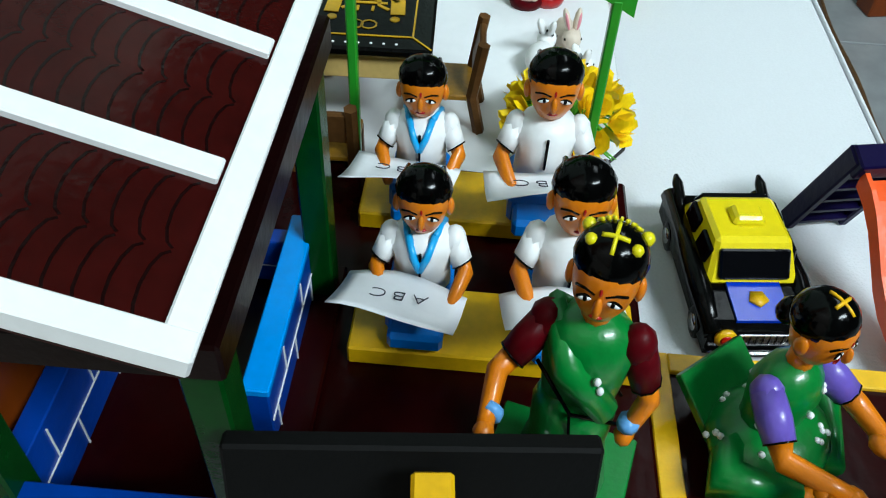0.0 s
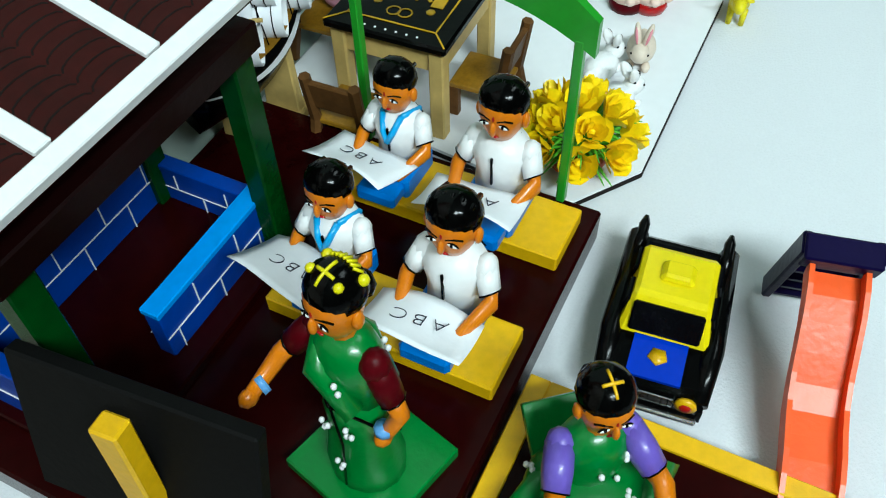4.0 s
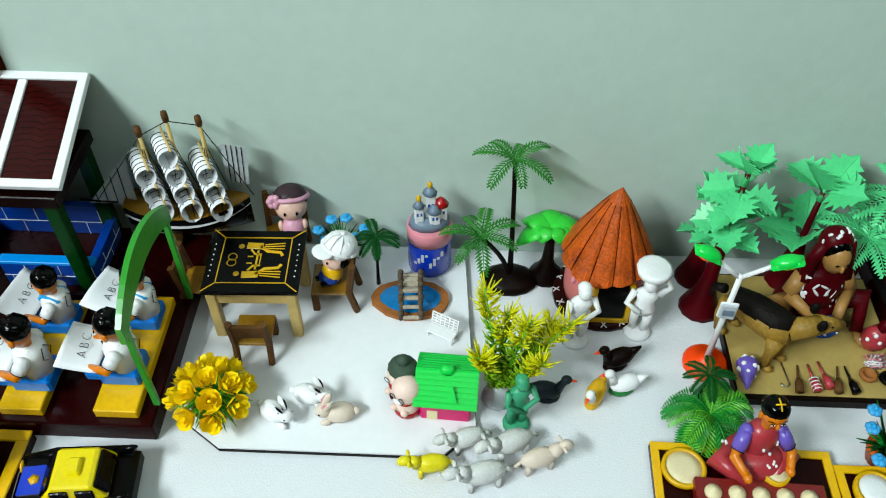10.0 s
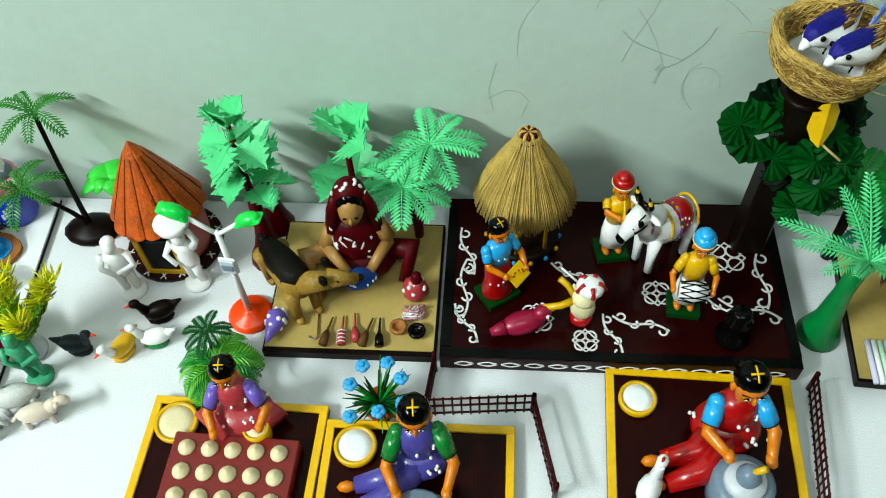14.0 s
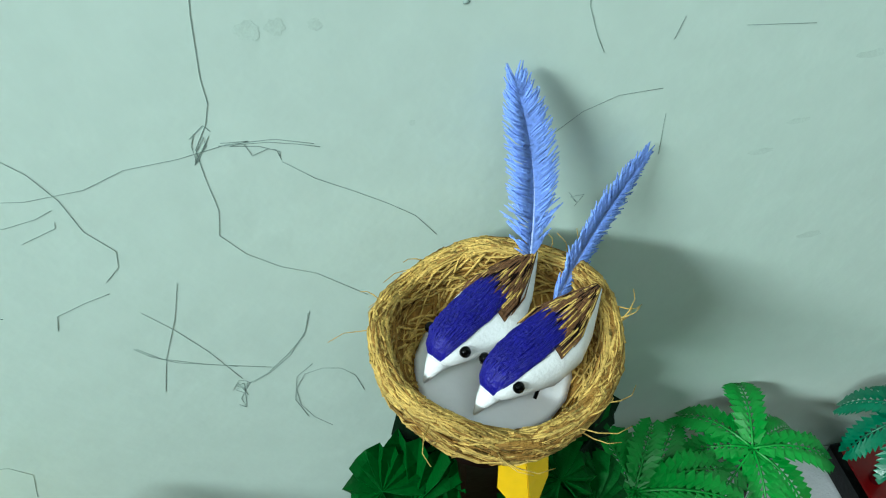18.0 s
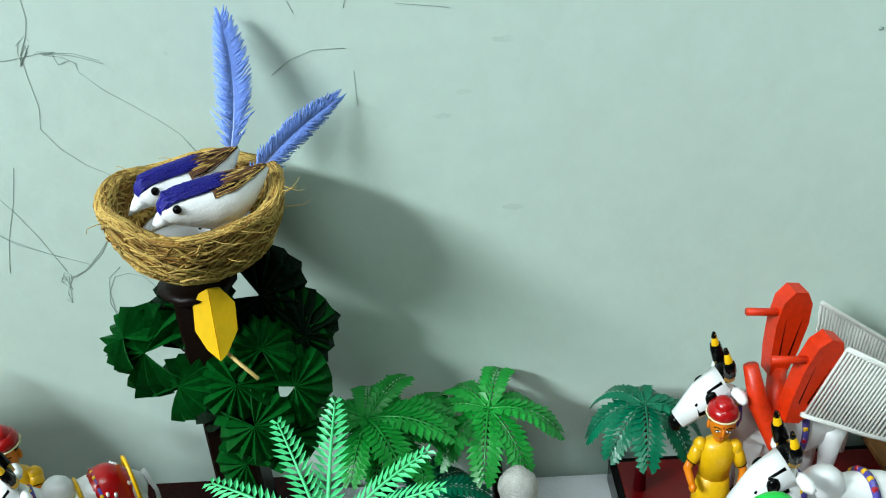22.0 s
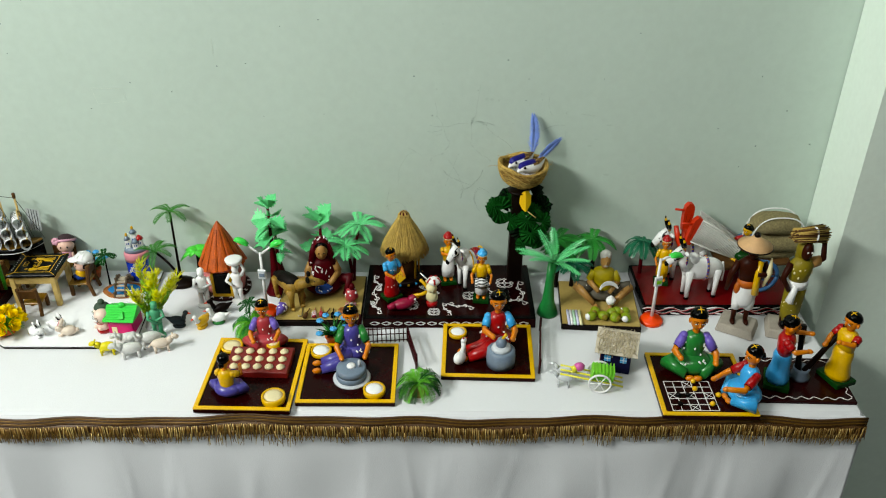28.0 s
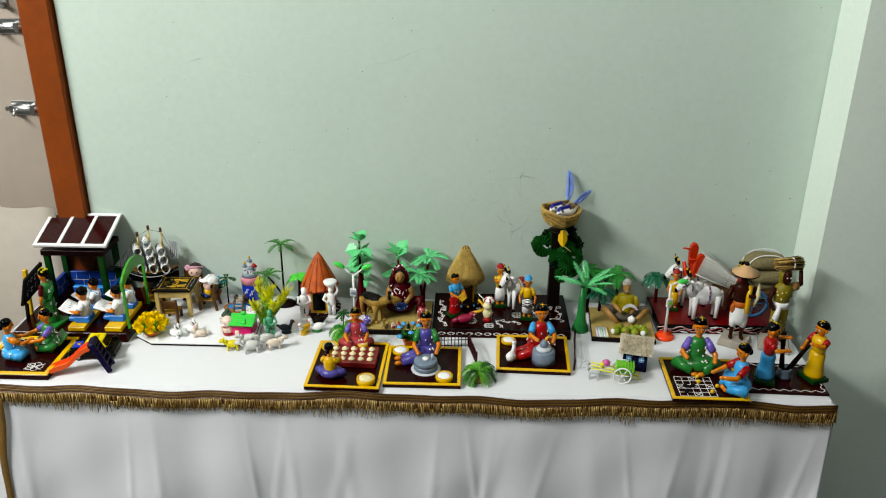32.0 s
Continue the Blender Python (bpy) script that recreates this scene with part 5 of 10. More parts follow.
    for a, c in (((-0.028, 0, Z + 0.116), (0.001, 0, Z + 0.133)), ((0.001, 0, Z + 0.133), (0.031, 0, Z + 0.127)), ((0.031, 0, Z + 0.127), (0.068, 0, Z + 0.034)), ((-0.028, 0, Z + 0.116), (-0.095, 0, Z + 0.028))):
        b.tube(BLACK, [a, c], 0.0005, 4)
    for x in (-0.028, 0.001, 0.031):
        for s in (-1, 1):
            for k in (-0.008, 0.008):
                b.tube(BLACK, [(x, 0, Z + 0.108), (x + k, s * 0.02, Z + 0.024)], 0.0004, 4)
    b.obj("rigging", e, "thin black threads", kind="stuff")
    for pts in (((-0.05, 0, Z + 0.09), (-0.10, 0, Z + 0.03), (-0.052, 0, Z + 0.026)), ((0.046, 0, Z + 0.104), (0.070, 0, Z + 0.098), (0.066, 0, Z + 0.050), (0.044, 0, Z + 0.056))):
        b = Build()
        n_ = len(pts)
        v = list(pts) + [(x, y + 0.0005, z) for x, y, z in pts]
        b.add(SAILGREY, v, [list(range(n_)), list(range(n_, 2 * n_))[::-1]] + [[i, (i + 1) % n_, n_ + (i + 1) % n_, n_ + i] for i in range(n_)], None, False)
        sail = b.obj("end_sail", e, "grey paper sail with black lines")
        (xa, _, za), (xb, _, zb), (xc, _, zc) = pts[0], pts[1], pts[2]
        b = Build()
        for j in range(1, 5):
            q = j / 5
            if n_ == 3:
                p0, p1 = (xa + (xb - xa) * q, za + (zb - za) * q), (xc + (xb - xc) * q, zc + (zb - zc) * q)
            else:
                xd, zd = pts[3][0], pts[3][2]
                p0, p1 = (xa + (xb - xa) * q, za + (zb - za) * q), (xd + (xc - xd) * q, zd + (zc - zd) * q)
            b.tube(BLACK, [(p0[0], -0.0003, p0[1]), (p1[0], -0.0003, p1[1])], 0.0005, 4)
        b.obj("sail_line", sail, "black ruled lines", kind="stuff")
    b = Build()
    b.tube(BLACK, [(-0.072, 0, Z + 0.03), (-0.108, 0, Z + 0.035)], 0.0012, 6)
    b.obj("bowsprit", e)


SAILGREY = mat("grey_sail", (0.42, 0.45, 0.46), 0.7, vary=0.25, size=90)
ship()


def dining_set():
    tx, ty, tw, td, tz, rot = 0.345, -0.0985, 0.093, 0.082, 0.831, 2
    e = thing("toy_dining_table", pose(tx, ty, FZ, 0, 0, rot), "small wooden table with black top and gold inlaid picture", "toy table")
    H = tz - FZ
    b = Build()
    b.box(BLACK, (tw, td, 0.006), (0, 0, H - 0.003), c=0.0015)
    top = b.obj("tabletop", e, "black tabletop with gold lines")
    b = Build()
    z = H + 0.0002
    w, d = tw * 0.36, td * 0.36
    for p, q in (((-w, -d), (w, -d)), ((w, -d), (w, d)), ((w, d), (-w, d)), ((-w, d), (-w, -d))):
        ribbon(b, GOLDY, [(*p, z), (*q, z)], 0.0011, 0.0004)
    for sx in (-1, 1):
        for sy in (-1, 1):
            ribbon(b, GOLDY, [(sx * w, sy * d, z), (sx * tw * 0.49, sy * td * 0.49, z)], 0.0011, 0.0004)
    for sy in (-1, 1):
        y = sy * d * 0.62
        ribbon(b, GOLDY, [(-w * 0.30, y * 1.05, z), (w * 0.18, y * 1.0, z)], 0.0085, 0.0004)
        b.lathe(GOLDY, [(0.0030, 0), (0.0030, 0.0004), (0.001, 0.0005)], (-w * 0.46, y * 0.98, z - 0.0002), n=10)
        ribbon(b, GOLDY, [(w * 0.10, y * 1.0, z), (w * 0.34, y * 0.62, z), (w * 0.72, y * 0.55, z), (w * 0.80, y * 0.30, z)], 0.0036, 0.0004)
        for k in range(3):
            ribbon(b, GOLDY, [(w * 0.22, y * (1.10 - 0.14 * k), z), (w * 0.82, y * (1.22 - 0.20 * k), z)], 0.0013, 0.0004)
        ribbon(b, GOLDY, [(-w * 0.16, y * 0.75, z), (-w * 0.02, y * 0.42, z), (w * 0.14, y * 0.40, z)], 0.0024, 0.0004)
        ribbon(b, GOLDY, [(-w * 0.22, y * 0.24, z), (-w * 0.06, y * 0.24, z)], 0.0018, 0.0004)
        ribbon(b, GOLDY, arc(-w * 0.66, sy * d * 0.13, z, 0.0044, 0, 360, 10), 0.001, 0.0004)
    ribbon(b, GOLDY, [(w * 0.06, -d * 0.42, z), (w * 0.06, d * 0.42, z)], 0.0022, 0.0004)
    ribbon(b, GOLDY, [(w * 0.16, -d * 0.28, z), (w * 0.16, d * 0.28, z)], 0.0012, 0.0004)
    for sx in (-1, 1):
        for k in range(7):
            b.ball(WHITE, (0.0009, 0.0009, 0.0006), (sx * tw * 0.445, (k - 3) * td * 0.085, z), n=5)
    b.obj("gold_inlay", top, "gold painted figures and rings")
    b = Build()
    for sx, sy, lx, ly in ((0, -1, tw * 0.76, 0.004), (0, 1, tw * 0.76, 0.004), (-1, 0, 0.004, td * 0.76), (1, 0, 0.004, td * 0.76)):
        b.box(PALEWOOD, (lx, ly, 0.017), (sx * tw * 0.42, sy * td * 0.42, H - 0.0145), c=0.0008)
    b.obj("apron", e, "pale wooden apron")
    for sx in (-1, 1):
        for sy in (-1, 1):
            b = Build()
            b.box(PALEWOOD, (0.0100, 0.0100, H - 0.007), (sx * tw * 0.415, sy * td * 0.405, (H - 0.007) / 2), c=0.001)
            b.obj("leg", e, "pale wooden leg")

    def chair(x, y, r, s=1.0, label="small brown wooden chair at the toy table"):
        c = thing("toy_chair", pose(x, y, FZ, 0, 0, r), label, "toy chair", "chairs round the toy table")
        w = 0.036 * s
        b = Build()
        b.box(SHIPDECK, (w, w, 0.004), (0, 0, 0.025 * s), c=0.0008)
        b.obj("seat", c)
        for sx in (-1, 1):
            b = Build()
            b.box(BROWNWOOD, (0.006, 0.007, 0.024 * s), (sx * w * 0.42, -w * 0.42, 0.012 * s), c=0.0008)
            b.obj("leg", c)
            b = Build()
            pts = [(sx * w * 0.46, w * 0.62, 0.0), (sx * w * 0.46, w * 0.46, 0.026 * s), (sx * w * 0.46, w * 0.6, 0.062 * s)]
            b.tube(BROWNWOOD, pts, 0.0038, 6, False)
            b.obj("back_post", c)
        b = Build()
        b.box(BROWNWOOD, (w * 0.86, 0.004, 0.022 * s), (0, w * 0.54, 0.048 * s), (-10, 0, 0), c=0.001)
        b.obj("backrest", c)

    a = radians(rot)
    for dx, dy, r in ((0, -0.60, 180), (0.80, 0.19, -90), (-0.72, 0.2, 90), (0.17, 0.88, 0)):
        px, py = dx * tw * 0.95, dy * td * 0.98
        chair(tx + px * math.cos(a) - py * math.sin(a), ty + px * math.sin(a) + py * math.cos(a), r + rot, 1.2 if dy > 0.5 else 1.0 if dx <= 0 else 1.12)
    # two small figures sit on chairs
    b = Build()
    b.ball(LILAC, (0.012, 0.011, 0.014), (0, 0, 0.012), n=12)
    b.ball(PINKSKIN, (0.0165, 0.015, 0.0155), (0, 0, 0.036), n=14)
    b.ball(SLATE, (0.0180, 0.0165, 0.0150), (0, 0.0055, 0.0425), n=14)
    b.tube(LILAC, [(0.0178 * math.cos(q), 0.004 + 0.0172 * math.sin(q), 0.0445 - 0.002 * math.sin(q)) for q in [6.283 * i / 16 for i in range(17)]], 0.0026, 6)
    for k in range(6):
        b.ball(LILAC, (0.0042, 0.003, 0.0042), (-0.0155 + 0.0038 * math.cos(k), -0.009, 0.0455 + 0.0038 * math.sin(k)), n=6)
    for s in (-1, 1):
        b.ball(HAIR, (0.0015, 0.0012, 0.002), (s * 0.006, -0.0145, 0.033), n=5)
        b.ball(PINKSKIN, (0.003, 0.003, 0.006), (s * 0.012, -0.003, 0.016), n=6)
    y0 = 0.88 * td * 0.98
    b.obj("girl_doll", None, "small pink doll with a dark bob and headband", "doll", at=pose(tx + 0.026 - y0 * math.sin(a), ty + y0 * math.cos(a), FZ + 0.0330, -20, 0, rot + 8) @ Matrix.Scale(1.04, 4))
    b = Build()
    b.ball(GOLDY, (0.013, 0.012, 0.014), (0, 0, 0.014), n=12)
    b.ball(NAVY, (0.013, 0.013, 0.008), (0, -0.003, 0.007), n=12)
    b.ball(PINKSKIN, (0.016, 0.015, 0.015), (0, 0, 0.035), n=14)
    b.ball(PLASTER, (0.0200, 0.0200, 0.0145), (0, 0.005, 0.0495), (14, 0, 0), n=16)
    b.tube(PLASTER, [(0.0195 * math.cos(q), 0.005 + 0.0195 * math.sin(q), 0.0470 - 0.0045 * math.sin(q)) for q in [6.283 * i / 18 for i in range(19)]], 0.0024, 6)
    b.ball(PLASTER, (0.0135, 0.0120, 0.0022), (0, -0.0175, 0.0490), (10, 0, 0), n=12)
    for k in range(10):
        q = 2 * math.pi * k / 10
        b.tube(PLASTER, [(0.0195 * math.cos(q), 0.005 + 0.0195 * math.sin(q), 0.0495 - 0.0045 * math.sin(q)), (0.0125 * math.cos(q), 0.007 + 0.0125 * math.sin(q), 0.0612 - 0.003 * math.sin(q)), (0, 0.008, 0.0640)], 0.0008, 5)
    b.ball(PLASTER, 0.0028, (0, 0.008, 0.0645), n=8)
    for s in (-1, 1):
        b.ball(HAIR, (0.0014, 0.001, 0.002), (s * 0.006, -0.0145, 0.035), n=5)
        b.ball(HAIR, (0.004, 0.006, 0.007), (s * 0.015, 0.002, 0.036), n=6)
        b.tube(HAIR, [(s * 0.005, -0.004, 0.006), (s * 0.006, -0.017, 0.004)], 0.0035, 6)
    x0 = 0.80 * tw * 0.93
    b.obj("boy_doll", None, "small doll with a big white cap and orange coat", "doll", at=pose(tx + x0 * math.cos(a), ty + 0.0125 + x0 * math.sin(a), FZ + 0.0302, -14, 0, rot - 50) @ Matrix.Scale(0.9, 4))


dining_set()


def blue_pot(x, y, h, seed, z=FZ):
    e = thing("blue_flower_pot", pose(x, y, z), "small terracotta pot with blue flowers and thin leaves", "potted plant")
    b = Build()
    b.lathe(TERRA, [(0.011, 0), (0.015, 0.016), (0.0165, 0.018), (0.016, 0.022), (0.012, 0.0225)], n=14)
    b.obj("pot", e)
    rng = random.Random(seed)
    b = Build()
    for k in range(60):
        a, u = rng.uniform(0, 6.28), rng.uniform(0.5, 1.6)
        l = h * rng.uniform(0.55, 1.0)
        d = Vector((math.cos(a), math.sin(a), u)).normalized()
        b.tube(DEEPGREEN if k % 3 else MIDGREEN, [(0, 0, 0.02), Vector((0, 0, 0.02)) + d * l * 0.6, Vector((0, 0, 0.02)) + d * l - Vector((0, 0, 0.1 * l))], [0.0014, 0.0012, 0.0004], 4)
    b.obj("leaves", e, kind="stuff")
    for k in range(7):
        a, u = 2 * math.pi * k / 7 + 0.4, rng.uniform(0.6, 1.8)
        d = Vector((math.cos(a), math.sin(a), u)).normalized() * h * 0.85
        b = Build()
        for i in range(5):
            q = 2 * math.pi * i / 5
            b.ball(BLUEFLOWER, (0.0042, 0.0042, 0.0028), (d.x + 0.003 * math.cos(q), d.y + 0.003 * math.sin(q), 0.02 + d.z), n=6)
        b.ball(SKYBLUE, 0.0026, (d.x, d.y, 0.0225 + d.z), n=6)
        b.obj("flower", e, "pale blue flower")


blue_pot(0.418, -0.03, 0.041, 5)


def yellow_pot():
    e = thing("yellow_flower_pot", pose(0.320, -0.222, FZ), "round pot packed with yellow roses", "potted plant")
    b = Build()
    b.lathe(TERRA, [(0.012, 0), (0.018, 0.004), (0.021, 0.012), (0.019, 0.017), (0.016, 0.0172)], n=16)
    b.obj("pot", e, "brown clay bowl")
    rng = random.Random(8)
    b = Build()
    for k in range(110):
        a = rng.uniform(0, 6.28)
        d = Vector((math.cos(a), math.sin(a), rng.uniform(-0.05, 0.6))).normalized() * rng.uniform(0.03, 0.042)
        b.tube(GRASSY, [(0, 0, 0.016), (d.x * 0.6, d.y * 0.6, 0.017 + d.z), (d.x, d.y, 0.014 + d.z)], [0.001, 0.0013, 0.0003], 4)
    b.obj("leaves", e, kind="stuff")
    spots = [(0, 0, 0.044)] + [(0.0165 * math.cos(2 * math.pi * k / 5), 0.0165 * math.sin(2 * math.pi * k / 5), 0.038) for k in range(5)] + [(0.027 * math.cos(2 * math.pi * k / 8 + 0.3), 0.027 * math.sin(2 * math.pi * k / 8 + 0.3), 0.027) for k in range(8)]
    for x, y, z in spots:
        b = Build()
        out = Vector((x, y, z - 0.012)).normalized()
        tilt = out.to_track_quat("Z", "Y").to_matrix().to_4x4()
        b.m = Matrix.Translation((x, y, z)) @ tilt
        for ring, (r, h, n) in enumerate(((0.0105, 0.0105, 4), (0.0072, 0.0135, 4), (0.0040, 0.0145, 3))):
            for i in range(n):
                a0 = 2 * math.pi * i / n + ring + rng.uniform(-0.3, 0.3)
                v = []
                for j in range(4):
                    a1 = a0 + (j - 1.5) * 1.9 / n
                    v += [(r * 0.35 * math.cos(a1), r * 0.35 * math.sin(a1), -0.002), (r * 0.95 * math.cos(a1), r * 0.95 * math.sin(a1), h * 0.55), (r * 1.12 * math.cos(a1), r * 1.12 * math.sin(a1), h * (rng.uniform(0.9, 1.1) if j in (1, 2) else 0.58))]
                f = []
                for j in range(3):
                    f += [[3 * j, 3 * j + 1, 3 * j + 4, 3 * j + 3], [3 * j + 1, 3 * j + 2, 3 * j + 5, 3 * j + 4]]
                b.add(YFLOWER, v, f)
        b.ball(YFLOWER, (0.0022, 0.0022, 0.005), (0, 0, 0.004), n=6)
        b.obj("rose", e, "yellow rose")


yellow_pot()


def rabbit(x, y, r, s, material, ear, label):
    b = Build()
    b.ball(material, (0.013 * s, 0.019 * s, 0.012 * s), (0, 0.006 * s, 0.0115 * s), n=14)
    b.ball(material, (0.0085 * s, 0.010 * s, 0.009 * s), (0, -0.013 * s, 0.019 * s), n=12)
    b.ball(material, (0.005 * s, 0.005 * s, 0.005 * s), (0, 0.025 * s, 0.012 * s), n=8)
    for q in (-1, 1):
        b.ball(material, (0.0032 * s, 0.005 * s, 0.011 * s), (q * 0.0045 * s, -0.007 * s, 0.033 * s), (-28, q * 14, 0), n=9)
        b.ball(ear, (0.0018 * s, 0.004 * s, 0.008 * s), (q * 0.005 * s, -0.009 * s, 0.0335 * s), (-28, q * 14, 0), n=7)
        b.ball(HAIR, 0.0012 * s, (q * 0.007 * s, -0.0175 * s, 0.021 * s), n=5)
        b.ball(material, (0.004 * s, 0.007 * s, 0.004 * s), (q * 0.007 * s, -0.011 * s, 0.004 * s), n=7)
    if ear is BLACK:
        b.tube(BLACK, [(-0.006 * s, -0.008 * s, 0.026 * s), (0, -0.01 * s, 0.0285 * s), (0.006 * s, -0.008 * s, 0.026 * s)], 0.0012 * s, 5)
    b.obj("toy_rabbit", None, label, "toy rabbit", "rabbits", at=pose(x, y, FZ, 0, 0, r))


rabbit(0.381, -0.230, 60, 0.8, PLASTER, BLACK, "white toy rabbit with a black mark, crouching")
rabbit(0.411, -0.209, 75, 0.8, PLASTER, BLACK, "white toy rabbit with black marked ears")
rabbit(0.434, -0.227, -80, 0.8, CREAMW, PINKPL, "cream toy rabbit with pink ears")


def castle_bottle():
    e = thing("blue_bottle", pose(0.513, -0.029, FZ), "blue plastic jar with a pink lid on the white board", "jar")
    r = 0.0235
    b = Build()
    b.lathe(BLUEPL, [(r * 0.9, 0), (r, 0.004), (r, 0.044), (r * 0.95, 0.049)], n=20)
    b.obj("jar", e, "shiny blue jar")
    b = Build()
    b.lathe(PINKPL, [(r * 1.02, 0.047), (r * 1.03, 0.060), (r * 0.98, 0.0635), (r * 0.96, 0.064)], n=20)
    b.obj("lid", e, "pink lid")
    b = Build()
    for k in range(8):
        b.box(PALEGREY, (0.003, 0.001, 0.003 + 0.004 * (k % 3)), (r * 1.0 * math.cos(-2.2 + 0.18 * k), r * 1.0 * math.sin(-2.2 + 0.18 * k), 0.022 + 0.005 * (k % 4)), (0, 0, math.degrees(-2.2 + 0.18 * k) + 90), c=0)
    b.obj("label_print", e, "pale printed marks")
    c = thing("toy_castle", pose(0.513, -0.029, FZ + 0.0643, 0, 0, 12) @ Matrix.Scale(0.96, 4), "small painted castle with grey roofs and gold tops, on the jar", "toy castle")
    b = Build()
    b.lathe(GREY, [(r * 0.9, 0), (r * 0.85, 0.006), (r * 0.7, 0.011)], n=12, flat=(1.1, 0.8))
    b.obj("rock", c, "grey rock base")
    for x, y, w, h, roof in ((-0.012, -0.004, 0.009, 0.022, GOLDY), (0.001, 0.002, 0.011, 0.034, GOLDY), (0.012, -0.002, 0.012, 0.02, RED), (0.004, -0.008, 0.011, 0.016, GREY)):
        b = Build()
        b.box(PLASTER, (w, w, h), (x, y, 0.008 + h / 2), c=0.0008)
        for k in (-1, 1):
            b.box(NAVY, (0.002, 0.0006, 0.004), (x + k * 0.002, y - w / 2 - 0.0002, 0.008 + h * 0.6), c=0)
        tower = b.obj("tower", c, "white tower with dark windows")
        b = Build()
        b.lathe(GREY if roof is not RED else RED, [(w * 0.75, 0), (w * 0.5, 0.004), (w * 0.15, 0.009)], (x, y, 0.008 + h), n=8)
        if roof is GOLDY:
            b.ball(GOLDY, (0.003, 0.003, 0.0045), (x, y, 0.008 + h + 0.011), n=7)
        b.obj("tower_roof", tower)


castle_bottle()


DARKSTONE = mat("dark_stone_paint", (0.12, 0.095, 0.07), 0.7, vary=0.35, size=80, bump=0.5)


def pond():
    e = thing("toy_pond", pose(0.496, -0.083, FZ), "brown clay pond with blue water", "toy pond")
    rng = random.Random(3)
    R = 0.036
    ring = [(R * 1.15 * math.cos(2 * math.pi * i / 20) * rng.uniform(0.94, 1.05), R * 0.72 * math.sin(2 * math.pi * i / 20) * rng.uniform(0.94, 1.05)) for i in range(20)]
    b = Build()
    b.slab(CLAYBR, ring, 0, 0.005)
    b.obj("rim", e)
    b = Build()
    b.slab(WATER, [(x * 0.78, y * 0.74) for x, y in ring], 0.004, 0.0058)
    b.obj("water", e, "glossy blue painted water")
    br = thing("toy_bridge", pose(0.496, -0.083, FZ + 0.0055, 0, 0, 4), "arched grey stone toy bridge over the pond", "toy bridge")
    for k in range(9):
        q = -1 + 2 * k / 8
        z = 0.02 * (1 - q * q)
        b = Build()
        b.box(STONE, (0.017, 0.0062, 0.004), (0, q * 0.028, z + 0.002), (-math.degrees(math.atan(-2 * 0.02 * q / 0.028)), 0, 0), c=0.0008)
        b.obj("plank", br)
    for s in (-1, 1):
        b = Build()
        b.tube(DARKSTONE, [(s * 0.0095, -0.028 + 0.056 * i / 8, 0.020 * (1 - (-1 + i / 4) ** 2) + 0.003) for i in range(9)], 0.0026, 6)
        b.obj("side_wall", br)
        for i in range(6):
            q = -1 + 2 * i / 5
            b = Build()
            b.ball(DARKSTONE, 0.0032, (s * 0.0105, q * 0.028, 0.02 * (1 - q * q) + 0.009), n=7)
            b.lathe(DARKSTONE, [(0.0026, 0), (0.0022, 0.008)], (s * 0.0105, q * 0.028, 0.02 * (1 - q * q)), n=7)
            b.obj("railing_knob", br)


pond()


def white_bench():
    e = thing("white_toy_bench", pose(0.53, -0.128, FZ, 0, 0, -25), "small white plastic garden bench", "toy bench")
    b = Build()
    b.box(WHITE, (0.030, 0.012, 0.0016), (0, 0, 0.008), c=0.0005)
    b.obj("seat", e)
    b = Build()
    for k in range(5):
        b.box(WHITE, (0.030, 0.0014, 0.0014), (0, 0.006 + 0.0008 * k, 0.010 + 0.0032 * k), c=0.0003)
    for k in range(7):
        b.box(WHITE, (0.0014, 0.0014, 0.014), (-0.0144 + 0.0048 * k, 0.0078, 0.0165), (-14, 0, 0), c=0.0003)
    b.obj("backrest", e, "lattice backrest")
    for s in (-1, 1):
        for y in (-0.005, 0.006):
            b = Build()
            b.box(WHITE, (0.0018, 0.0018, 0.008), (s * 0.0135, y, 0.004), c=0.0004)
            b.obj("leg", e)


white_bench()


def grandparent(x, y, r, old_woman, label):
    b = Build()
    b.lathe(CRIMSON if old_woman else RED, [(0.012, 0), (0.0135, 0.004), (0.0125, 0.009)], n=14)
    b.lathe(PALESKIN, [(0.0125, 0.008), (0.0128, 0.015), (0.0105, 0.022), (0.006, 0.025)], n=14)
    b.tube(RED, [(0.0095 * math.cos(q), -0.001 + 0.0105 * math.sin(q), 0.0215) for q in [6.283 * i / 14 for i in range(15)]], 0.0022 if old_woman else 0.0008, 6)
    b.ball(PALESKIN, (0.0145, 0.014, 0.0135), (0, 0, 0.034), n=14)
    b.ball(RED, (0.0045, 0.002, 0.0022), (0, -0.0128, 0.0275), n=7)
    if old_woman:
        b.ball(GREENHAIR, (0.0152, 0.0145, 0.0115), (0, 0.0025, 0.0395), n=14)
        b.ball(GREENHAIR, 0.0062, (0, 0.003, 0.0525), n=10)
    else:
        b.ball(WHITE, (0.012, 0.006, 0.004), (0, 0.011, 0.031), n=8)
        b.ball(WHITE, (0.006, 0.003, 0.002), (0, -0.0135, 0.0295), n=7)
    for s in (-1, 1):
        b.tube(HAIR, [(s * 0.0052 + 0.0032 * math.cos(k), -0.0142, 0.0345 + 0.0032 * math.sin(k)) for k in [6.283 * i / 10 for i in range(11)]], 0.0004, 4)
        b.ball(PALESKIN, (0.004, 0.004, 0.0035), (s * 0.006, -0.012, 0.013), n=7)
    b.obj("grandparent_doll", None, label, "doll", "grandparent dolls", at=pose(x, y, FZ, 0, 0, r))


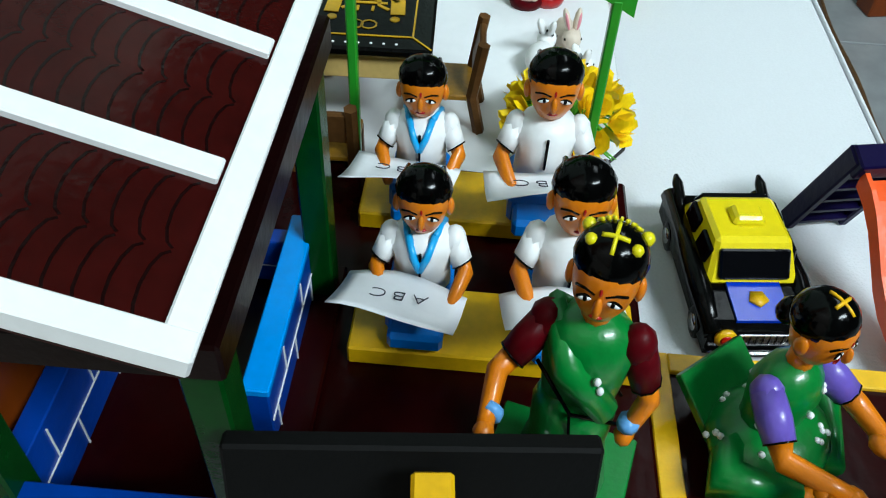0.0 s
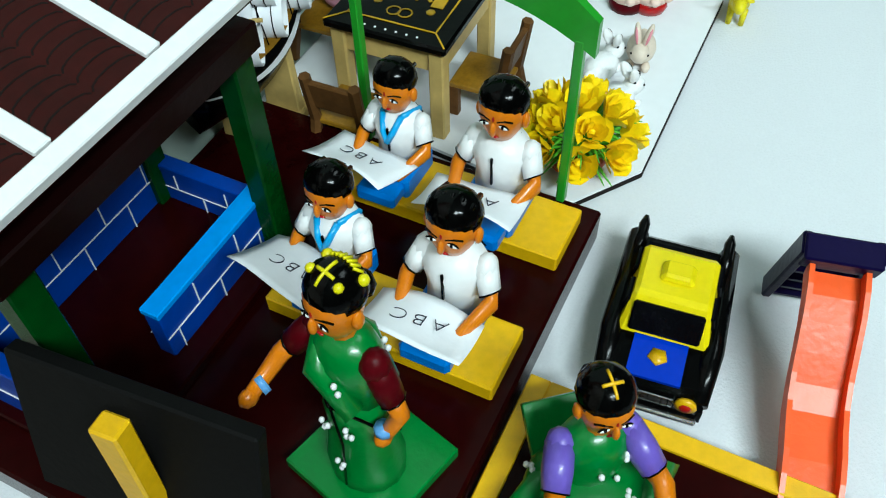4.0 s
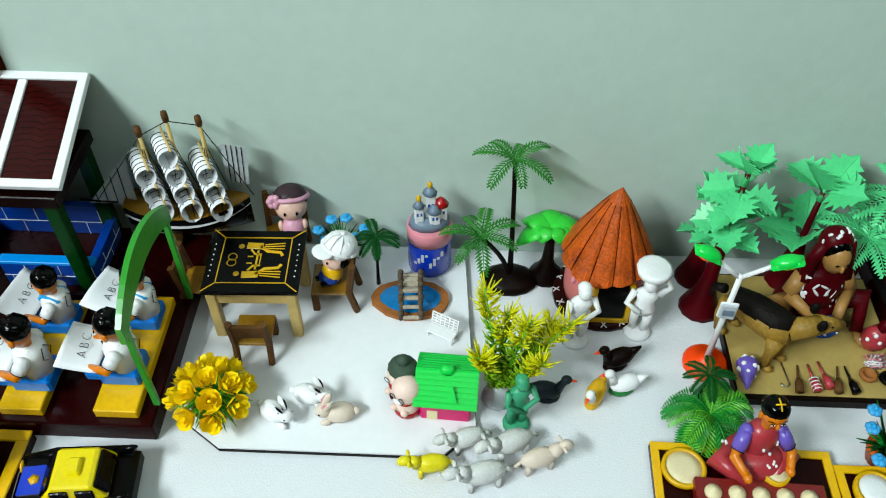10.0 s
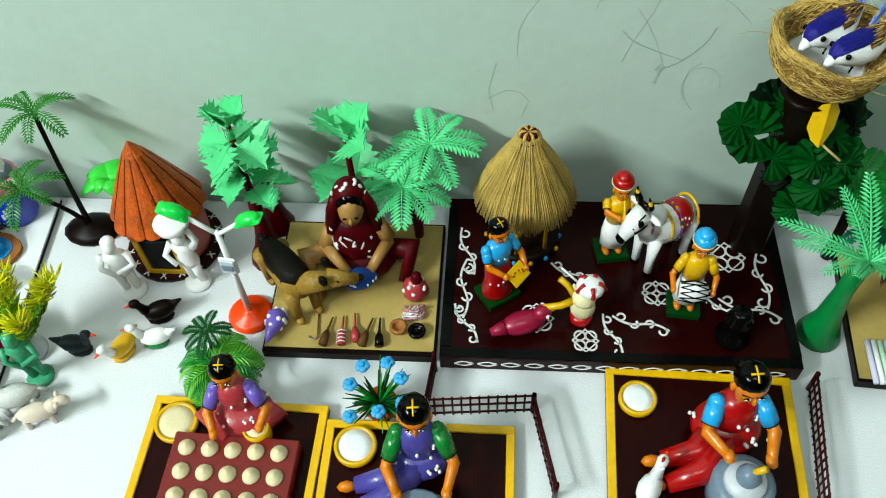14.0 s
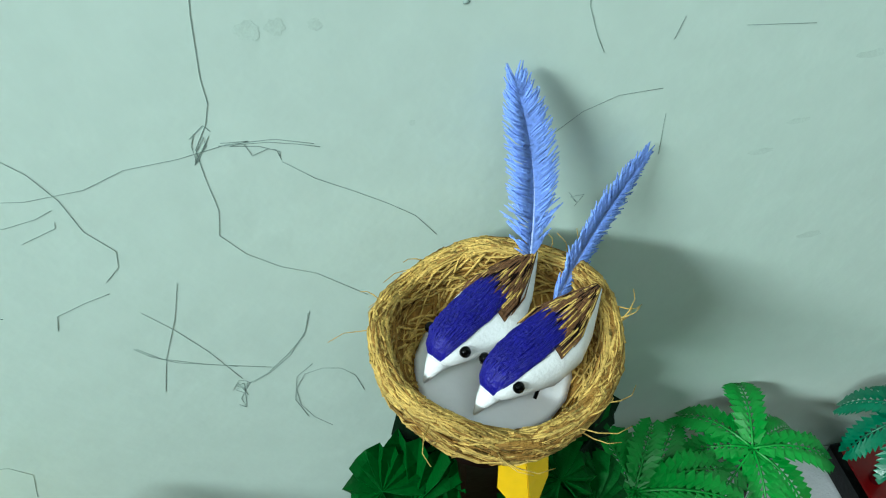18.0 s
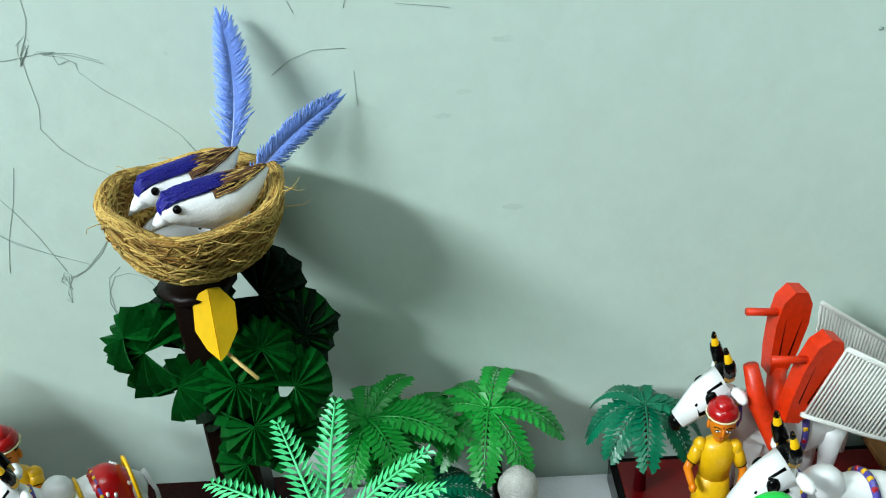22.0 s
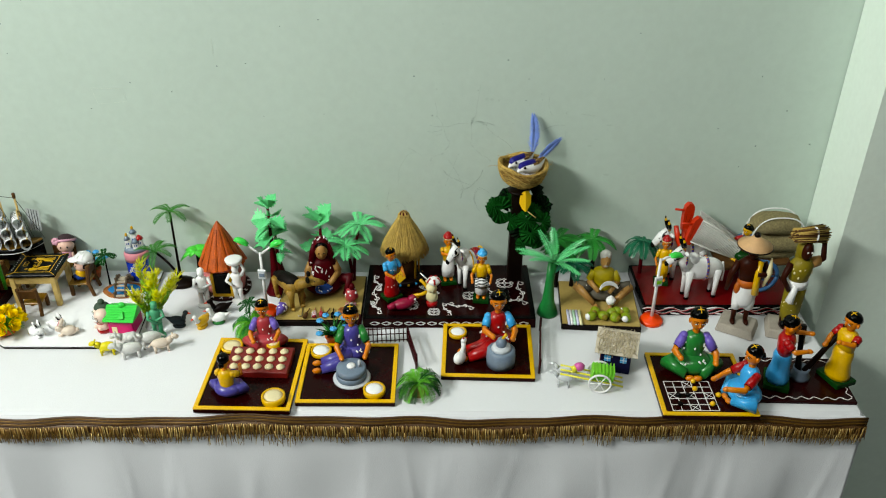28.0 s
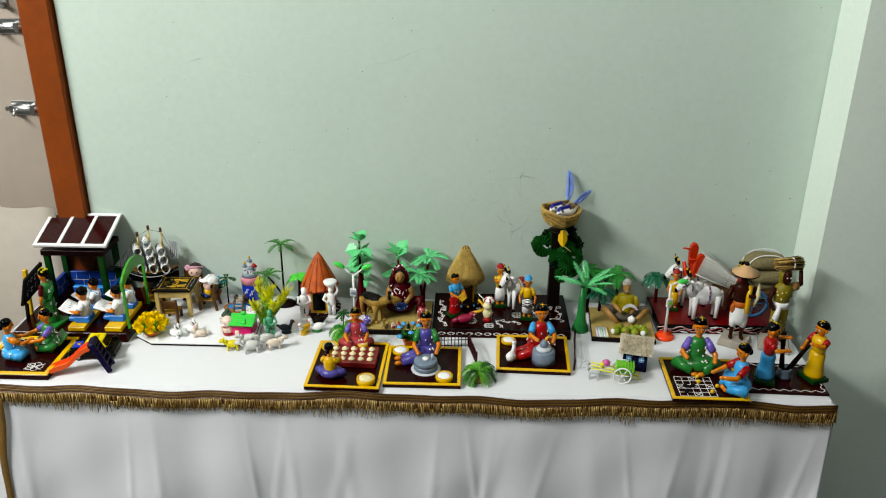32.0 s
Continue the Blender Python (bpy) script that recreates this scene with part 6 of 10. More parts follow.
PALESKIN = mat("pale_doll_skin", (0.78, 0.58, 0.49), 0.4, vary=0.05, size=50)
GREENHAIR = mat("grey_green_hair", (0.07, 0.10, 0.075), 0.5, vary=0.2, size=60)
grandparent(0.495, -0.198, -40, True, "small grandmother doll with grey bun and red dress")
grandparent(0.501, -0.214, -35, False, "small bald grandfather doll with a red base")


def toy_house():
    e = thing("pink_toy_house", pose(0.538, -0.203, FZ, 0, 0, -3), "magenta plastic toy house with bright green roof", "toy house")
    w, d, h = 0.053, 0.054, 0.033
    b = Build()
    b.box(MAGENTA, (w * 0.9, d * 0.85, h), (0, 0, h / 2), c=0.002)
    b.obj("house_wall", e)
    roof = Build()
    roof.slab(BRIGHTGREEN, [(-d * 0.56, 0), (d * 0.56, 0), (0, 0.017)], -w * 0.55, w * 0.55, pose(0, 0, h - 0.001, 90, 0, 90))
    roof = roof.obj("roof", e, "bright green ridged roof")
    for s in (-1, 1):
        for k in range(7):
            q = (k + 0.5) / 7
            b = Build()
            b.box(BRIGHTGREEN, (w * 1.1, 0.004, 0.0014), (0, s * d * 0.56 * (1 - q), h - 0.001 + 0.017 * q + 0.0004), (-s * 29.3, 0, 0), c=0.0004)
            b.obj("roof_rib", roof)
    b = Build()
    b.lathe(BRIGHTGREEN, [(0.006, 0), (0.006, 0.004), (0.004, 0.007)], (0, 0, h + 0.0150), n=10, flat=(1.2, 0.8))
    b.obj("chimney", roof)
    b = Build()
    b.slab(BRIGHTGREEN, [(-0.005, -0.008), (0.005, -0.008), (0, 0.007)], 0, 0.006, pose(0.006, -d * 0.32, h + 0.005, 36, 0, 0))
    b.obj("dormer", roof)
    b = Build()
    b.box(CREAM, (0.01, 0.001, 0.014), (-0.012, -d * 0.43, 0.009), c=0.0004)
    b.obj("door", e, "small printed door")


toy_house()


YTIP = mat("lime_yellow_needle", (0.66, 0.64, 0.04), 0.4, vary=0.25, size=60)
YGREEN = mat("spring_green_leaf", (0.22, 0.40, 0.03), 0.4, vary=0.25, size=60)


def water_plant():
    e = thing("yellow_green_plant", pose(0.587, -0.195, T), "plastic water plant with yellow-green needle leaves", "toy plant")
    rng = random.Random(6)
    b = Build()
    b.lathe(ICEPL, [(0.014, 0), (0.016, 0.006), (0.011, 0.018), (0.008, 0.026)], n=12)
    b.obj("base", e, "clear plastic foot")
    for tx, ty, tz in ((-0.018, 0.036, 0.122), (0.060, 0.010, 0.112), (0.022, 0.0, 0.124), (0.036, -0.022, 0.092), (-0.022, -0.012, 0.084), (0.004, 0.028, 0.10), (0.048, 0.032, 0.086)):
        b = Build()
        pts = [(0, 0, 0.012), (tx * 0.45, ty * 0.45, tz * 0.55), (tx, ty, tz)]
        b.tube(GRASSY, pts, [0.0018, 0.0014, 0.0008], 5)
        for i in range(20):
            q = 0.2 + 0.8 * i / 20
            p = Vector(pts[0]).lerp(Vector(pts[1]), q * 2) if q < 0.5 else Vector(pts[1]).lerp(Vector(pts[2]), q * 2 - 1)
            m = YTIP if q > 0.66 else YGREEN
            for j in range(9):
                c = rng.uniform(0, 6.28)
                d = Vector((math.cos(c), math.sin(c), rng.uniform(0.5, 1.3))).normalized() * rng.uniform(0.010, 0.018) * (1.15 if q > 0.66 else 0.8)
                b.tube(m, [p, p + d * 0.6, p + d + Vector((0, 0, 0.002))], [0.0007, 0.0011, 0.0004], 3)
        b.obj("stem", e)


water_plant()


def statue(name, at, H, material, label, basket=False):
    """A small plain moulded statuette."""
    b = Build()
    b.lathe(material, [(0.16 * H, 0), (0.16 * H, 0.03 * H), (0.1 * H, 0.05 * H)], n=12)
    for s in (-1, 1):
        b.tube(material, [(s * 0.06 * H, 0.02 * H, 0.04 * H), (s * 0.07 * H, -0.02 * H * s, 0.25 * H), (s * 0.05 * H, 0, 0.46 * H)], [0.045 * H, 0.05 * H, 0.07 * H], 9)
    b.lathe(material, [(0.11 * H, 0.38 * H), (0.12 * H, 0.46 * H), (0.085 * H, 0.56 * H), (0.12 * H, 0.68 * H), (0.05 * H, 0.76 * H)], n=12, flat=(1.1, 0.8))
    b.ball(material, (0.075 * H, 0.08 * H, 0.095 * H), (0.01 * H, -0.02 * H, 0.84 * H), n=12)
    b.ball(material, (0.08 * H, 0.085 * H, 0.06 * H), (0.01 * H, 0.01 * H, 0.89 * H), n=10)
    up = [((0.13, 0, 0.7), (0.22, -0.02, 0.86), (0.14, 0, 1.0)), ((-0.13, 0, 0.7), (-0.2, -0.08, 0.56), (-0.05, -0.14, 0.5))] if basket else [((0.13, 0, 0.7), (0.18, -0.08, 0.56), (0.0, -0.14, 0.52)), ((-0.13, 0, 0.7), (-0.17, -0.06, 0.54), (0.02, -0.14, 0.44))]
    for pts in up:
        b.tube(material, [tuple(c * H for c in p) for p in pts], [0.045 * H, 0.035 * H, 0.028 * H], 8)
    if basket:
        b.lathe(material, [(0.08 * H, 0.94 * H), (0.17 * H, 1.02 * H), (0.19 * H, 1.1 * H), (0.16 * H, 1.11 * H)], n=14)
    b.obj(name, None, label, "statuette", at=at)


SEAGREEN = mat("sea_green_plastic", (0.075, 0.30, 0.17), 0.4, vary=0.15, size=60)
statue("green_statuette", pose(0.604, -0.222, T, 0, 0, 20), 0.082, SEAGREEN, "small sea-green moulded statuette")
statue("white_statuette", pose(0.666, -0.120, T, 0, 0, 15), 0.09, PLASTER, "white plaster statuette standing beside the hut")
statue("white_statuette", pose(0.731, -0.107, T, 0, 0, -10), 0.09, PLASTER, "white plaster statuette with a basket on its head", True)


def sheep(x, y, r, s, material, label):
    b = Build()
    b.ball(material, (0.018 * s, 0.009 * s, 0.0095 * s), (0, 0, 0.017 * s), n=12, bump=0.07, seed=int(x * 1000))
    b.tube(material, [(-0.014 * s, 0, 0.020 * s), (-0.021 * s, 0, 0.026 * s)], [0.007 * s, 0.005 * s], 8)
    b.ball(material, (0.0075 * s, 0.005 * s, 0.005 * s), (-0.026 * s, 0, 0.026 * s), (0, -20, 0), n=9)
    for q in (-1, 1):
        b.ball(material, (0.002 * s, 0.004 * s, 0.0015 * s), (-0.022 * s, q * 0.006 * s, 0.029 * s), n=6)
        for p in (-0.011, 0.011):
            b.tube(material, [(p * s, q * 0.005 * s, 0.014 * s), (p * s, q * 0.005 * s, 0)], [0.003 * s, 0.0022 * s], 6)
    b.tube(material, [(0.017 * s, 0, 0.018 * s), (0.023 * s, 0, 0.012 * s)], 0.0018 * s, 5)
    b.obj("toy_sheep", None, label, "toy sheep", "sheep", at=pose(x, y, T, 0, 0, r))


sheep(0.527, -0.275, 8, 0.95, YLAMB, "small yellow plastic lamb on the cloth")
sheep(0.558, -0.248, 20, 1.0, WOOL, "off-white plastic sheep standing on the cloth")
sheep(0.598, -0.252, 25, 1.15, WOOL, "off-white plastic sheep standing on the cloth")
sheep(0.573, -0.284, 15, 1.15, WOOL, "off-white plastic sheep standing on the cloth")
sheep(0.622, -0.266, 200, 1.0, CREAMW, "pinkish cream plastic sheep")


def duck(x, y, r, s, body, neck, base, label):
    b = Build()
    b.lathe(base, [(0.009 * s, 0), (0.010 * s, 0.003 * s), (0.007 * s, 0.007 * s)], n=10, flat=(1.3, 0.8))
    b.ball(body, (0.016 * s, 0.009 * s, 0.009 * s), (0.002 * s, 0, 0.014 * s), (0, -10, 0), n=12)
    b.tube(body, [(0.014 * s, 0, 0.017 * s), (0.024 * s, 0, 0.022 * s)], [0.005 * s, 0.001 * s], 7)
    b.tube(neck, [(-0.010 * s, 0, 0.018 * s), (-0.013 * s, 0, 0.026 * s), (-0.015 * s, 0, 0.031 * s)], [0.005 * s, 0.0036 * s, 0.004 * s], 8)
    b.ball(neck, (0.0055 * s, 0.0045 * s, 0.0045 * s), (-0.016 * s, 0, 0.032 * s), n=9)
    b.tube(ORANGE, [(-0.020 * s, 0, 0.031 * s), (-0.026 * s, 0, 0.030 * s)], [0.002 * s, 0.0006 * s], 6)
    b.obj("toy_duck", None, label, "toy duck", "ducks", at=pose(x, y, T, 0, 0, r))


duck(0.634, -0.192, 180, 1.0, DARKDUCK, DARKDUCK, DARKDUCK, "dark plastic duck on the white cloth")
duck(0.679, -0.194, 60, 1.0, GOLDY, PLASTER, GOLDY, "orange and white plastic duck")
duck(0.704, -0.152, 20, 1.05, DARKWOOD, DARKWOOD, DARKWOOD, "dark brown plastic duck with raised tail")
duck(0.707, -0.181, 10, 1.0, PLASTER, PLASTER, LEAFGREEN, "white plastic duck on a green foot")

# Toy palms and the clay hut against the wall
palm("double_palm", pose(0.600, -0.045, T), ((-0.004, 0.018, 0.158, 1.0), (-0.034, -0.022, 0.090, 1.05)), MIDPALM, "twin toy palm with dark trunks on a brown foot", base=DARKWOOD, leaves=7, length=0.042, droop=1.7, width=0.25, r=0.0026, seed=2, wide=0.8, leaflets=11, lift=0.6)
palm("small_dark_palm", pose(0.46, -0.062, FZ), ((0.0, 0.004, 0.07, 1.0),), DEEPGREEN, "small dark toy palm behind the chair", leaves=8, length=0.026, droop=1.3, r=0.0016, seed=4)
palm("bench_palm", pose(0.772, -0.20, T), ((0.004, 0.0, 0.06, 1.0),), DEEPGREEN, "small dark toy palm beside the street lamp", leaves=8, length=0.024, droop=1.3, r=0.0016, seed=6)


def lime_tree():
    e = thing("lime_toy_tree", pose(0.640, -0.034, T), "toy tree with smooth bright green leaves and dark flared trunk", "toy tree")
    b = Build()
    b.lathe(DARKWOOD, [(0.019, 0), (0.018, 0.004), (0.011, 0.012), (0.0065, 0.026), (0.005, 0.05), (0.0045, 0.072)], n=14)
    b.obj("trunk", e, "dark brown flared trunk")
    for deg, L, w, drop in ((-8, 0.036, 0.013, 1.25), (38, 0.037, 0.014, 0.8), (88, 0.036, 0.014, 0.7), (140, 0.037, 0.014, 0.8), (188, 0.036, 0.013, 1.2), (232, 0.020, 0.009, 1.0), (300, 0.020, 0.009, 1.0)):
        v, f = [], []
        for i in range(9):
            q = i / 8
            half = w * math.sin(math.pi * (0.06 + 0.90 * q)) ** 0.7
            for j in range(5):
                u = -1 + j / 2
                v.append((L * q, u * half, 0.072 + 0.010 * math.sin(2.2 * q) - drop * L * 0.62 * q * q - 0.28 * half * u * u))
        f = [[i * 5 + j, i * 5 + j + 5, i * 5 + j + 6, i * 5 + j + 1] for i in range(8) for j in range(4)]
        b = Build()
        b.add(BRIGHTLEAF, v, f, pose(0, 0, 0, 0, 0, deg))
        o = b.obj("leaf", e)
        o.modifiers.new("thickness", "SOLIDIFY").thickness = 0.0009


BRIGHTLEAF = mat("bright_green_plastic_leaf", (0.07, 0.50, 0.07), 0.4, vary=0.12, size=40)
lime_tree()


def clay_hut():
    e = thing("clay_hut", pose(0.696, -0.060, T), "round clay toy hut with a terracotta cone roof", "toy hut")
    R, H = 0.0400, 0.157
    b = Build()
    b.lathe(HUTBASE, [(R * 1.25, 0), (R * 1.25, 0.006), (R * 1.1, 0.008)], n=22)
    b.obj("base", e, "dark painted base with white marks")
    b = Build()
    for k in range(16):
        a = 2 * math.pi * k / 16
        for dq in (-0.06, 0.06):
            p = R * 1.17
            ribbon(b, CHALK, [((p - 0.004) * math.cos(a + dq), (p - 0.004) * math.sin(a + dq), 0.0075), ((p + 0.003) * math.cos(a - dq), (p + 0.003) * math.sin(a - dq), 0.0066)], 0.0012, 0.0008)
    b.obj("white_marks", e, "white painted strokes")
    b = Build()
    b.lathe(ROSEWALL, [(R * 0.95, 0.007), (R, 0.02), (R * 0.98, H * 0.50)], n=22)
    b.obj("wall", e, "pink clay wall")
    b = Build()
    b.box(BLACK, (R * 0.8, 0.012, H * 0.30), (0.004, -R * 0.92, 0.010 + H * 0.17), c=0.002)
    door = b.obj("doorway", e, "dark doorway")
    b = Build()
    for x in (-1, 1):
        b.box(GOLDY, (0.0055, 0.014, H * 0.34), (0.004 + x * R * 0.46, -R * 0.92, 0.008 + H * 0.17), c=0.0008)
    b.box(GOLDY, (R * 0.92, 0.014, 0.0065), (0.004, -R * 0.92, 0.0105), c=0.0008)
    b.obj("door_frame", door, "yellow painted door frame")
    for s in (-1, 1):
        b = Build()
        b.ball(PINKPL, (0.003, 0.003, 0.0055), (s * R * 0.84, -R * 0.52, H * 0.30), n=8)
        b.obj("painted_spot", e)
    n, m = 60, 6
    v, f = [], []
    rng = random.Random(5)
    for i in range(m + 1):
        q = i / m
        r = R * 1.16 * (1 - q) ** 0.88 + 0.0008
        for j in range(n):
            a = 2 * math.pi * j / n
            w = r * (1 + (-0.055 if j % 5 == 0 else 0.010 if j % 5 in (2, 3) else 0.0) * (1 - q * 0.5) + rng.uniform(-0.008, 0.008))
            v.append((w * math.cos(a), w * math.sin(a), H * (0.425 + 0.575 * q) - 0.004 * math.sin(2 * a) * (1 - q)))
    for i in range(m):
        for j in range(n):
            k = (j + 1) % n
            f.append([i * n + j, i * n + k, (i + 1) * n + k, (i + 1) * n + j])
    f += [list(range(n))[::-1], [m * n + j for j in range(n)]]
    b = Build()
    b.add(TERRA, v, f, None, False)
    roof = b.obj("roof", e, "ribbed terracotta cone roof")
    # Thin dark lines run down the roof's grooves
    b = Build()
    for j in range(0, n, 5):
        b.tube(TERRADARK, [Vector(v[i * n + j]) * 1.004 for i in range(m)], [0.0004, 0.0006 + 0.0004 * (j % 3), 0.0006, 0.0005, 0.0004, 0.0003], 4)
    b.obj("groove", roof, "dark grooves down the roof", kind="stuff")


TERRADARK = mat("dark_terracotta", (0.10, 0.022, 0.006), 0.7, vary=0.4, size=60)
HUTBASE = mat("dark_brown_glaze", (0.035, 0.010, 0.008), 0.35, vary=0.3, size=60)
clay_hut()

# ---- the craft seller, the leafy trees and the street lamp ----
def street_lamp(x, y, r, h, arms, label):
    e = thing("toy_street_lamp", pose(x, y, T, 0, 0, r), label, "toy lamp")
    b = Build()
    b.lathe(ORANGE, [(0.022, 0), (0.0225, 0.004), (0.019, 0.008), (0.008, 0.009), (0.007, 0.013)], n=20)
    b.obj("base", e, "bright orange round foot")
    b = Build()
    b.tube(WHITE, [(0, 0, 0.01), (0, 0, h)], [0.0034, 0.0026], 8)
    b.obj("pole", e, "white plastic pole")
    b = Build()
    b.box(PALEGREY, (0.015, 0.004, 0.019), (0, -0.004, h * 0.66), c=0.001)
    b.box(WHITE, (0.0165, 0.003, 0.0205), (0, -0.0025, h * 0.66), c=0.001)
    b.box(LIME if arms == 1 else GREY, (0.010, 0.0012, 0.007), (0, -0.0063, h * 0.66), c=0)
    b.obj("sign_box", e, "small white sign with a printed label")
    for s in ((-1, 1) if arms == 2 else (1,)):
        tilt, rise = (-s * 24, 1.0) if arms == 2 else (6, 0.05)
        b = Build()
        b.tube(WHITE, [(0, 0, h - 0.004), (s * 0.012, 0, h + 0.006 * rise), (s * 0.026, 0, h + 0.018 * rise)], 0.0022, 7)
        arm = b.obj("arm", e)
        b = Build()
        b.box(BRIGHTGREEN, (0.028, 0.014, 0.006), (s * 0.033, 0, h + 0.0225 * rise), (0, tilt, 0), c=0.0024, taper=0.8)
        b.ball(BRIGHTGREEN, (0.013, 0.0075, 0.006), (s * 0.033, 0, h + 0.023 * rise), (0, tilt, 0), n=12)
        b.obj("lamp_head", arm, "green lamp hood")
        b = Build()
        b.ball(ORANGE if s < 0 and arms == 2 else LIME, (0.009, 0.006, 0.003), (s * 0.0355, 0, h + 0.0225 * rise - 0.003), (0, tilt, 0), n=10)
        b.obj("lens", arm, "coloured lens under the hood")


street_lamp(0.794, -0.146, -6, 0.137, 2, "white toy street lamp with two green hoods")
street_lamp(1.540, -0.174, 20, 0.142, 1, "white toy street lamp with one green hood")


def maple(x, y, h, seed, label, tiers, s=1.0):
    """A toy tree: a flared red trunk with whorls of jagged flat leaves."""
    e = thing("leafy_toy_tree", pose(x, y, T, 0, 0, seed * 31), label, "toy tree", "leafy toy trees")
    b = Build()
    b.lathe(CRIMSON, [(0.024 * s, 0), (0.0225 * s, 0.005), (0.016 * s, 0.018), (0.0115 * s, 0.034), (0.0085 * s, 0.052), (0.0065 * s, h * 0.46), (0.0035, h * 0.55), (0.0026, h * 0.98)], n=12)
    b.obj("trunk", e, "dark red plastic trunk")
    b = Build()
    b.tube(MINT, [(0, 0, h * 0.9), (0, 0, h * 1.02)], [0.0036, 0.0018], 7)
    b.obj("upper_stem", e, "mint green stem")
    rng = random.Random(seed)
    for t in range(tiers):
        z = h * (0.56 + 0.42 * t / max(1, tiers - 1))
        R = (0.043 - 0.005 * t / max(1, tiers - 1)) * s * rng.uniform(0.85, 1.1)
        for k in range(4):
            a = 2 * math.pi * (k + 0.5 * (t % 2)) / 4 + rng.uniform(-0.35, 0.35)
            out = [(0.12, 0.06), (0.16, 0.34), (0.28, 0.22), (0.30, 0.54), (0.44, 0.34), (0.52, 0.60), (0.58, 0.36), (0.70, 0.46), (0.70, 0.24), (0.80, 0.30), (0.84, 0.13), (1.0, 0.0)]
            ring = [(0.08 * R, 0)] + [(q * R, w * R * rng.uniform(0.9, 1.1)) for q, w in out]
            ring += [(x_, -w_) for x_, w_ in ring[-2:0:-1]]
            b = Build()
            m = pose(0, 0, z, 0, 0, math.degrees(a)) @ pose(0.002, 0, 0, rng.uniform(-30, 30), rng.uniform(-38, 26) - 26 * (t == tiers - 1), 0)
            # Each half of the leaf is folded up from the midrib
            half = [p for p in ring if p[1] >= 0]
            b.slab(MINT, half, -0.0004, 0.0004, m @ pose(0, 0, 0, rng.uniform(12, 34), 0, 0))
            b.slab(MINT, [(p[0], -p[1]) for p in half][::-1], -0.0004, 0.0004, m @ pose(0, 0, 0, -rng.uniform(12, 34), 0, 0))
            b.tube(MINT, [m @ Vector((0, 0, 0)), m @ Vector((R * 0.9, 0, 0.0006))], [0.0013, 0.0004], 4)
            b.obj("leaf", e)


maple(0.801, -0.072, 0.196, 1, "toy tree with jagged mint green leaves and red trunk", 5, 0.92)
maple(0.800, -0.030, 0.12, 3, "toy tree with jagged mint green leaves", 2, 0.8)
maple(0.893, -0.040, 0.145, 5, "toy tree with broad mint green leaves by the wall", 2, 1.1)
palm("mint_palm_pair", pose(0.955, -0.050, T), ((0.016, 0.010, 0.138, 1.0), (-0.010, -0.010, 0.100, 0.9)), MINT, "pair of toy palms with mint green leaves", trunk=CRIMSON, leaves=9, length=0.050, droop=1.15, width=0.32, r=0.0034, seed=8, wide=0.9)


def bush(x, y, R, seed, label, n=34, material=None):
    e = thing("toy_bush", pose(x, y, T), label, "toy bush")
    b = Build()
    b.lathe(CLAYBR, [(0.012, 0), (0.014, 0.006), (0.008, 0.012), (0.004, 0.023)], n=10)
    b.obj("foot", e)
    rng = random.Random(seed)
    for k in range(n):
        a = rng.uniform(0, 6.28)
        b = Build()
        frond(b, GRASSY if k % 3 else (material or MIDGREEN), (0, 0, 0.022), (math.cos(a), math.sin(a), rng.uniform(0.4, 2.4)), R * rng.uniform(0.85, 1.15), 3.4, 15, 0.27, k, 0.6)
        b.obj("leaf", e)


bush(0.781, -0.219, 0.050, 11, "feathery green toy bush beside the sweet sellers", 44)
bush(1.094, -0.385, 0.048, 12, "feathery dark green toy bush at the table's edge", material=DEEPGREEN)
blue_pot(0.935, -0.245, 0.046, 9, T)


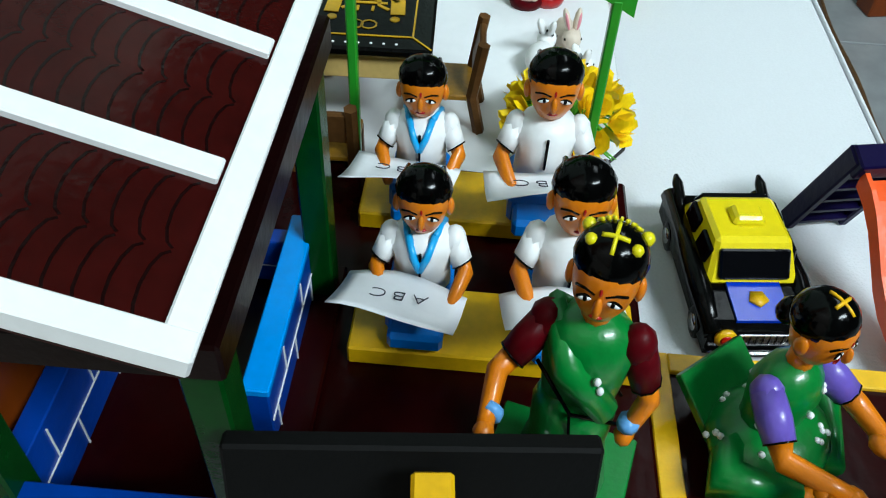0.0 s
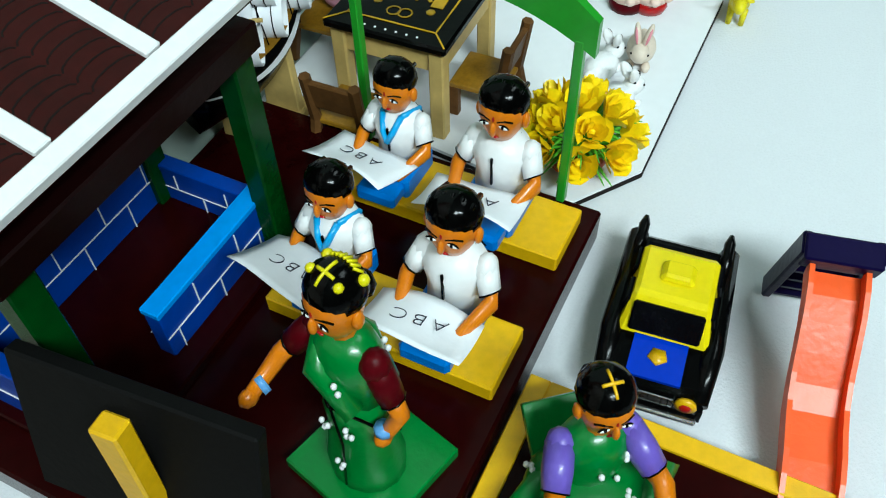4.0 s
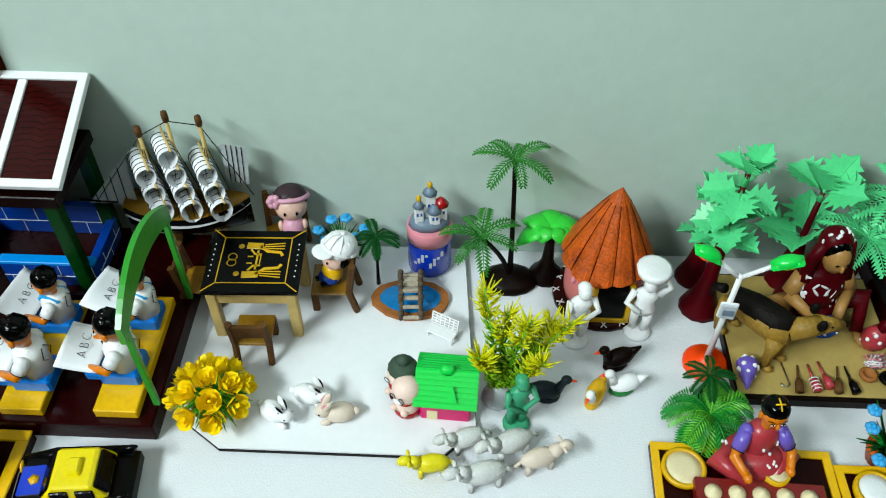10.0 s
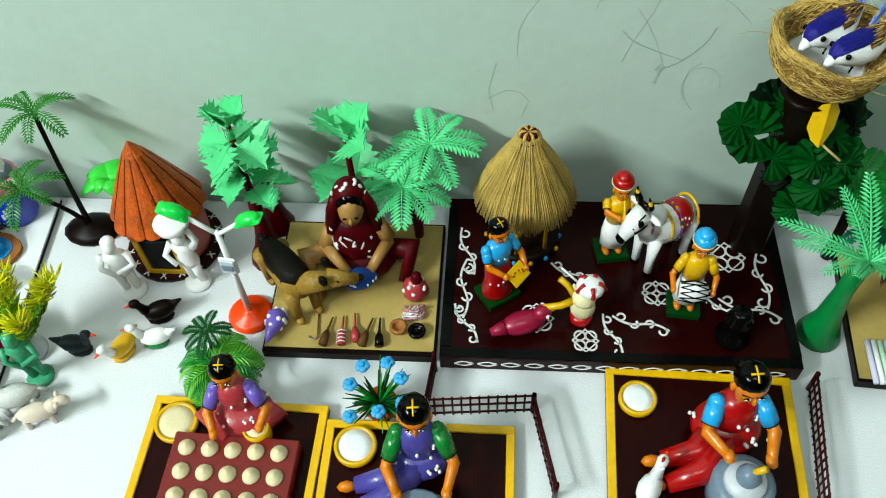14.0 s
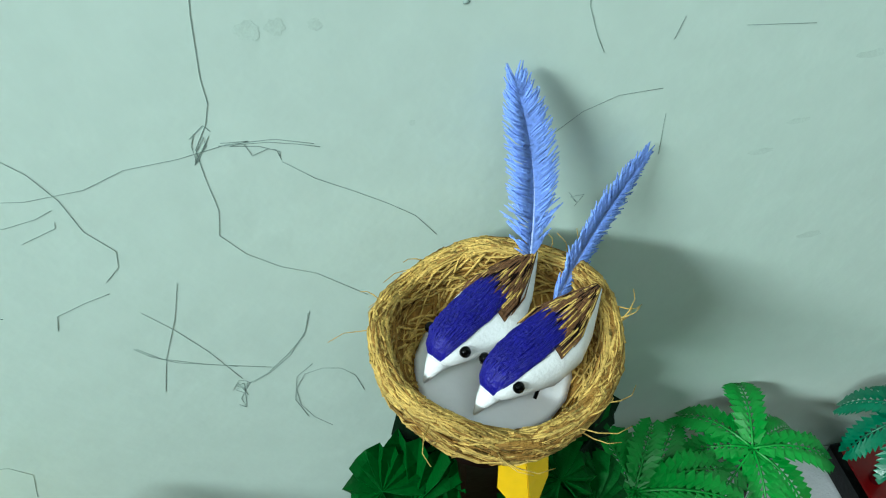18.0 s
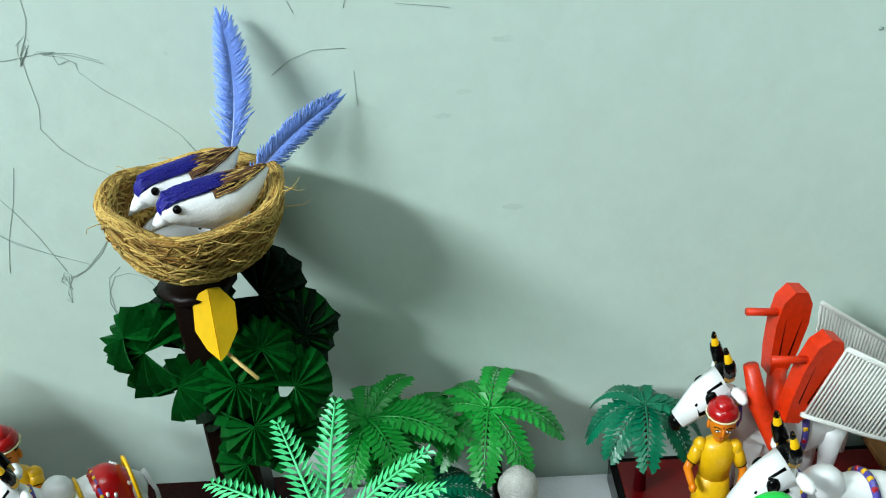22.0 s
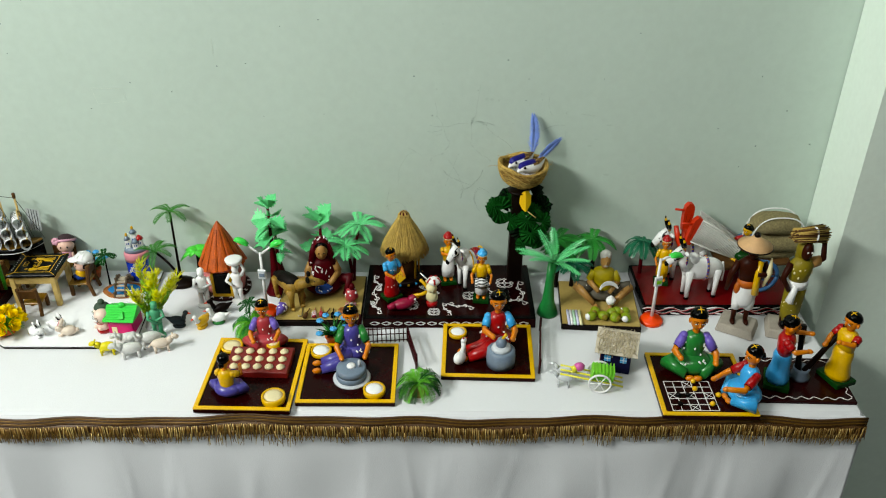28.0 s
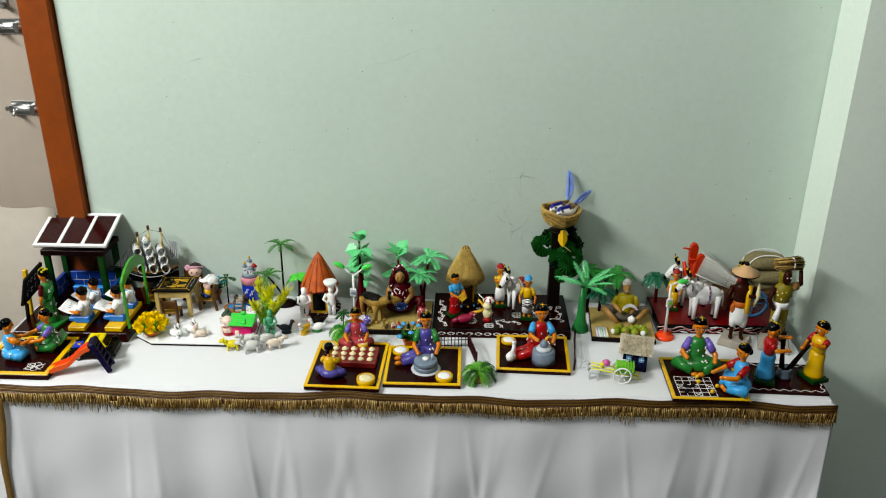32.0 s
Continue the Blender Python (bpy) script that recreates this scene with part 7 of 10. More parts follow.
def craft_stall():
    e = thing("craft_mat", pose(0.898, -0.113, T), "beige card board with a black painted edge", "board")
    b = Build()
    b.box(DARKWOOD, (0.166, 0.158, 0.012), (0, 0, 0.006), c=0.001)
    b.obj("base", e, "dark painted edge")
    b = Build()
    b.box(CARD, (0.162, 0.150, 0.0016), (0, 0.001, 0.0124), c=0.0004)
    b.obj("top", e, "beige card top")
    z = T + 0.0133
    # The woman in a red shawl
    H = 0.124
    b = Build()
    b.ball(CRIMSON, (0.36 * H, 0.28 * H, 0.16 * H), (0, 0, 0.15 * H), n=16)
    b.lathe(CRIMSON, [(0.22 * H, 0.1 * H), (0.2 * H, 0.3 * H), (0.21 * H, 0.48 * H), (0.14 * H, 0.6 * H), (0.06 * H, 0.65 * H)], n=14, flat=(1.1, 0.85))
    b.lathe(CRIMSON, [(0.21 * H, 0.22 * H), (0.23 * H, 0.4 * H), (0.2 * H, 0.56 * H), (0.1 * H, 0.64 * H)], (0, 0.015 * H, 0), n=14, flat=(1.15, 0.8))
    b.ball(TANSKIN, (0.115 * H, 0.12 * H, 0.14 * H), (0, -0.06 * H, 0.78 * H), n=14)
    b.ball(HAIR, (0.128 * H, 0.12 * H, 0.12 * H), (0, -0.015 * H, 0.835 * H), n=14)
    b.ball(CRIMSON, (0.155 * H, 0.14 * H, 0.14 * H), (0, 0.045 * H, 0.86 * H), n=14)
    b.lathe(CRIMSON, [(0.2 * H, 0.5 * H), (0.17 * H, 0.65 * H), (0.14 * H, 0.85 * H)], (0, 0.06 * H, 0), n=14, flat=(1, 0.7))
    b.ball(TANSKIN, (0.02 * H, 0.03 * H, 0.035 * H), (0, -0.18 * H, 0.76 * H), n=7)
    for s in (-1, 1):
        b.ball(HAIR, (0.022 * H, 0.008 * H, 0.01 * H), (s * 0.05 * H, -0.172 * H, 0.795 * H), n=5)
        b.tube(TANSKIN, [(s * 0.2 * H, 0, 0.54 * H), (s * 0.3 * H, -0.05 * H, 0.38 * H)], [0.08 * H, 0.07 * H], 9)
        b.tube(TANSKIN, [(s * 0.3 * H, -0.05 * H, 0.38 * H), (s * 0.1 * H, -0.3 * H, 0.28 * H)], [0.06 * H, 0.045 * H], 9)
        b.tube(TANSKIN if s < 0 else CRIMSON, [(s * 0.15 * H, 0, 0.18 * H), (s * 0.5 * H, -0.06 * H, 0.24 * H), (s * 0.40 * H, -0.28 * H, 0.06 * H)], [0.12 * H, 0.11 * H, 0.06 * H], 10)
        b.ball(TANSKIN, (0.05 * H, 0.1 * H, 0.04 * H), (s * 0.42 * H, -0.34 * H, 0.04 * H), n=8)
    dots(b, WHITE, (0, 0, 0.42 * H), (0.23 * H, 0.18 * H, 0.2 * H), 14, 0.026 * H, 3)
    rng = random.Random(12)
    for k in range(13):
        a, zz = rng.uniform(-1.25, 1.25), rng.uniform(0.26, 0.60)
        b.ball(WHITE, (0.013 * H, 0.006 * H, 0.045 * H), (0.243 * H * math.sin(a), 0.012 * H - 0.185 * H * math.cos(a), zz * H), (0, rng.uniform(-70, 70), math.degrees(a)), n=7)
    for k in range(9):
        a, c = rng.uniform(-1.3, 1.3), rng.uniform(-0.2, 0.9)
        b.ball(WHITE, (0.026 * H, 0.020 * H, 0.010 * H), (0.152 * H * math.sin(a), 0.045 * H - 0.137 * H * math.sin(c) * math.cos(a), 0.86 * H + 0.137 * H * math.cos(a) * math.cos(c)), (0, math.degrees(a), 40 * k), n=6)
    for side in (-1, 1):
        b.tube(CRIMSON, [(side * 0.12 * H, 0.0, 0.88 * H), (side * 0.17 * H, 0.01 * H, 0.72 * H), (side * 0.20 * H, -0.03 * H, 0.52 * H)], [0.05 * H, 0.06 * H, 0.07 * H], 9)
    b.ball(NAVYCLOTH, (0.17 * H, 0.1 * H, 0.06 * H), (0.0, -0.34 * H, 0.24 * H), (25, 0, 10), n=12)
    dots(b, WHITE, (0, -0.34 * H, 0.25 * H), (0.16 * H, 0.1 * H, 0.06 * H), 18, 0.012 * H, 8)
    b.obj("craft_woman", None, "seated clay woman doll in a red shawl, sewing blue cloth", "doll", at=pose(0.900, -0.090, z, 0, 0, 8) @ Matrix.Diagonal((0.84, 0.88, 1, 1)))
    # The dog, its head bent round towards the cloth
    b = Build()
    b.tube(DOGTAN, [(-0.034, 0.0, 0.040), (-0.015, 0.0, 0.043), (0.012, 0.0, 0.045), (0.028, 0.002, 0.048)], [0.012, 0.0145, 0.0155, 0.011], 14)
    b.tube(DOGBLACK, [(-0.034, 0.0, 0.0435), (-0.014, 0.0, 0.0475), (0.012, 0.001, 0.0500), (0.026, 0.004, 0.0535)], [0.0105, 0.0135, 0.0145, 0.0095], 14)
    b.tube(DOGTAN, [(0.024, 0.003, 0.050), (0.034, 0.012, 0.056), (0.040, 0.022, 0.058)], [0.011, 0.0095, 0.009], 11)
    b.tube(DOGTAN, [(0.038, 0.020, 0.058), (0.046, 0.034, 0.055), (0.050, 0.043, 0.051)], [0.0095, 0.0065, 0.0045], 10)
    b.ball(DOGBLACK, (0.0035, 0.003, 0.003), (0.0510, 0.0460, 0.0515), n=7)
    for x, y in ((-0.032, -0.009), (-0.030, 0.009), (0.022, -0.010), (0.022, 0.010)):
        b.tube(DOGTAN, [(x, y, 0.042), (x - 0.004 if x < 0 else x, y, 0.022), (x, y, 0.003)], [0.0085, 0.005, 0.0042], 9)
        b.ball(DOGTAN, (0.0065, 0.0045, 0.0035), (x + 0.003, y, 0.0035), n=8)
    for s in (-1, 1):
        b.ball(DOGBLACK, (0.0045, 0.003, 0.007), (0.036 - s * 0.008, 0.020 + s * 0.006, 0.066), (0, 0, 30), n=8)
        b.ball(DOGBLACK, (0.0012, 0.0012, 0.0012), (0.0425 - s * 0.0062, 0.0285 + s * 0.0035, 0.0605), n=5)
    b.tube(DOGBLACK, [(-0.044, 0.0, 0.044), (-0.055, 0.002, 0.036), (-0.057, 0.003, 0.020)], [0.005, 0.004, 0.0015], 8)
    b.obj("clay_dog", None, "tan clay dog with a black back, standing on the card", "toy dog", at=pose(0.839, -0.132, z, 0, 0, -50) @ Matrix.Scale(1.06, 4))
    # Goods laid out in a row
    goods = (("cloth_cone", "small blue and white flowered cloth cone", "cone", 0.826), ("wire_ring", "looped steel wire hook", "hook", 0.862), ("hand_brush", "small black brush with a pointed handle", "brush", 0.876), ("striped_brush", "small red striped brush", "brush", 0.890), ("hand_brush", "short dark brush with a thin handle", "brush", 0.902), ("hand_brush", "brown brush with a thin handle", "brush", 0.914), ("hand_brush", "dark brush with a thin handle", "brush", 0.926), ("clay_pot", "small brown clay pot", "pot", 0.944), ("black_pot", "small black clay pot", "pot", 0.962))
    for k, (name, label, cat, x) in enumerate(goods):
        b = Build()
        if cat == "cone":
            b.lathe(VIOLET, [(0.001, 0.022), (0.008, 0.004), (0.011, -0.008), (0.005, -0.014)], (0, 0, 0.010), (90, 0, 0), n=12)
            dots(b, WHITE, (0, 0.004, 0.010), (0.0105, 0.013, 0.0105), 18, 0.0026, 2, -0.9, 0.9)
        elif cat == "hook":
            b.tube(STEEL, [(0.004 * math.cos(q), -0.01 + 0.004 * math.sin(q), 0.001) for q in [math.pi * (1 + i / 8) for i in range(9)]] + [(0.004, 0.014, 0.001)], 0.0008, 5)
        elif cat == "pot":
            b.lathe(CLAYBR if name == "clay_pot" else BLACK, [(0.005, 0), (0.0085, 0.004), (0.0085, 0.007), (0.006, 0.0085), (0.0055, 0.005)], n=14)
        else:
            m = (BLACK, PINKRED, BROWNWOOD)[k % 3] if name != "striped_brush" else PINKRED
            b.tube(m, [(0, -0.016, 0.004), (0, -0.006, 0.0042), (0, 0.0, 0.003)], [0.0045, 0.004, 0.0018], 8)
            b.tube(m, [(0, 0.0, 0.003), (0.001, 0.016, 0.002)], [0.0014, 0.0008], 6)
            if name == "striped_brush":
                for j in range(4):
                    b.tube(WHITE, [(0.0046 * math.cos(q), -0.015 + 0.004 * j, 0.004 + 0.0046 * math.sin(q)) for q in [6.283 * i / 8 for i in range(9)]], 0.0006, 4)
        b.obj(name, None, label, cat, at=pose(x, -0.168 + 0.003 * math.sin(k * 2), z + 0.0005, 0, 0, (-12, 6, -8, 5, 10)[k % 5]))
    b = Build()
    b.ball(PINKRED, (0.013, 0.012, 0.016), (0, 0, 0.016), n=12, bump=0.08)
    b.ball(CRIMSON, (0.006, 0.006, 0.009), (0.002, 0, 0.034), n=9, bump=0.1)
    dots(b, WHITE, (0, 0, 0.016), (0.013, 0.012, 0.016), 9, 0.0025, 5)
    b.obj("red_cloth_bag", None, "small red printed cloth bag tied at the top", "bag", at=pose(0.958, -0.128, z))
    rng = random.Random(7)
    b = Build()
    for k in range(26):
        p = [Vector((rng.uniform(-0.012, 0.012), rng.uniform(-0.008, 0.008), rng.uniform(0.001, 0.008))) for _ in range(4)]
        b.tube(PINKPL if k % 2 else WHITE, p, 0.0007, 4)
    b.obj("thread_heap", None, "loose heap of pink and white threads", "threads", kind="stuff", at=pose(0.957, -0.148, z))


DOGTAN = mat("tan_clay", (0.27, 0.17, 0.045), 0.55, vary=0.35, size=50, bump=0.5)
DOGBLACK = mat("smoky_black_clay", (0.014, 0.011, 0.009), 0.55, vary=0.4, size=60, bump=0.4)
NAVYCLOTH = mat("dark_blue_cloth", (0.015, 0.075, 0.26), 0.7, vary=0.2, size=90)
craft_stall()


# ---- the village board ----
def swirl(b, cx, cy, z, s, turn=0):
    """A white painted flourish of curls."""
    a = radians(turn)
    def tr(x, y):
        return (cx + s * (x * math.cos(a) - y * math.sin(a)), cy + s * (x * math.sin(a) + y * math.cos(a)), z)
    ribbon(b, CHALK, [tr(0.35 * math.sin(t * 1.1), t - 3.0) for t in [0.25 * i for i in range(25)]], 0.0022)
    for k in range(4):
        ribbon(b, CHALK, [tr((0.25 + 0.42 * math.sin(t)) * (1 if k % 2 else -1), -2.4 + 1.5 * k + 0.4 * math.cos(t)) for t in [0.5 * i for i in range(10)]], 0.0020)


def kolam(b, cx, cy, z, r):
    for k in range(4):
        q = radians(45 + 90 * k)
        ribbon(b, CHALK, arc(cx + r * 0.6 * math.cos(q), cy + r * 0.6 * math.sin(q), z, r * 0.42, 0, 360, 12), 0.0018)
    ribbon(b, CHALK, [(cx - r, cy, z), (cx, cy + r, z), (cx + r, cy, z), (cx, cy - r, z), (cx - r, cy, z)], 0.0018)


def village_board():
    x0, x1, y0, y1 = 0.985, 1.314, -0.197, -0.006
    h = 0.022
    e = thing("village_board", pose(0, 0, T), "dark maroon display board with white painted curls", "board")
    b = Build()
    b.box(MAROON, (x1 - x0, y1 - y0, h), ((x0 + x1) / 2, (y0 + y1) / 2, h / 2), c=0.0012)
    b.obj("board", e)
    for cx, cy, w, d in (((x0 + x1) / 2, y0 + 0.005, x1 - x0 - 0.002, 0.010), (x0 + 0.005, (y0 + y1) / 2, 0.010, y1 - y0 - 0.022), (x1 - 0.005, (y0 + y1) / 2, 0.010, y1 - y0 - 0.022)):
        b = Build()
        b.box(BLACK, (w, d, 0.0016), (cx, cy, h + 0.0002), c=0.0004)
        b.obj("edge_band", e, "black painted edge band")
    b = Build()
    for x, y, s, a in ((1.005, -0.12, 0.0115, 0), (1.008, -0.16, 0.008, 30), (1.23, -0.10, 0.01, 10), (1.292, -0.10, 0.0115, 0), (1.11, -0.10, 0.008, 60), (1.006, -0.075, 0.010, 15), (1.25, -0.135, 0.009, 40), (1.275, -0.135, 0.010, 70), (1.145, -0.168, 0.008, 20), (1.172, -0.155, 0.009, 75)):
        swirl(b, x, y, h - 0.0002, s, a)
    for x, y, r in ((1.075, -0.152, 0.016), (1.262, -0.075, 0.018), (1.12, -0.175, 0.012), (1.19, -0.12, 0.014)):
        kolam(b, x, y, h - 0.0002, r)
    b.obj("painted_pattern", e, "white painted curls and loops", kind="stuff")
    b = Build()
    n = 14
    for k in range(n):
        cx = x0 + 0.012 + (x1 - x0 - 0.024) * (k + 0.5) / n
        for s in (-1, 1):
            b.tube(CHALK, [(cx - 0.009 + 0.018 * i / 8, y0 - 0.0002, h / 2 + s * 0.0035 * math.sin(math.pi * i / 8 + (k % 2) * math.pi)) for i in range(9)], 0.0007, 4)
        b.ball(CHALK, (0.003, 0.0006, 0.0014), (cx + 0.006, y0, h / 2 + 0.001), n=6)
    b.obj("edge_pattern", e, "white painted border on the dark edge", kind="stuff")
    z = T + h + 0.0005
    # Straw hut
    s = thing("straw_hut", pose(1.061, -0.058, z), "small hut with a tall straw cone roof", "toy hut")
    b = Build()
    b.lathe(DARKWOOD, [(0.036, 0), (0.036, 0.01), (0.030, 0.012)], n=20)
    for k in range(14):
        a = 2 * math.pi * k / 14
        b.ball(GOLDY if k % 2 else SKYBLUE, 0.0028, (0.0365 * math.cos(a), 0.0365 * math.sin(a), 0.006), n=5)
    b.obj("base", s, "dark painted base with coloured dots")
    b = Build()
    b.lathe(BROWNWOOD, [(0.024, 0.01), (0.025, 0.084)], n=16)
    b.obj("wall", s)
    for k in range(6):
        a = 2 * math.pi * k / 6 + 0.3
        b = Build()
        b.tube(GOLDY, [(0.029 * math.cos(a), 0.029 * math.sin(a), 0.01), (0.029 * math.cos(a), 0.029 * math.sin(a), 0.088)], 0.002, 6)
        b.obj("post", s)
    b = Build()
    b.lathe(STRAW, [(0.046, 0.073), (0.039, 0.088), (0.024, 0.117), (0.010, 0.141), (0.006, 0.147)], n=24)
    b.obj("roof", s, "straw roof")
    rng = random.Random(3)
    b = Build()
    prof = [(0.0475, 0.069), (0.0405, 0.088), (0.0252, 0.117), (0.0112, 0.141), (0.0088, 0.150)]
    for k in range(190):
        a = 2 * math.pi * k / 190 + rng.uniform(-0.01, 0.01)
        d = rng.uniform(-0.0012, 0.0014)
        b.tube(STRAW, [((r + d) * math.cos(a), (r + d) * math.sin(a), zz + (rng.uniform(-0.004, 0.002) if i == 0 else 0)) for i, (r, zz) in enumerate(prof)], 0.0009, 3)
    b.obj("thatch", s, "straw stalks", kind="stuff")
    b = Build()
    b.tube(CRIMSON, arc(0, 0, 0.1460, 0.0100, 0, 360, 12), 0.0012, 5)
    for k in range(12):
        a = 2 * math.pi * k / 12
        b.tube(CRIMSON if k % 2 else STRAW, [(0.0098 * math.cos(a), 0.0098 * math.sin(a), 0.145), (0.006 * math.cos(a), 0.006 * math.sin(a), 0.1535), (0, 0, 0.1525)], 0.0016, 5)
    b.obj("tie", s, "red thread tie over the gathered straw")

    def tray(b, H):
        b.box(GOLDY, (0.2 * H, 0.16 * H, 0.02 * H), (0.06 * H, -0.24 * H, 0.5 * H), (35, -10, 15), c=0.004)
        for k in range(8):
            a = 2 * math.pi * k / 8
            b.ball(RED, 0.011 * H, (0.06 * H + 0.055 * H * math.cos(a), -0.25 * H, 0.512 * H + 0.05 * H * math.sin(a)), n=5)

    standing_doll("tray_woman", pose(1.037, -0.126, z, 0, 0, 35) @ Matrix.Diagonal((0.86, 0.86, 1, 1)), 0.114, SKYBLUE, RED, "painted woman doll holding a golden tray", base=GREEN, marks=YELLOW, dot=WHITE, reach=((-0.06, -0.22, 0.52), (0.16, -0.22, 0.5)), extra=tray)

    def pipe(b, H):
        b.lathe(GOLDY, [(0.014 * H, 0), (0.018 * H, 0.1 * H), (0.05 * H, 0.26 * H), (0.055 * H, 0.27 * H)], (0.0, -0.11 * H, 0.82 * H), (140, 0, 0), n=10)

    standing_doll("pipe_player", pose(1.148, -0.072, z, 0, 0, 10) @ Matrix.Diagonal((0.78, 0.82, 1, 1)), 0.112, GOLDY, WHITE, "painted musician doll in red turban playing a pipe", base=GREEN, turban=RED, skirt=False, reach=((-0.05, -0.2, 0.68), (0.05, -0.22, 0.62)), extra=pipe)

    def drum(b, H):
        b.lathe(WHITE, [(0.08 * H, -0.14 * H), (0.1 * H, 0), (0.08 * H, 0.14 * H)], (0, -0.18 * H, 0.45 * H), (0, 90, 0), n=14)
        for k in range(10):
            a = 2 * math.pi * k / 10
            for d in (-1, 1):
                b.tube(HAIR, [(-0.14 * H, -0.18 * H + 0.083 * H * math.cos(a), 0.45 * H + 0.083 * H * math.sin(a)), (0, -0.18 * H + 0.104 * H * math.cos(a + d * 0.3), 0.45 * H + 0.104 * H * math.sin(a + d * 0.3)), (0.14 * H, -0.18 * H + 0.083 * H * math.cos(a + d * 0.6), 0.45 * H + 0.083 * H * math.sin(a + d * 0.6))], 0.006 * H, 4)

    standing_doll("drummer", pose(1.212, -0.135, z, 0, 0, -5) @ Matrix.Diagonal((0.76, 0.82, 1, 1)), 0.112, GOLDY, WHITE, "painted drummer doll in a blue turban", base=GREEN, turban=SKYBLUE, skirt=False, reach=((-0.2, -0.18, 0.46), (0.2, -0.18, 0.46)), extra=drum)
    ox("decorated_ox", pose(1.194, -0.078, z, 0, 0, 34) @ Matrix.Diagonal((0.74, 0.9, 1.04, 1)), 0.088, "white painted bullock with a red patterned saddle cloth", RED)
    # The golden drummer child and a pink bird
    b = Build()
    b.lathe(RED, [(0.010, 0), (0.011, 0.006), (0.009, 0.01)], n=12)
    b.ball(CREAM, (0.012, 0.010, 0.016), (0, 0, 0.022), n=12)
    b.ball(CREAM, (0.011, 0.011, 0.010), (0, -0.004, 0.043), n=12)
    b.ball(WHITE, (0.013, 0.013, 0.008), (0.004, 0.0, 0.056), n=12)
    for k in range(5):
        b.tube(RED, [(0.004 + 0.0135 * math.cos(k * 1.257), 0.0135 * math.sin(k * 1.257), 0.055), (0.004 + 0.007 * math.cos(k * 1.257), 0.007 * math.sin(k * 1.257), 0.0635)], 0.0022, 5)
    b.tube(GOLDY, [(-0.008, 0, 0.03), (-0.02, -0.006, 0.026), (-0.036, -0.01, 0.024)], [0.004, 0.0035, 0.003], 8)
    b.tube(GOLDY, [(-0.006, 0, 0.034), (-0.016, 0.004, 0.046), (-0.024, 0.006, 0.052)], [0.004, 0.003, 0.003], 8)
    b.tube(WHITE, [(-0.004, 0.004, 0.05), (-0.024, 0.008, 0.066)], 0.0012, 5)
    for s in (-1, 1):
        b.ball(CREAM, (0.002, 0.003, 0.007), (s * 0.008, -0.002, 0.052), (0, s * 30, 0), n=7)
    b.obj("festive_doll", None, "cream and gold painted doll with a striped white turban", "doll", at=pose(1.116, -0.152, z, 0, 0, -10))
    b = Build()
    b.ball(MAGENTAD, (0.022, 0.012, 0.011), (0, 0, 0.012), n=14)
    b.ball(MAGENTAD, (0.009, 0.008, 0.008), (0.018, 0, 0.020), n=10)
    b.tube(YELLOW, [(0.025, 0, 0.020), (0.031, 0, 0.019)], [0.0025, 0.0006], 6)
    for s in (-1, 1):
        b.ball(WHITE, 0.0022, (0.021, s * 0.007, 0.022), n=6)
        b.ball(HAIR, 0.0012, (0.0225, s * 0.0085, 0.0225), n=5)
    b.tube(MAGENTAD, [(-0.018, 0, 0.012), (-0.032, 0, 0.010)], [0.008, 0.004], 8)
    b.obj("pink_bird", None, "dark pink toy bird lying on the board", "toy bird", at=pose(1.062, -0.165, z, 0, 0, 20))


def black_pot_stand():
    """A turned black vessel at the end of the village board."""
    b = Build()
    b.lathe(BLACK, [(0.0155, 0), (0.016, 0.005), (0.011, 0.010), (0.0095, 0.020), (0.012, 0.025), (0.0125, 0.030), (0.009, 0.034), (0.010, 0.040), (0.007, 0.044)], n=18)
    b.obj("black_vessel", None, "small turned black vessel on the maroon board", "vessel", at=pose(1.254, -0.166, T + 0.0225))


black_pot_stand()
MAGENTAD = mat("dark_pink_paint", (0.26, 0.02, 0.06), 0.35, vary=0.12, size=60, coat=0.3)
village_board()


# ---- the sweet makers and the grinders ----
def round_tray(x, y, z, r, h, fill, label):
    e = thing("round_tray", pose(x, y, z), label, "tray", "round trays")
    b = Build()
    b.lathe(GOLDY, [(r * 0.96, 0), (r, 0.002), (r, h), (r * 0.82, h + 0.0004), (r * 0.80, h - 0.002)], n=24)
    b.obj("rim", e, "yellow painted rim")
    b = Build()
    b.lathe(fill, [(r * 0.8, h - 0.004), (r * 0.8, h - 0.0008), (r * 0.4, h + 0.0002)], n=24)
    b.obj("filling", e)


Z8 = T + 0.0083
bordered_mat("sweets_board", 0.723, 0.885, -0.436, -0.243, "maroon painted board with a yellow border", skew=-1.5)
bordered_mat("grinding_board", 0.8880, 1.056, -0.418, -0.258, "maroon painted board with a yellow border")
bordered_mat("mill_board", 1.136, 1.301, -0.352, -0.197, "maroon painted board with a yellow border", skew=-2)


def sweets_table():
    e = thing("sweets_bench", pose(0.812, -0.318, Z8, 0, 0, -2), "low dark red bench set with rows of pale sweets", "bench")
    b = Build()
    b.box(REDTABLE, (0.112, 0.072, 0.013), (0, 0, 0.0066), c=0.0012)
    b.obj("benchtop", e)
    for r in range(3):
        for c in range(5):
            b = Build()
            b.lathe(SWEET, [(0.0078, 0), (0.0074, 0.002), (0.0045, 0.0042), (0.0012, 0.0072), (0.0006, 0.0074)], n=14)
            b.obj("sweet", None, "pale cream pointed sweet on the red bench", "sweet", "sweets", at=pose(0.812 + (c - 2) * 0.0205, -0.318 + (r - 1) * 0.0215 - (c - 2) * 0.0006, Z8 + 0.0133))


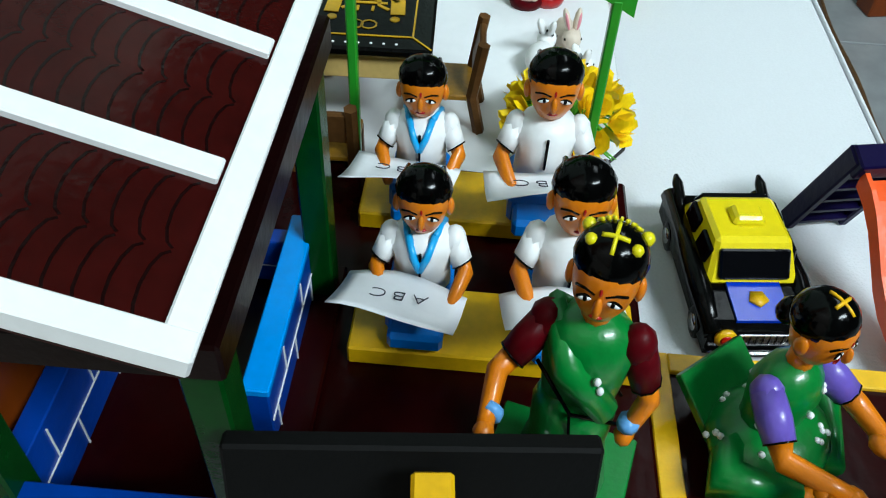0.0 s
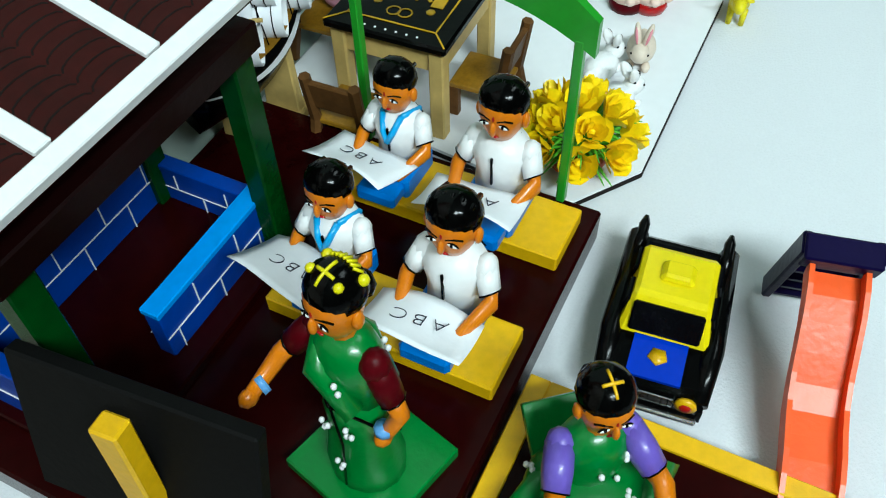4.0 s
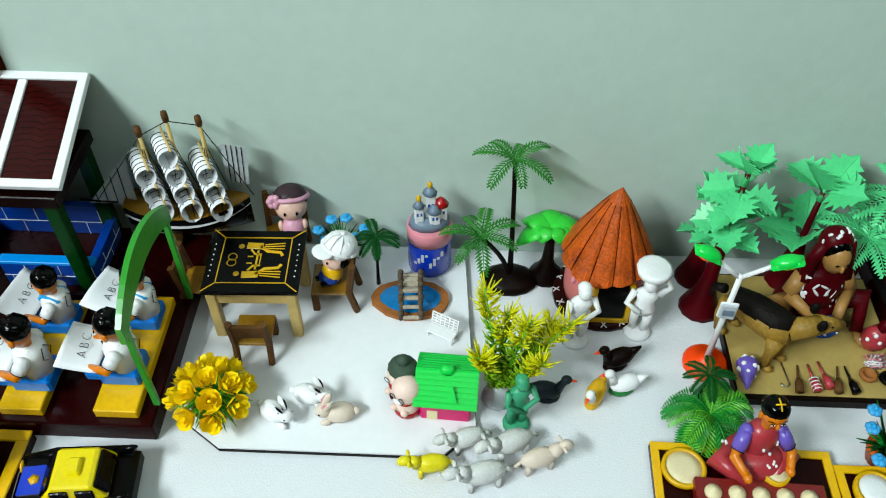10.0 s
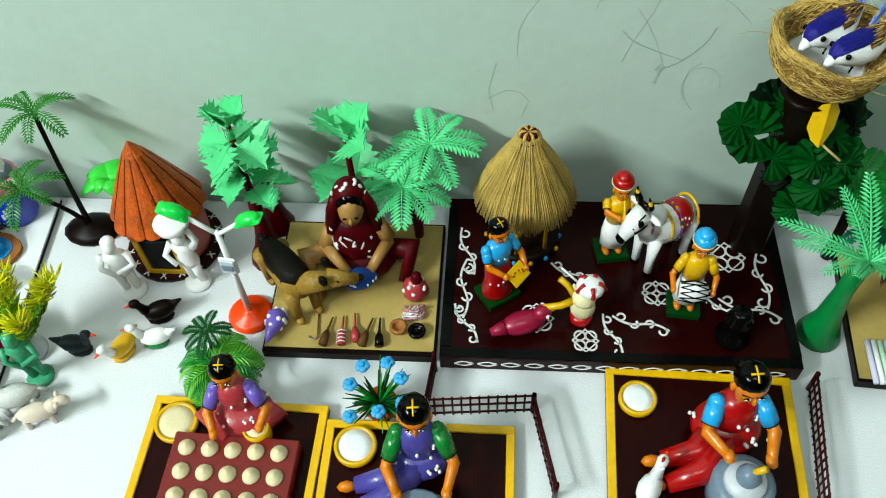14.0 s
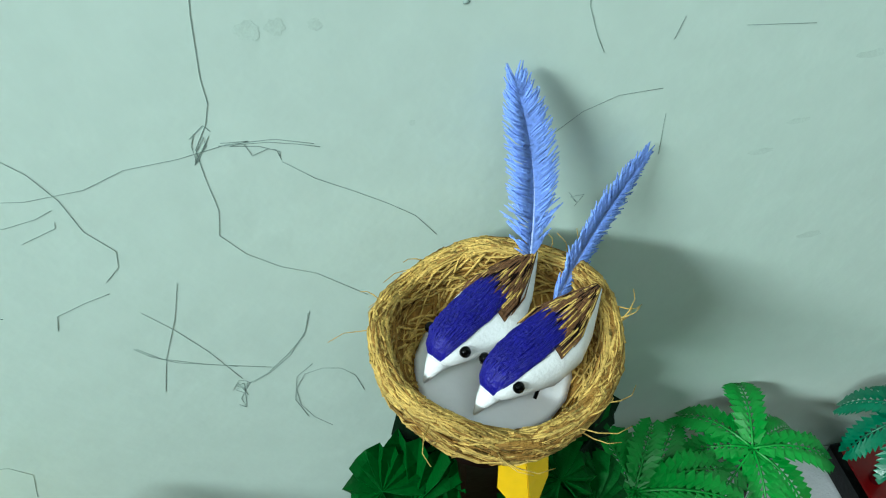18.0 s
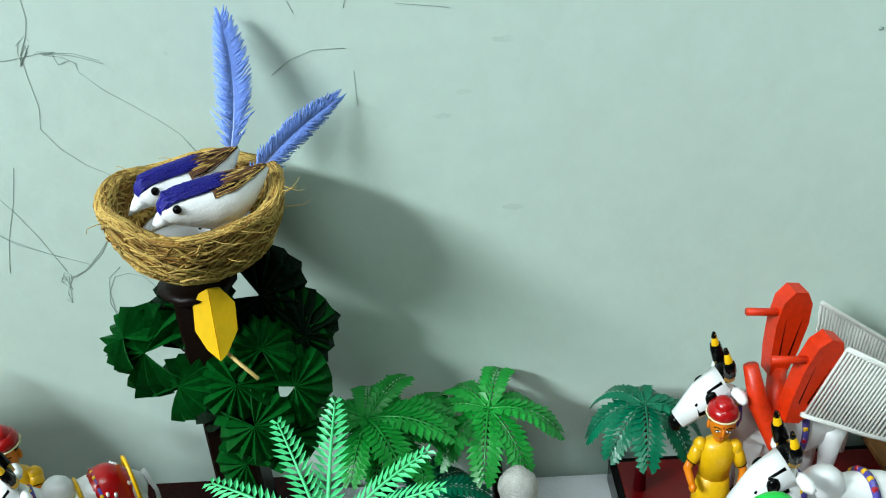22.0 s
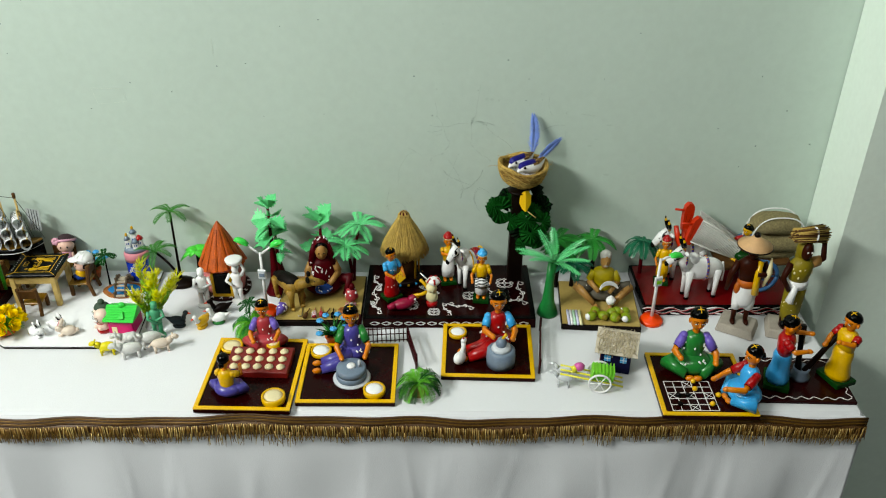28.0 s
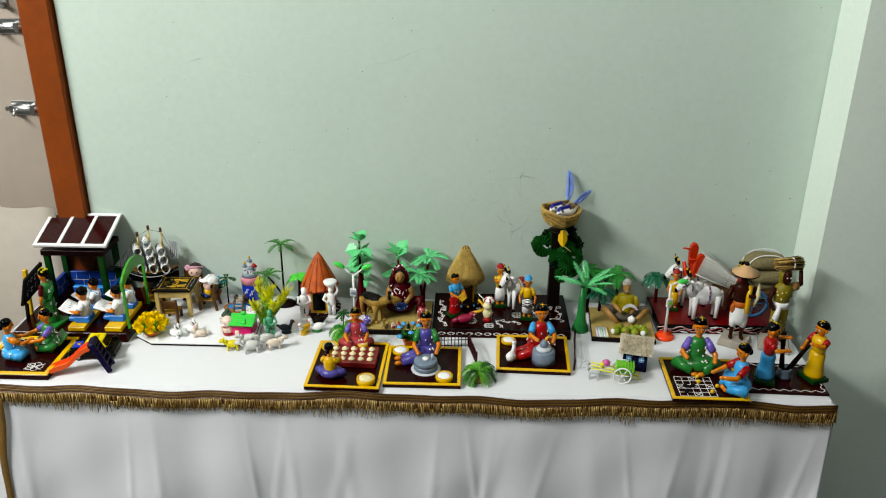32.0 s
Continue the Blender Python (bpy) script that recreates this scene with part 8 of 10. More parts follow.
REDTABLE = mat("brick_red_paint", (0.17, 0.022, 0.020), 0.35, vary=0.15, size=40, coat=0.3)
FLOUR = mat("white_flour", (0.78, 0.79, 0.80), 0.7, vary=0.04, size=80)
SWEET = mat("pale_sweet", (0.70, 0.60, 0.36), 0.6, vary=0.08, size=80)
sweets_table()
round_tray(0.752, -0.268, Z8, 0.020, 0.006, SWEET, "round yellow tray filled with cream batter")
round_tray(0.852, -0.412, Z8, 0.020, 0.012, SWEET, "round yellow tray filled with cream batter")
round_tray(0.829, -0.276, Z8, 0.012, 0.018, SWEET, "small yellow bowl of cream batter")
seated_doll("sweet_maker", pose(0.812, -0.255, Z8, 0, 0, 4), 0.098, PINKRED, PINKRED, "painted woman doll in a rose sari with violet sleeves", sleeve=VIOLET, marks=YELLOW, dot=WHITE, reach=((-0.2, -0.36, 0.3), (0.26, -0.3, 0.3)))
seated_doll("sweet_helper", pose(0.772, -0.394, Z8, 0, 0, 170), 0.085, GOLDY, INDIGO, "painted doll in yellow top and dark skirt, seen from behind", reach=((-0.2, -0.34, 0.5), (0.2, -0.34, 0.36)), sash=INDIGO)
round_tray(0.917, -0.284, Z8, 0.019, 0.008, FLOUR, "round yellow tray filled with white flour")
round_tray(1.020, -0.392, Z8, 0.019, 0.010, FLOUR, "round yellow tray filled with white flour")
seated_doll("grinding_woman", pose(0.975, -0.292, Z8, 0, 0, 6), 0.112, INDIGO, INDIGO, "painted woman doll in an indigo sari with green sleeves", sleeve=LEAFGREEN, marks=YELLOW, dot=WHITE, reach=((-0.2, -0.4, 0.26), (0.22, -0.4, 0.26)), legs="side")


def quern(x, y, r, label, tall):
    e = thing("grindstone", pose(x, y, Z8), label, "grindstone")
    if tall:
        b = Build()
        b.lathe(GREY, [(r, 0), (r * 1.02, 0.012), (r * 0.98, 0.03), (r * 0.8, 0.033)], n=22)
        b.obj("drum", e)
        b = Build()
        b.lathe(PALEGREY, [(r * 0.72, 0.032), (r * 0.62, 0.038), (r * 0.3, 0.041)], n=20)
        b.obj("batter", e, "pale batter on top")
        b = Build()
        b.lathe(GREY, [(r * 0.34, 0.036), (r * 0.4, 0.046), (r * 0.2, 0.056)], n=14)
        b.tube(GOLDY, [(0, 0, 0.05), (r * 0.3, -r * 0.1, 0.066)], 0.003, 7)
        b.obj("grinding_pestle", e, "grey pestle with a yellow handle")
    else:
        b = Build()
        b.lathe(PALEGREY, [(r * 1.25, 0), (r * 1.2, 0.002), (r * 0.9, 0.003)], n=22)
        b.obj("flour_ring", e, "spread pale flour")
        for k, (q, z) in enumerate(((1.0, 0.002), (0.97, 0.0135))):
            b = Build()
            b.lathe(GREY, [(r * q, z), (r * q * 1.02, z + 0.005), (r * q, z + 0.010), (r * q * 0.9, z + 0.0112)], n=22)
            b.obj("millstone", e)
        b = Build()
        b.lathe(WHITE, [(r * 0.3, 0.0245), (r * 0.28, 0.028), (r * 0.1, 0.029)], n=12)
        b.tube(PALEGREY, [(r * 0.55, 0, 0.024), (r * 0.55, 0, 0.038)], 0.003, 7)
        b.obj("millstone_handle", e)


quern(0.978, -0.352, 0.0265, "round grey two-tier grindstone with white flour", False)
quern(1.240, -0.312, 0.0255, "grey wet grinder drum with pale batter", True)


def goose():
    b = Build()
    b.ball(PLASTER, (0.010, 0.016, 0.012), (0, 0.002, 0.013), (18, 0, 0), n=12)
    b.tube(PLASTER, [(0, -0.008, 0.018), (0, -0.012, 0.030), (0, -0.010, 0.040)], [0.006, 0.0042, 0.0042], 9)
    b.ball(PLASTER, (0.005, 0.0065, 0.005), (0, -0.012, 0.043), n=9)
    b.tube(ORANGE, [(0, -0.017, 0.0425), (0, -0.024, 0.0415)], [0.0022, 0.0006], 6)
    b.ball(RED, (0.0015, 0.003, 0.002), (0, -0.011, 0.048), n=6)
    b.obj("white_goose", None, "small white painted goose on the mill board", "toy goose", at=pose(1.168, -0.312, Z8, 0, 0, 150))


seated_doll("mill_woman", pose(1.236, -0.256, Z8, 0, 0, 6), 0.118, RED, RED, "painted woman doll in a red sari with sky blue sleeves", sleeve=SKYBLUE, marks=YELLOW, dot=WHITE, reach=((-0.14, -0.36, 0.4), (0.2, -0.4, 0.36)), legs="side")
round_tray(1.165, -0.228, Z8, 0.017, 0.008, FLOUR, "round yellow tray filled with white flour")
goose()


def fence(name, pts, h, label, n):
    e = thing(name, pose(0, 0, T), label, "toy fence", "toy fences")
    for (xa, ya), (xb, yb) in zip(pts, pts[1:]):
        for z in (0.004, h * 0.55, h * 0.92):
            b = Build()
            b.tube(MAROONPL, [(xa, ya, z), (xb, yb, z)], 0.0011, 5)
            b.obj("rail", e)
        for i in range(n + 1):
            q = i / n
            b = Build()
            x, y = xa + (xb - xa) * q, ya + (yb - ya) * q
            b.tube(MAROONPL, [(x, y, 0), (x, y, h)], 0.0010 if 0 < i < n else 0.0024, 5)
            b.obj("picket" if 0 < i < n else "post", e)


MAROONPL = mat("maroon_plastic", (0.05, 0.008, 0.010), 0.35, vary=0.1, size=60)
fence("toy_fence", [(0.981, -0.200), (0.976, -0.246), (1.072, -0.238), (1.090, -0.318)], 0.034, "dark maroon plastic toy fence, bent at a corner", 12)
fence("toy_fence", [(1.322, -0.205), (1.308, -0.330)], 0.030, "dark maroon plastic toy fence beside the mill board", 16)

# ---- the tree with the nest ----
# Near-black copy of the leaf paper, coloured for shade inside the tree
SHADEPAPER = mat("shaded_green_paper", (0.004, 0.018, 0.007), 0.6, vary=0.25, size=40, bump=0.4)


def nest_tree():
    e = thing("nest_tree", pose(1.282, -0.058, T + 0.0225), "tall dark trunk with green paper leaves holding a nest", "toy tree")
    b = Build()
    b.box(DARKWOOD, (0.030, 0.026, 0.20), (0, 0, 0.10), c=0.002, taper=0.86)
    b.obj("trunk", e, "near black trunk")
    b = Build()
    b.lathe(DARKWOOD, [(0.010, 0.19), (0.016, 0.196), (0.022, 0.203), (0.016, 0.2045)], n=14)
    b.obj("fork", e, "dark cup under the nest")

    def fan(at, R, rot, tag="leaf", paper=PAPERGREEN):
        """A round leaf of pleated crepe paper."""
        n = 26
        rng = random.Random(int(1e4 * (at[0] + 1) + 1e3 * at[2]))
        fold_of = [0.17 * (-1) ** i + 0.08 * math.sin(i * 0.7 + at[2] * 300) + rng.uniform(-0.05, 0.05) for i in range(n + 1)]
        v, f = [(0, 0, 0)], []
        for ring, q in enumerate((0.35, 0.7, 1.0)):
            for i in range(n + 1):
                a = radians(-150 + 300 * i / n)
                fold = fold_of[i] * R * q
                edge = 1 + rng.uniform(-0.05, 0.05) * q
                v.append((q * R * edge * math.cos(a), q * R * edge * math.sin(a), fold - 0.25 * R * q * q + rng.uniform(-0.018, 0.018) * R - (0.2 * R * math.sin(3 * a + R * 900) ** 2 if q == 1.0 else 0)))
        for i in range(n):
            f.append([0, 1 + i, 2 + i])
            for r in range(2):
                a = 1 + r * (n + 1) + i
                f.append([a, a + n + 1, a + n + 2, a + 1])
        b = Build()
        b.add(paper, v, f, None, False)
        o = b.obj(tag, e, "pleated green paper leaf")
        o.matrix_basis = pose(*at, rot[0], 0, rot[1]) @ pose(0, 0, 0, 0, 0, rot[2])
        o.modifiers.new("thickness", "SOLIDIFY").thickness = 0.0006

    for at, R, rot in (((-0.040, -0.012, 0.165), 0.029, (62, -18, 180)), ((-0.052, -0.006, 0.172), 0.020, (48, -30, 160)), ((0.040, 0.006, 0.160), 0.030, (70, 25, -30)), ((0.042, -0.018, 0.140), 0.025, (60, 20, 10)), ((0.020, -0.036, 0.128), 0.024, (66, 5, -60)), ((0.034, -0.028, 0.112), 0.023, (64, 20, -50)), ((-0.014, 0.004, 0.185), 0.026, (40, -20, 150)), ((0.012, -0.026, 0.150), 0.022, (58, 10, -100)), ((-0.022, -0.022, 0.148), 0.021, (50, -25, 60)), ((0.026, -0.014, 0.165), 0.022, (45, 30, 70)), ((0.010, -0.034, 0.098), 0.020, (60, 0, 140))):
        fan((at[0] + 0.005, at[1], at[2]), R * 0.93, rot)
    # Extra leaves behind, coloured near black as the shade between the others
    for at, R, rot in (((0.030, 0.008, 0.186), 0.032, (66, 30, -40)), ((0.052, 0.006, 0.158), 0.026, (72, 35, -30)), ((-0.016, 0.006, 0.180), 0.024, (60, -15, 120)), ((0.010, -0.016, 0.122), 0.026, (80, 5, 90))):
        fan(at, R, rot, "shaded_leaf", SHADEPAPER)
    b = Build()
    for turn, ring in ((-24, [(-0.011, 0.010), (-0.0125, -0.004), (-0.007, -0.015), (0.0, -0.021), (0.0, 0.021), (-0.006, 0.018)]), (24, [(0.0, -0.021), (0.004, -0.018), (0.0115, -0.006), (0.0125, 0.010), (0.006, 0.020), (0.0, 0.021)])):
        b.slab(YPAPER, ring, -0.0006, 0.0006, pose(0.012, -0.024, 0.190, 78, 0, 6) @ pose(0, 0, 0, 0, turn, 0))
    b.obj("yellow_leaf", e, "folded yellow paper leaf")
    b = Build()
    b.tube(PALEWOOD, [(0.014, -0.022, 0.170), (0.032, -0.034, 0.160)], 0.0012, 5)
    b.obj("twig", e)


nest_tree()


def nest():
    cx, cy, cz = 1.286, -0.051, 0.9850
    e = thing("bird_nest", pose(cx, cy, cz, 3, 3, 0), "woven coconut fibre nest on the paper tree", "nest")
    R = 0.047
    prof = [(r, z * 0.82) for r, z in ((0.012, 0.0), (0.028, 0.0045), (0.039, 0.017), (0.045, 0.035), (R, 0.052), (0.0445, 0.0545), (0.0415, 0.052), (0.039, 0.036), (0.031, 0.020), (0.016, 0.0115))]
    b = Build()
    n = 30
    v, f = [], []
    for r, z in prof:
        for j in range(n):
            a = 2 * math.pi * j / n
            w = 0.0028 * math.sin(2 * a + 0.6) + 0.0015 * math.sin(5 * a)
            v.append((r * math.cos(a), r * 0.98 * math.sin(a), z + w * z / 0.043))
    for i in range(len(prof) - 1):
        for j in range(n):
            k = (j + 1) % n
            f.append([i * n + j, i * n + k, (i + 1) * n + k, (i + 1) * n + j])
    f += [list(range(n))[::-1], [(len(prof) - 1) * n + j for j in range(n)]]
    b.add(NESTDK, v, f)
    b.obj("bowl", e, "brown fibre bowl")
    rng = random.Random(21)

    def on(a, q, out=0.0):
        """A point on the nest's skin: q runs from the foot over the rim to the inside."""
        i = min(int(q * (len(prof) - 1)), len(prof) - 2)
        t = q * (len(prof) - 1) - i
        r = prof[i][0] * (1 - t) + prof[i + 1][0] * t
        z = prof[i][1] * (1 - t) + prof[i + 1][1] * t
        w = 0.0028 * math.sin(2 * a + 0.6) + 0.0015 * math.sin(5 * a)
        inner = -1 if q > 0.58 else 1
        r += out * inner
        return (r * math.cos(a), r * 0.98 * math.sin(a), z + w * z / 0.043 + (out if q < 0.1 else 0))

    b = Build()
    for k in range(900):
        a = rng.uniform(0, 6.283)
        q = rng.betavariate(2.2, 1.6) * 0.9
        da = rng.uniform(0.25, 1.3) * rng.choice((-1, 1))
        dq = rng.gauss(0, 0.11)
        pts = []
        for i in range(6):
            t = i / 5
            qq = min(0.97, max(0.02, q + dq * (t - 0.5) + 0.03 * math.sin(t * 6 + k)))
            pts.append(on(a + da * (t - 0.5), qq, rng.uniform(0.0, 0.0016)))
        b.tube(NESTY if k % 4 else NESTDK, pts, rng.uniform(0.00035, 0.0008), 3)
    for k in range(26):
        a = rng.uniform(0, 6.283)
        p = Vector(on(a, rng.uniform(0.3, 0.5), 0.001))
        d = Vector((math.cos(a + rng.uniform(-0.9, 0.9)), math.sin(a + rng.uniform(-0.9, 0.9)), rng.uniform(-0.4, 0.7))) * rng.uniform(0.006, 0.017)
        side = Vector((-d.y, d.x, 0)) * 0.5
        b.tube(NESTY, [p, p + d * 0.4 + side * 0.3, p + d * 0.75 + side * 0.8, p + d * 0.9 + side * 1.5], [0.0003, 0.0003, 0.0002, 0.0002], 3)
    b.obj("fibres", e, "loose golden fibres", kind="stuff")
    b = Build()
    b.lathe(PAPER, [(0.020, 0.0120), (0.0315, 0.0190), (0.0285, 0.0200)], n=18)
    b.obj("lining", e, "white paper lining")

    def bird(x, y, z, rz, tilt, label, lean):
        """A small white toy bird with painted feathers; one plain mesh, and its long tail feather."""
        m = pose(x, y, z, tilt, 0, rz) @ Matrix.Scale(0.90, 4)
        t = thing("toy_bird", m, label, "toy bird", "nest birds")
        spine = [(-0.031, 0.0015, 0.0035), (-0.028, 0.003, 0.0072), (-0.023, 0.0045, 0.0098), (-0.016, 0.0035, 0.0116), (-0.005, 0.0, 0.0143), (0.008, -0.0005, 0.0143), (0.018, 0.002, 0.0105), (0.027, 0.006, 0.0055), (0.034, 0.010, 0.0015)]

        def skin(y, a, lift=0.0):
            """A point on the bird's skin at y, a radians from the top of the back."""
            k = max(i for i in range(len(spine) - 1) if spine[i][0] <= y or i == 0)
            q = (y - spine[k][0]) / (spine[k + 1][0] - spine[k][0])
            z = spine[k][1] * (1 - q) + spine[k + 1][1] * q
            r = spine[k][2] * (1 - q) + spine[k + 1][2] * q + lift
            nod = 0.36 * min(1.0, max(0.0, (-0.012 - y) / 0.010))
            return (r * math.sin(a), y - nod * r * math.cos(a), z + r * math.cos(a))

        b = Build()
        b.tube(PLASTER, [(0, y, z) for y, z, r in spine], [r for y, z, r in spine], 20)
        b.obj("body", t, "smooth white body")
        b = Build()
        b.tube(PLASTER, [(0, -0.0285, 0.0015), (0, -0.033, -0.0005), (0, -0.039, -0.0045)], [0.0058, 0.0036, 0.0005], 10)
        b.obj("beak", t, "short white beak")
        for s in (-1, 1):
            b = Build()
            b.ball(HAIR, 0.0025, skin(-0.0215, s * 1.18), n=10)
            b.obj("eye", t, "shiny black eye")
        rng = random.Random(int(1000 * x) + 7)

        def coat(name, label, y0, y1, half, paints, n, length, wide):
            """A patch of lying feathers over the back."""
            b = Build()
            rows, cols = 34, 14
            v = [skin(y0 + (y1 - y0) * i / rows, half * (1 - 0.35 * i / rows) * (-1 + 2 * j / cols), 0.0005) for i in range(rows + 1) for j in range(cols + 1)]
            f = [[i * (cols + 1) + j, i * (cols + 1) + j + 1, (i + 1) * (cols + 1) + j + 1, (i + 1) * (cols + 1) + j] for i in range(rows) for j in range(cols)]
            b.add(paints[0], v, f)
            for k in range(n):
                q = rng.random()
                a = half * rng.uniform(-1.05, 1.05) * (1 - 0.35 * q)
                ys = y0 + (y1 - y0) * q
                L = length * rng.uniform(0.6, 1.3)
                ye = min(0.0335, ys + L)
                lift = rng.uniform(0.0006, 0.0012)
                b.tube(paints[k % len(paints)], [skin(ys, a, 0.0004), skin((ys + ye) / 2, a * 0.97, lift), skin(ye, a * 0.9, lift * 0.5)], [wide * 0.6, wide, wide * 0.25], 4)
            b.obj(name, t, label, kind="stuff")

        coat("wing_feathers", "brown and cream streaked feathers", -0.002, 0.028, 1.0, (BIRDBROWN, BIRDBROWN, DARKWOOD, NESTY, BIRDBROWN), 300, 0.020, 0.00045)
        coat("crest", "deep violet blue feathers", -0.0302, -0.004, 0.78, (BIRDBLUE,), 480, 0.019, 0.0004)
        for s in (-1, 1):
            b = Build()
            b.tube(HAIR, [(s * 0.005, -0.006, -0.012), (s * 0.007, -0.012, -0.0165)], 0.0009, 5)
            b.obj("leg", t, "thin black leg")
        return t

    def feather(parent, base, tip, width, curve):
        """A soft blue feather with a pale shaft and loose barbs."""
        base, tip = Vector(base), Vector(tip)
        axis = tip - base
        side = axis.cross(Vector((0, 1, 0.1))).normalized()
        n = 16
        b = Build()
        shaft = [base + axis * (i / n) + side * curve * math.sin(math.pi * i / n) for i in range(n + 1)]
        b.tube(PALEBLUE, shaft, [0.0007 * (1 - 0.75 * i / n) for i in range(n + 1)], 5)
        o = b.obj("shaft", parent, "pale shaft", at=parent.matrix_basis.inverted())
        rng = random.Random(int(width * 1e5))
        b = Build()
        for i in range(2, 120):
            q = i / 120
            p = base + axis * q + side * curve * math.sin(math.pi * q)
            w = 1.25 * width * (math.sin(math.pi * min(1, 0.12 + q * 0.86)) ** 0.6) * (0.75 + 0.25 * rng.random())
            if q < 0.25:
                w *= 0.6 + 0.8 * rng.random()
            for s in (-1, 1):
                e1 = p + side * s * w * 0.6 + axis * 0.05 + Vector((0, rng.uniform(-0.0006, 0.0006), 0))
                e2 = p + side * s * w + axis * (0.10 + rng.uniform(-0.02, 0.02)) + Vector((0, rng.uniform(-0.0012, 0.0012), 0))
                b.tube(FEATHER, [p, e1, e2], [0.00065, 0.0006, 0.0002], 3)
        b.obj("vane", parent, "blue feather barbs", kind="stuff", at=parent.matrix_basis.inverted())

    b1 = bird(1.286, -0.045, 1.0285, -54, 4, "white toy bird with violet head and brown wings", 0)
    b2 = bird(1.303, -0.064, 1.0265, -60, 4, "white toy bird with violet head, in front", 0)
    feather(b1, Vector((1.3070, -0.031, 1.0390)), Vector((1.3074, -0.003, 1.1034)), 0.0085, -0.004)
    feather(b2, Vector((1.3135, -0.042, 1.0225)), Vector((1.3620, -0.002, 1.0539)), 0.0072, 0.003)


PALEBLUE = mat("pale_blue_shaft", (0.45, 0.55, 0.85), 0.5, vary=0.1, size=80)
nest()

# ---- palms by the coconut seller ----
MINTDARK = mat("deep_mint_plastic", (0.012, 0.17, 0.055), 0.35, vary=0.12, size=50)
palm("mint_palm", pose(1.342, -0.146, T), ((0.006, 0.0, 0.116, 1.0),), MINT, "toy palm with mint leaves and a flared green trunk", trunk=MINTDARK, leaves=12, length=0.071, droop=0.55, width=0.17, r=0.0062, seed=3, lift=0.32, wide=0.62, leaflets=17)


def trunk_foot():
    b = Build()
    b.lathe(MINTDARK, [(0.021, 0), (0.020, 0.004), (0.012, 0.03), (0.0085, 0.07), (0.006, 0.118)], n=16)
    o = b.obj("trunk_sleeve", bpy.data.objects["mint_palm"], "flared green plastic trunk")


trunk_foot()
palm("green_palm", pose(1.368, -0.055, T), ((-0.004, 0.004, 0.112, 0.9), (0.012, 0.016, 0.085, 0.8)), MIDGREEN, "toy palms with mid green leaves behind the seller", trunk=DARKWOOD, leaves=9, length=0.056, droop=1.2, width=0.3, seed=5, wide=1.5)
palm("teal_palm", pose(1.398, -0.070, T), ((0.0, 0.0, 0.066, 0.9),), TEAL, "low toy palm with dark teal leaves", trunk=DARKWOOD, leaves=8, length=0.05, droop=1.5, width=0.3, seed=7, wide=1.5)
palm("mid_palm", pose(1.446, -0.036, T), ((-0.006, 0.0, 0.102, 0.95),), MIDGREEN, "toy palm with bright green drooping leaves", trunk=DARKWOOD, leaves=8, length=0.052, droop=1.6, width=0.3, seed=9, wide=1.5)
palm("dark_palm", pose(1.543, -0.036, T), ((-0.002, 0.0, 0.098, 0.9),), TEAL, "toy palm with dark teal leaves and red trunk", trunk=CRIMSON, leaves=8, length=0.05, droop=2.2, width=0.3, seed=10, wide=1.5)


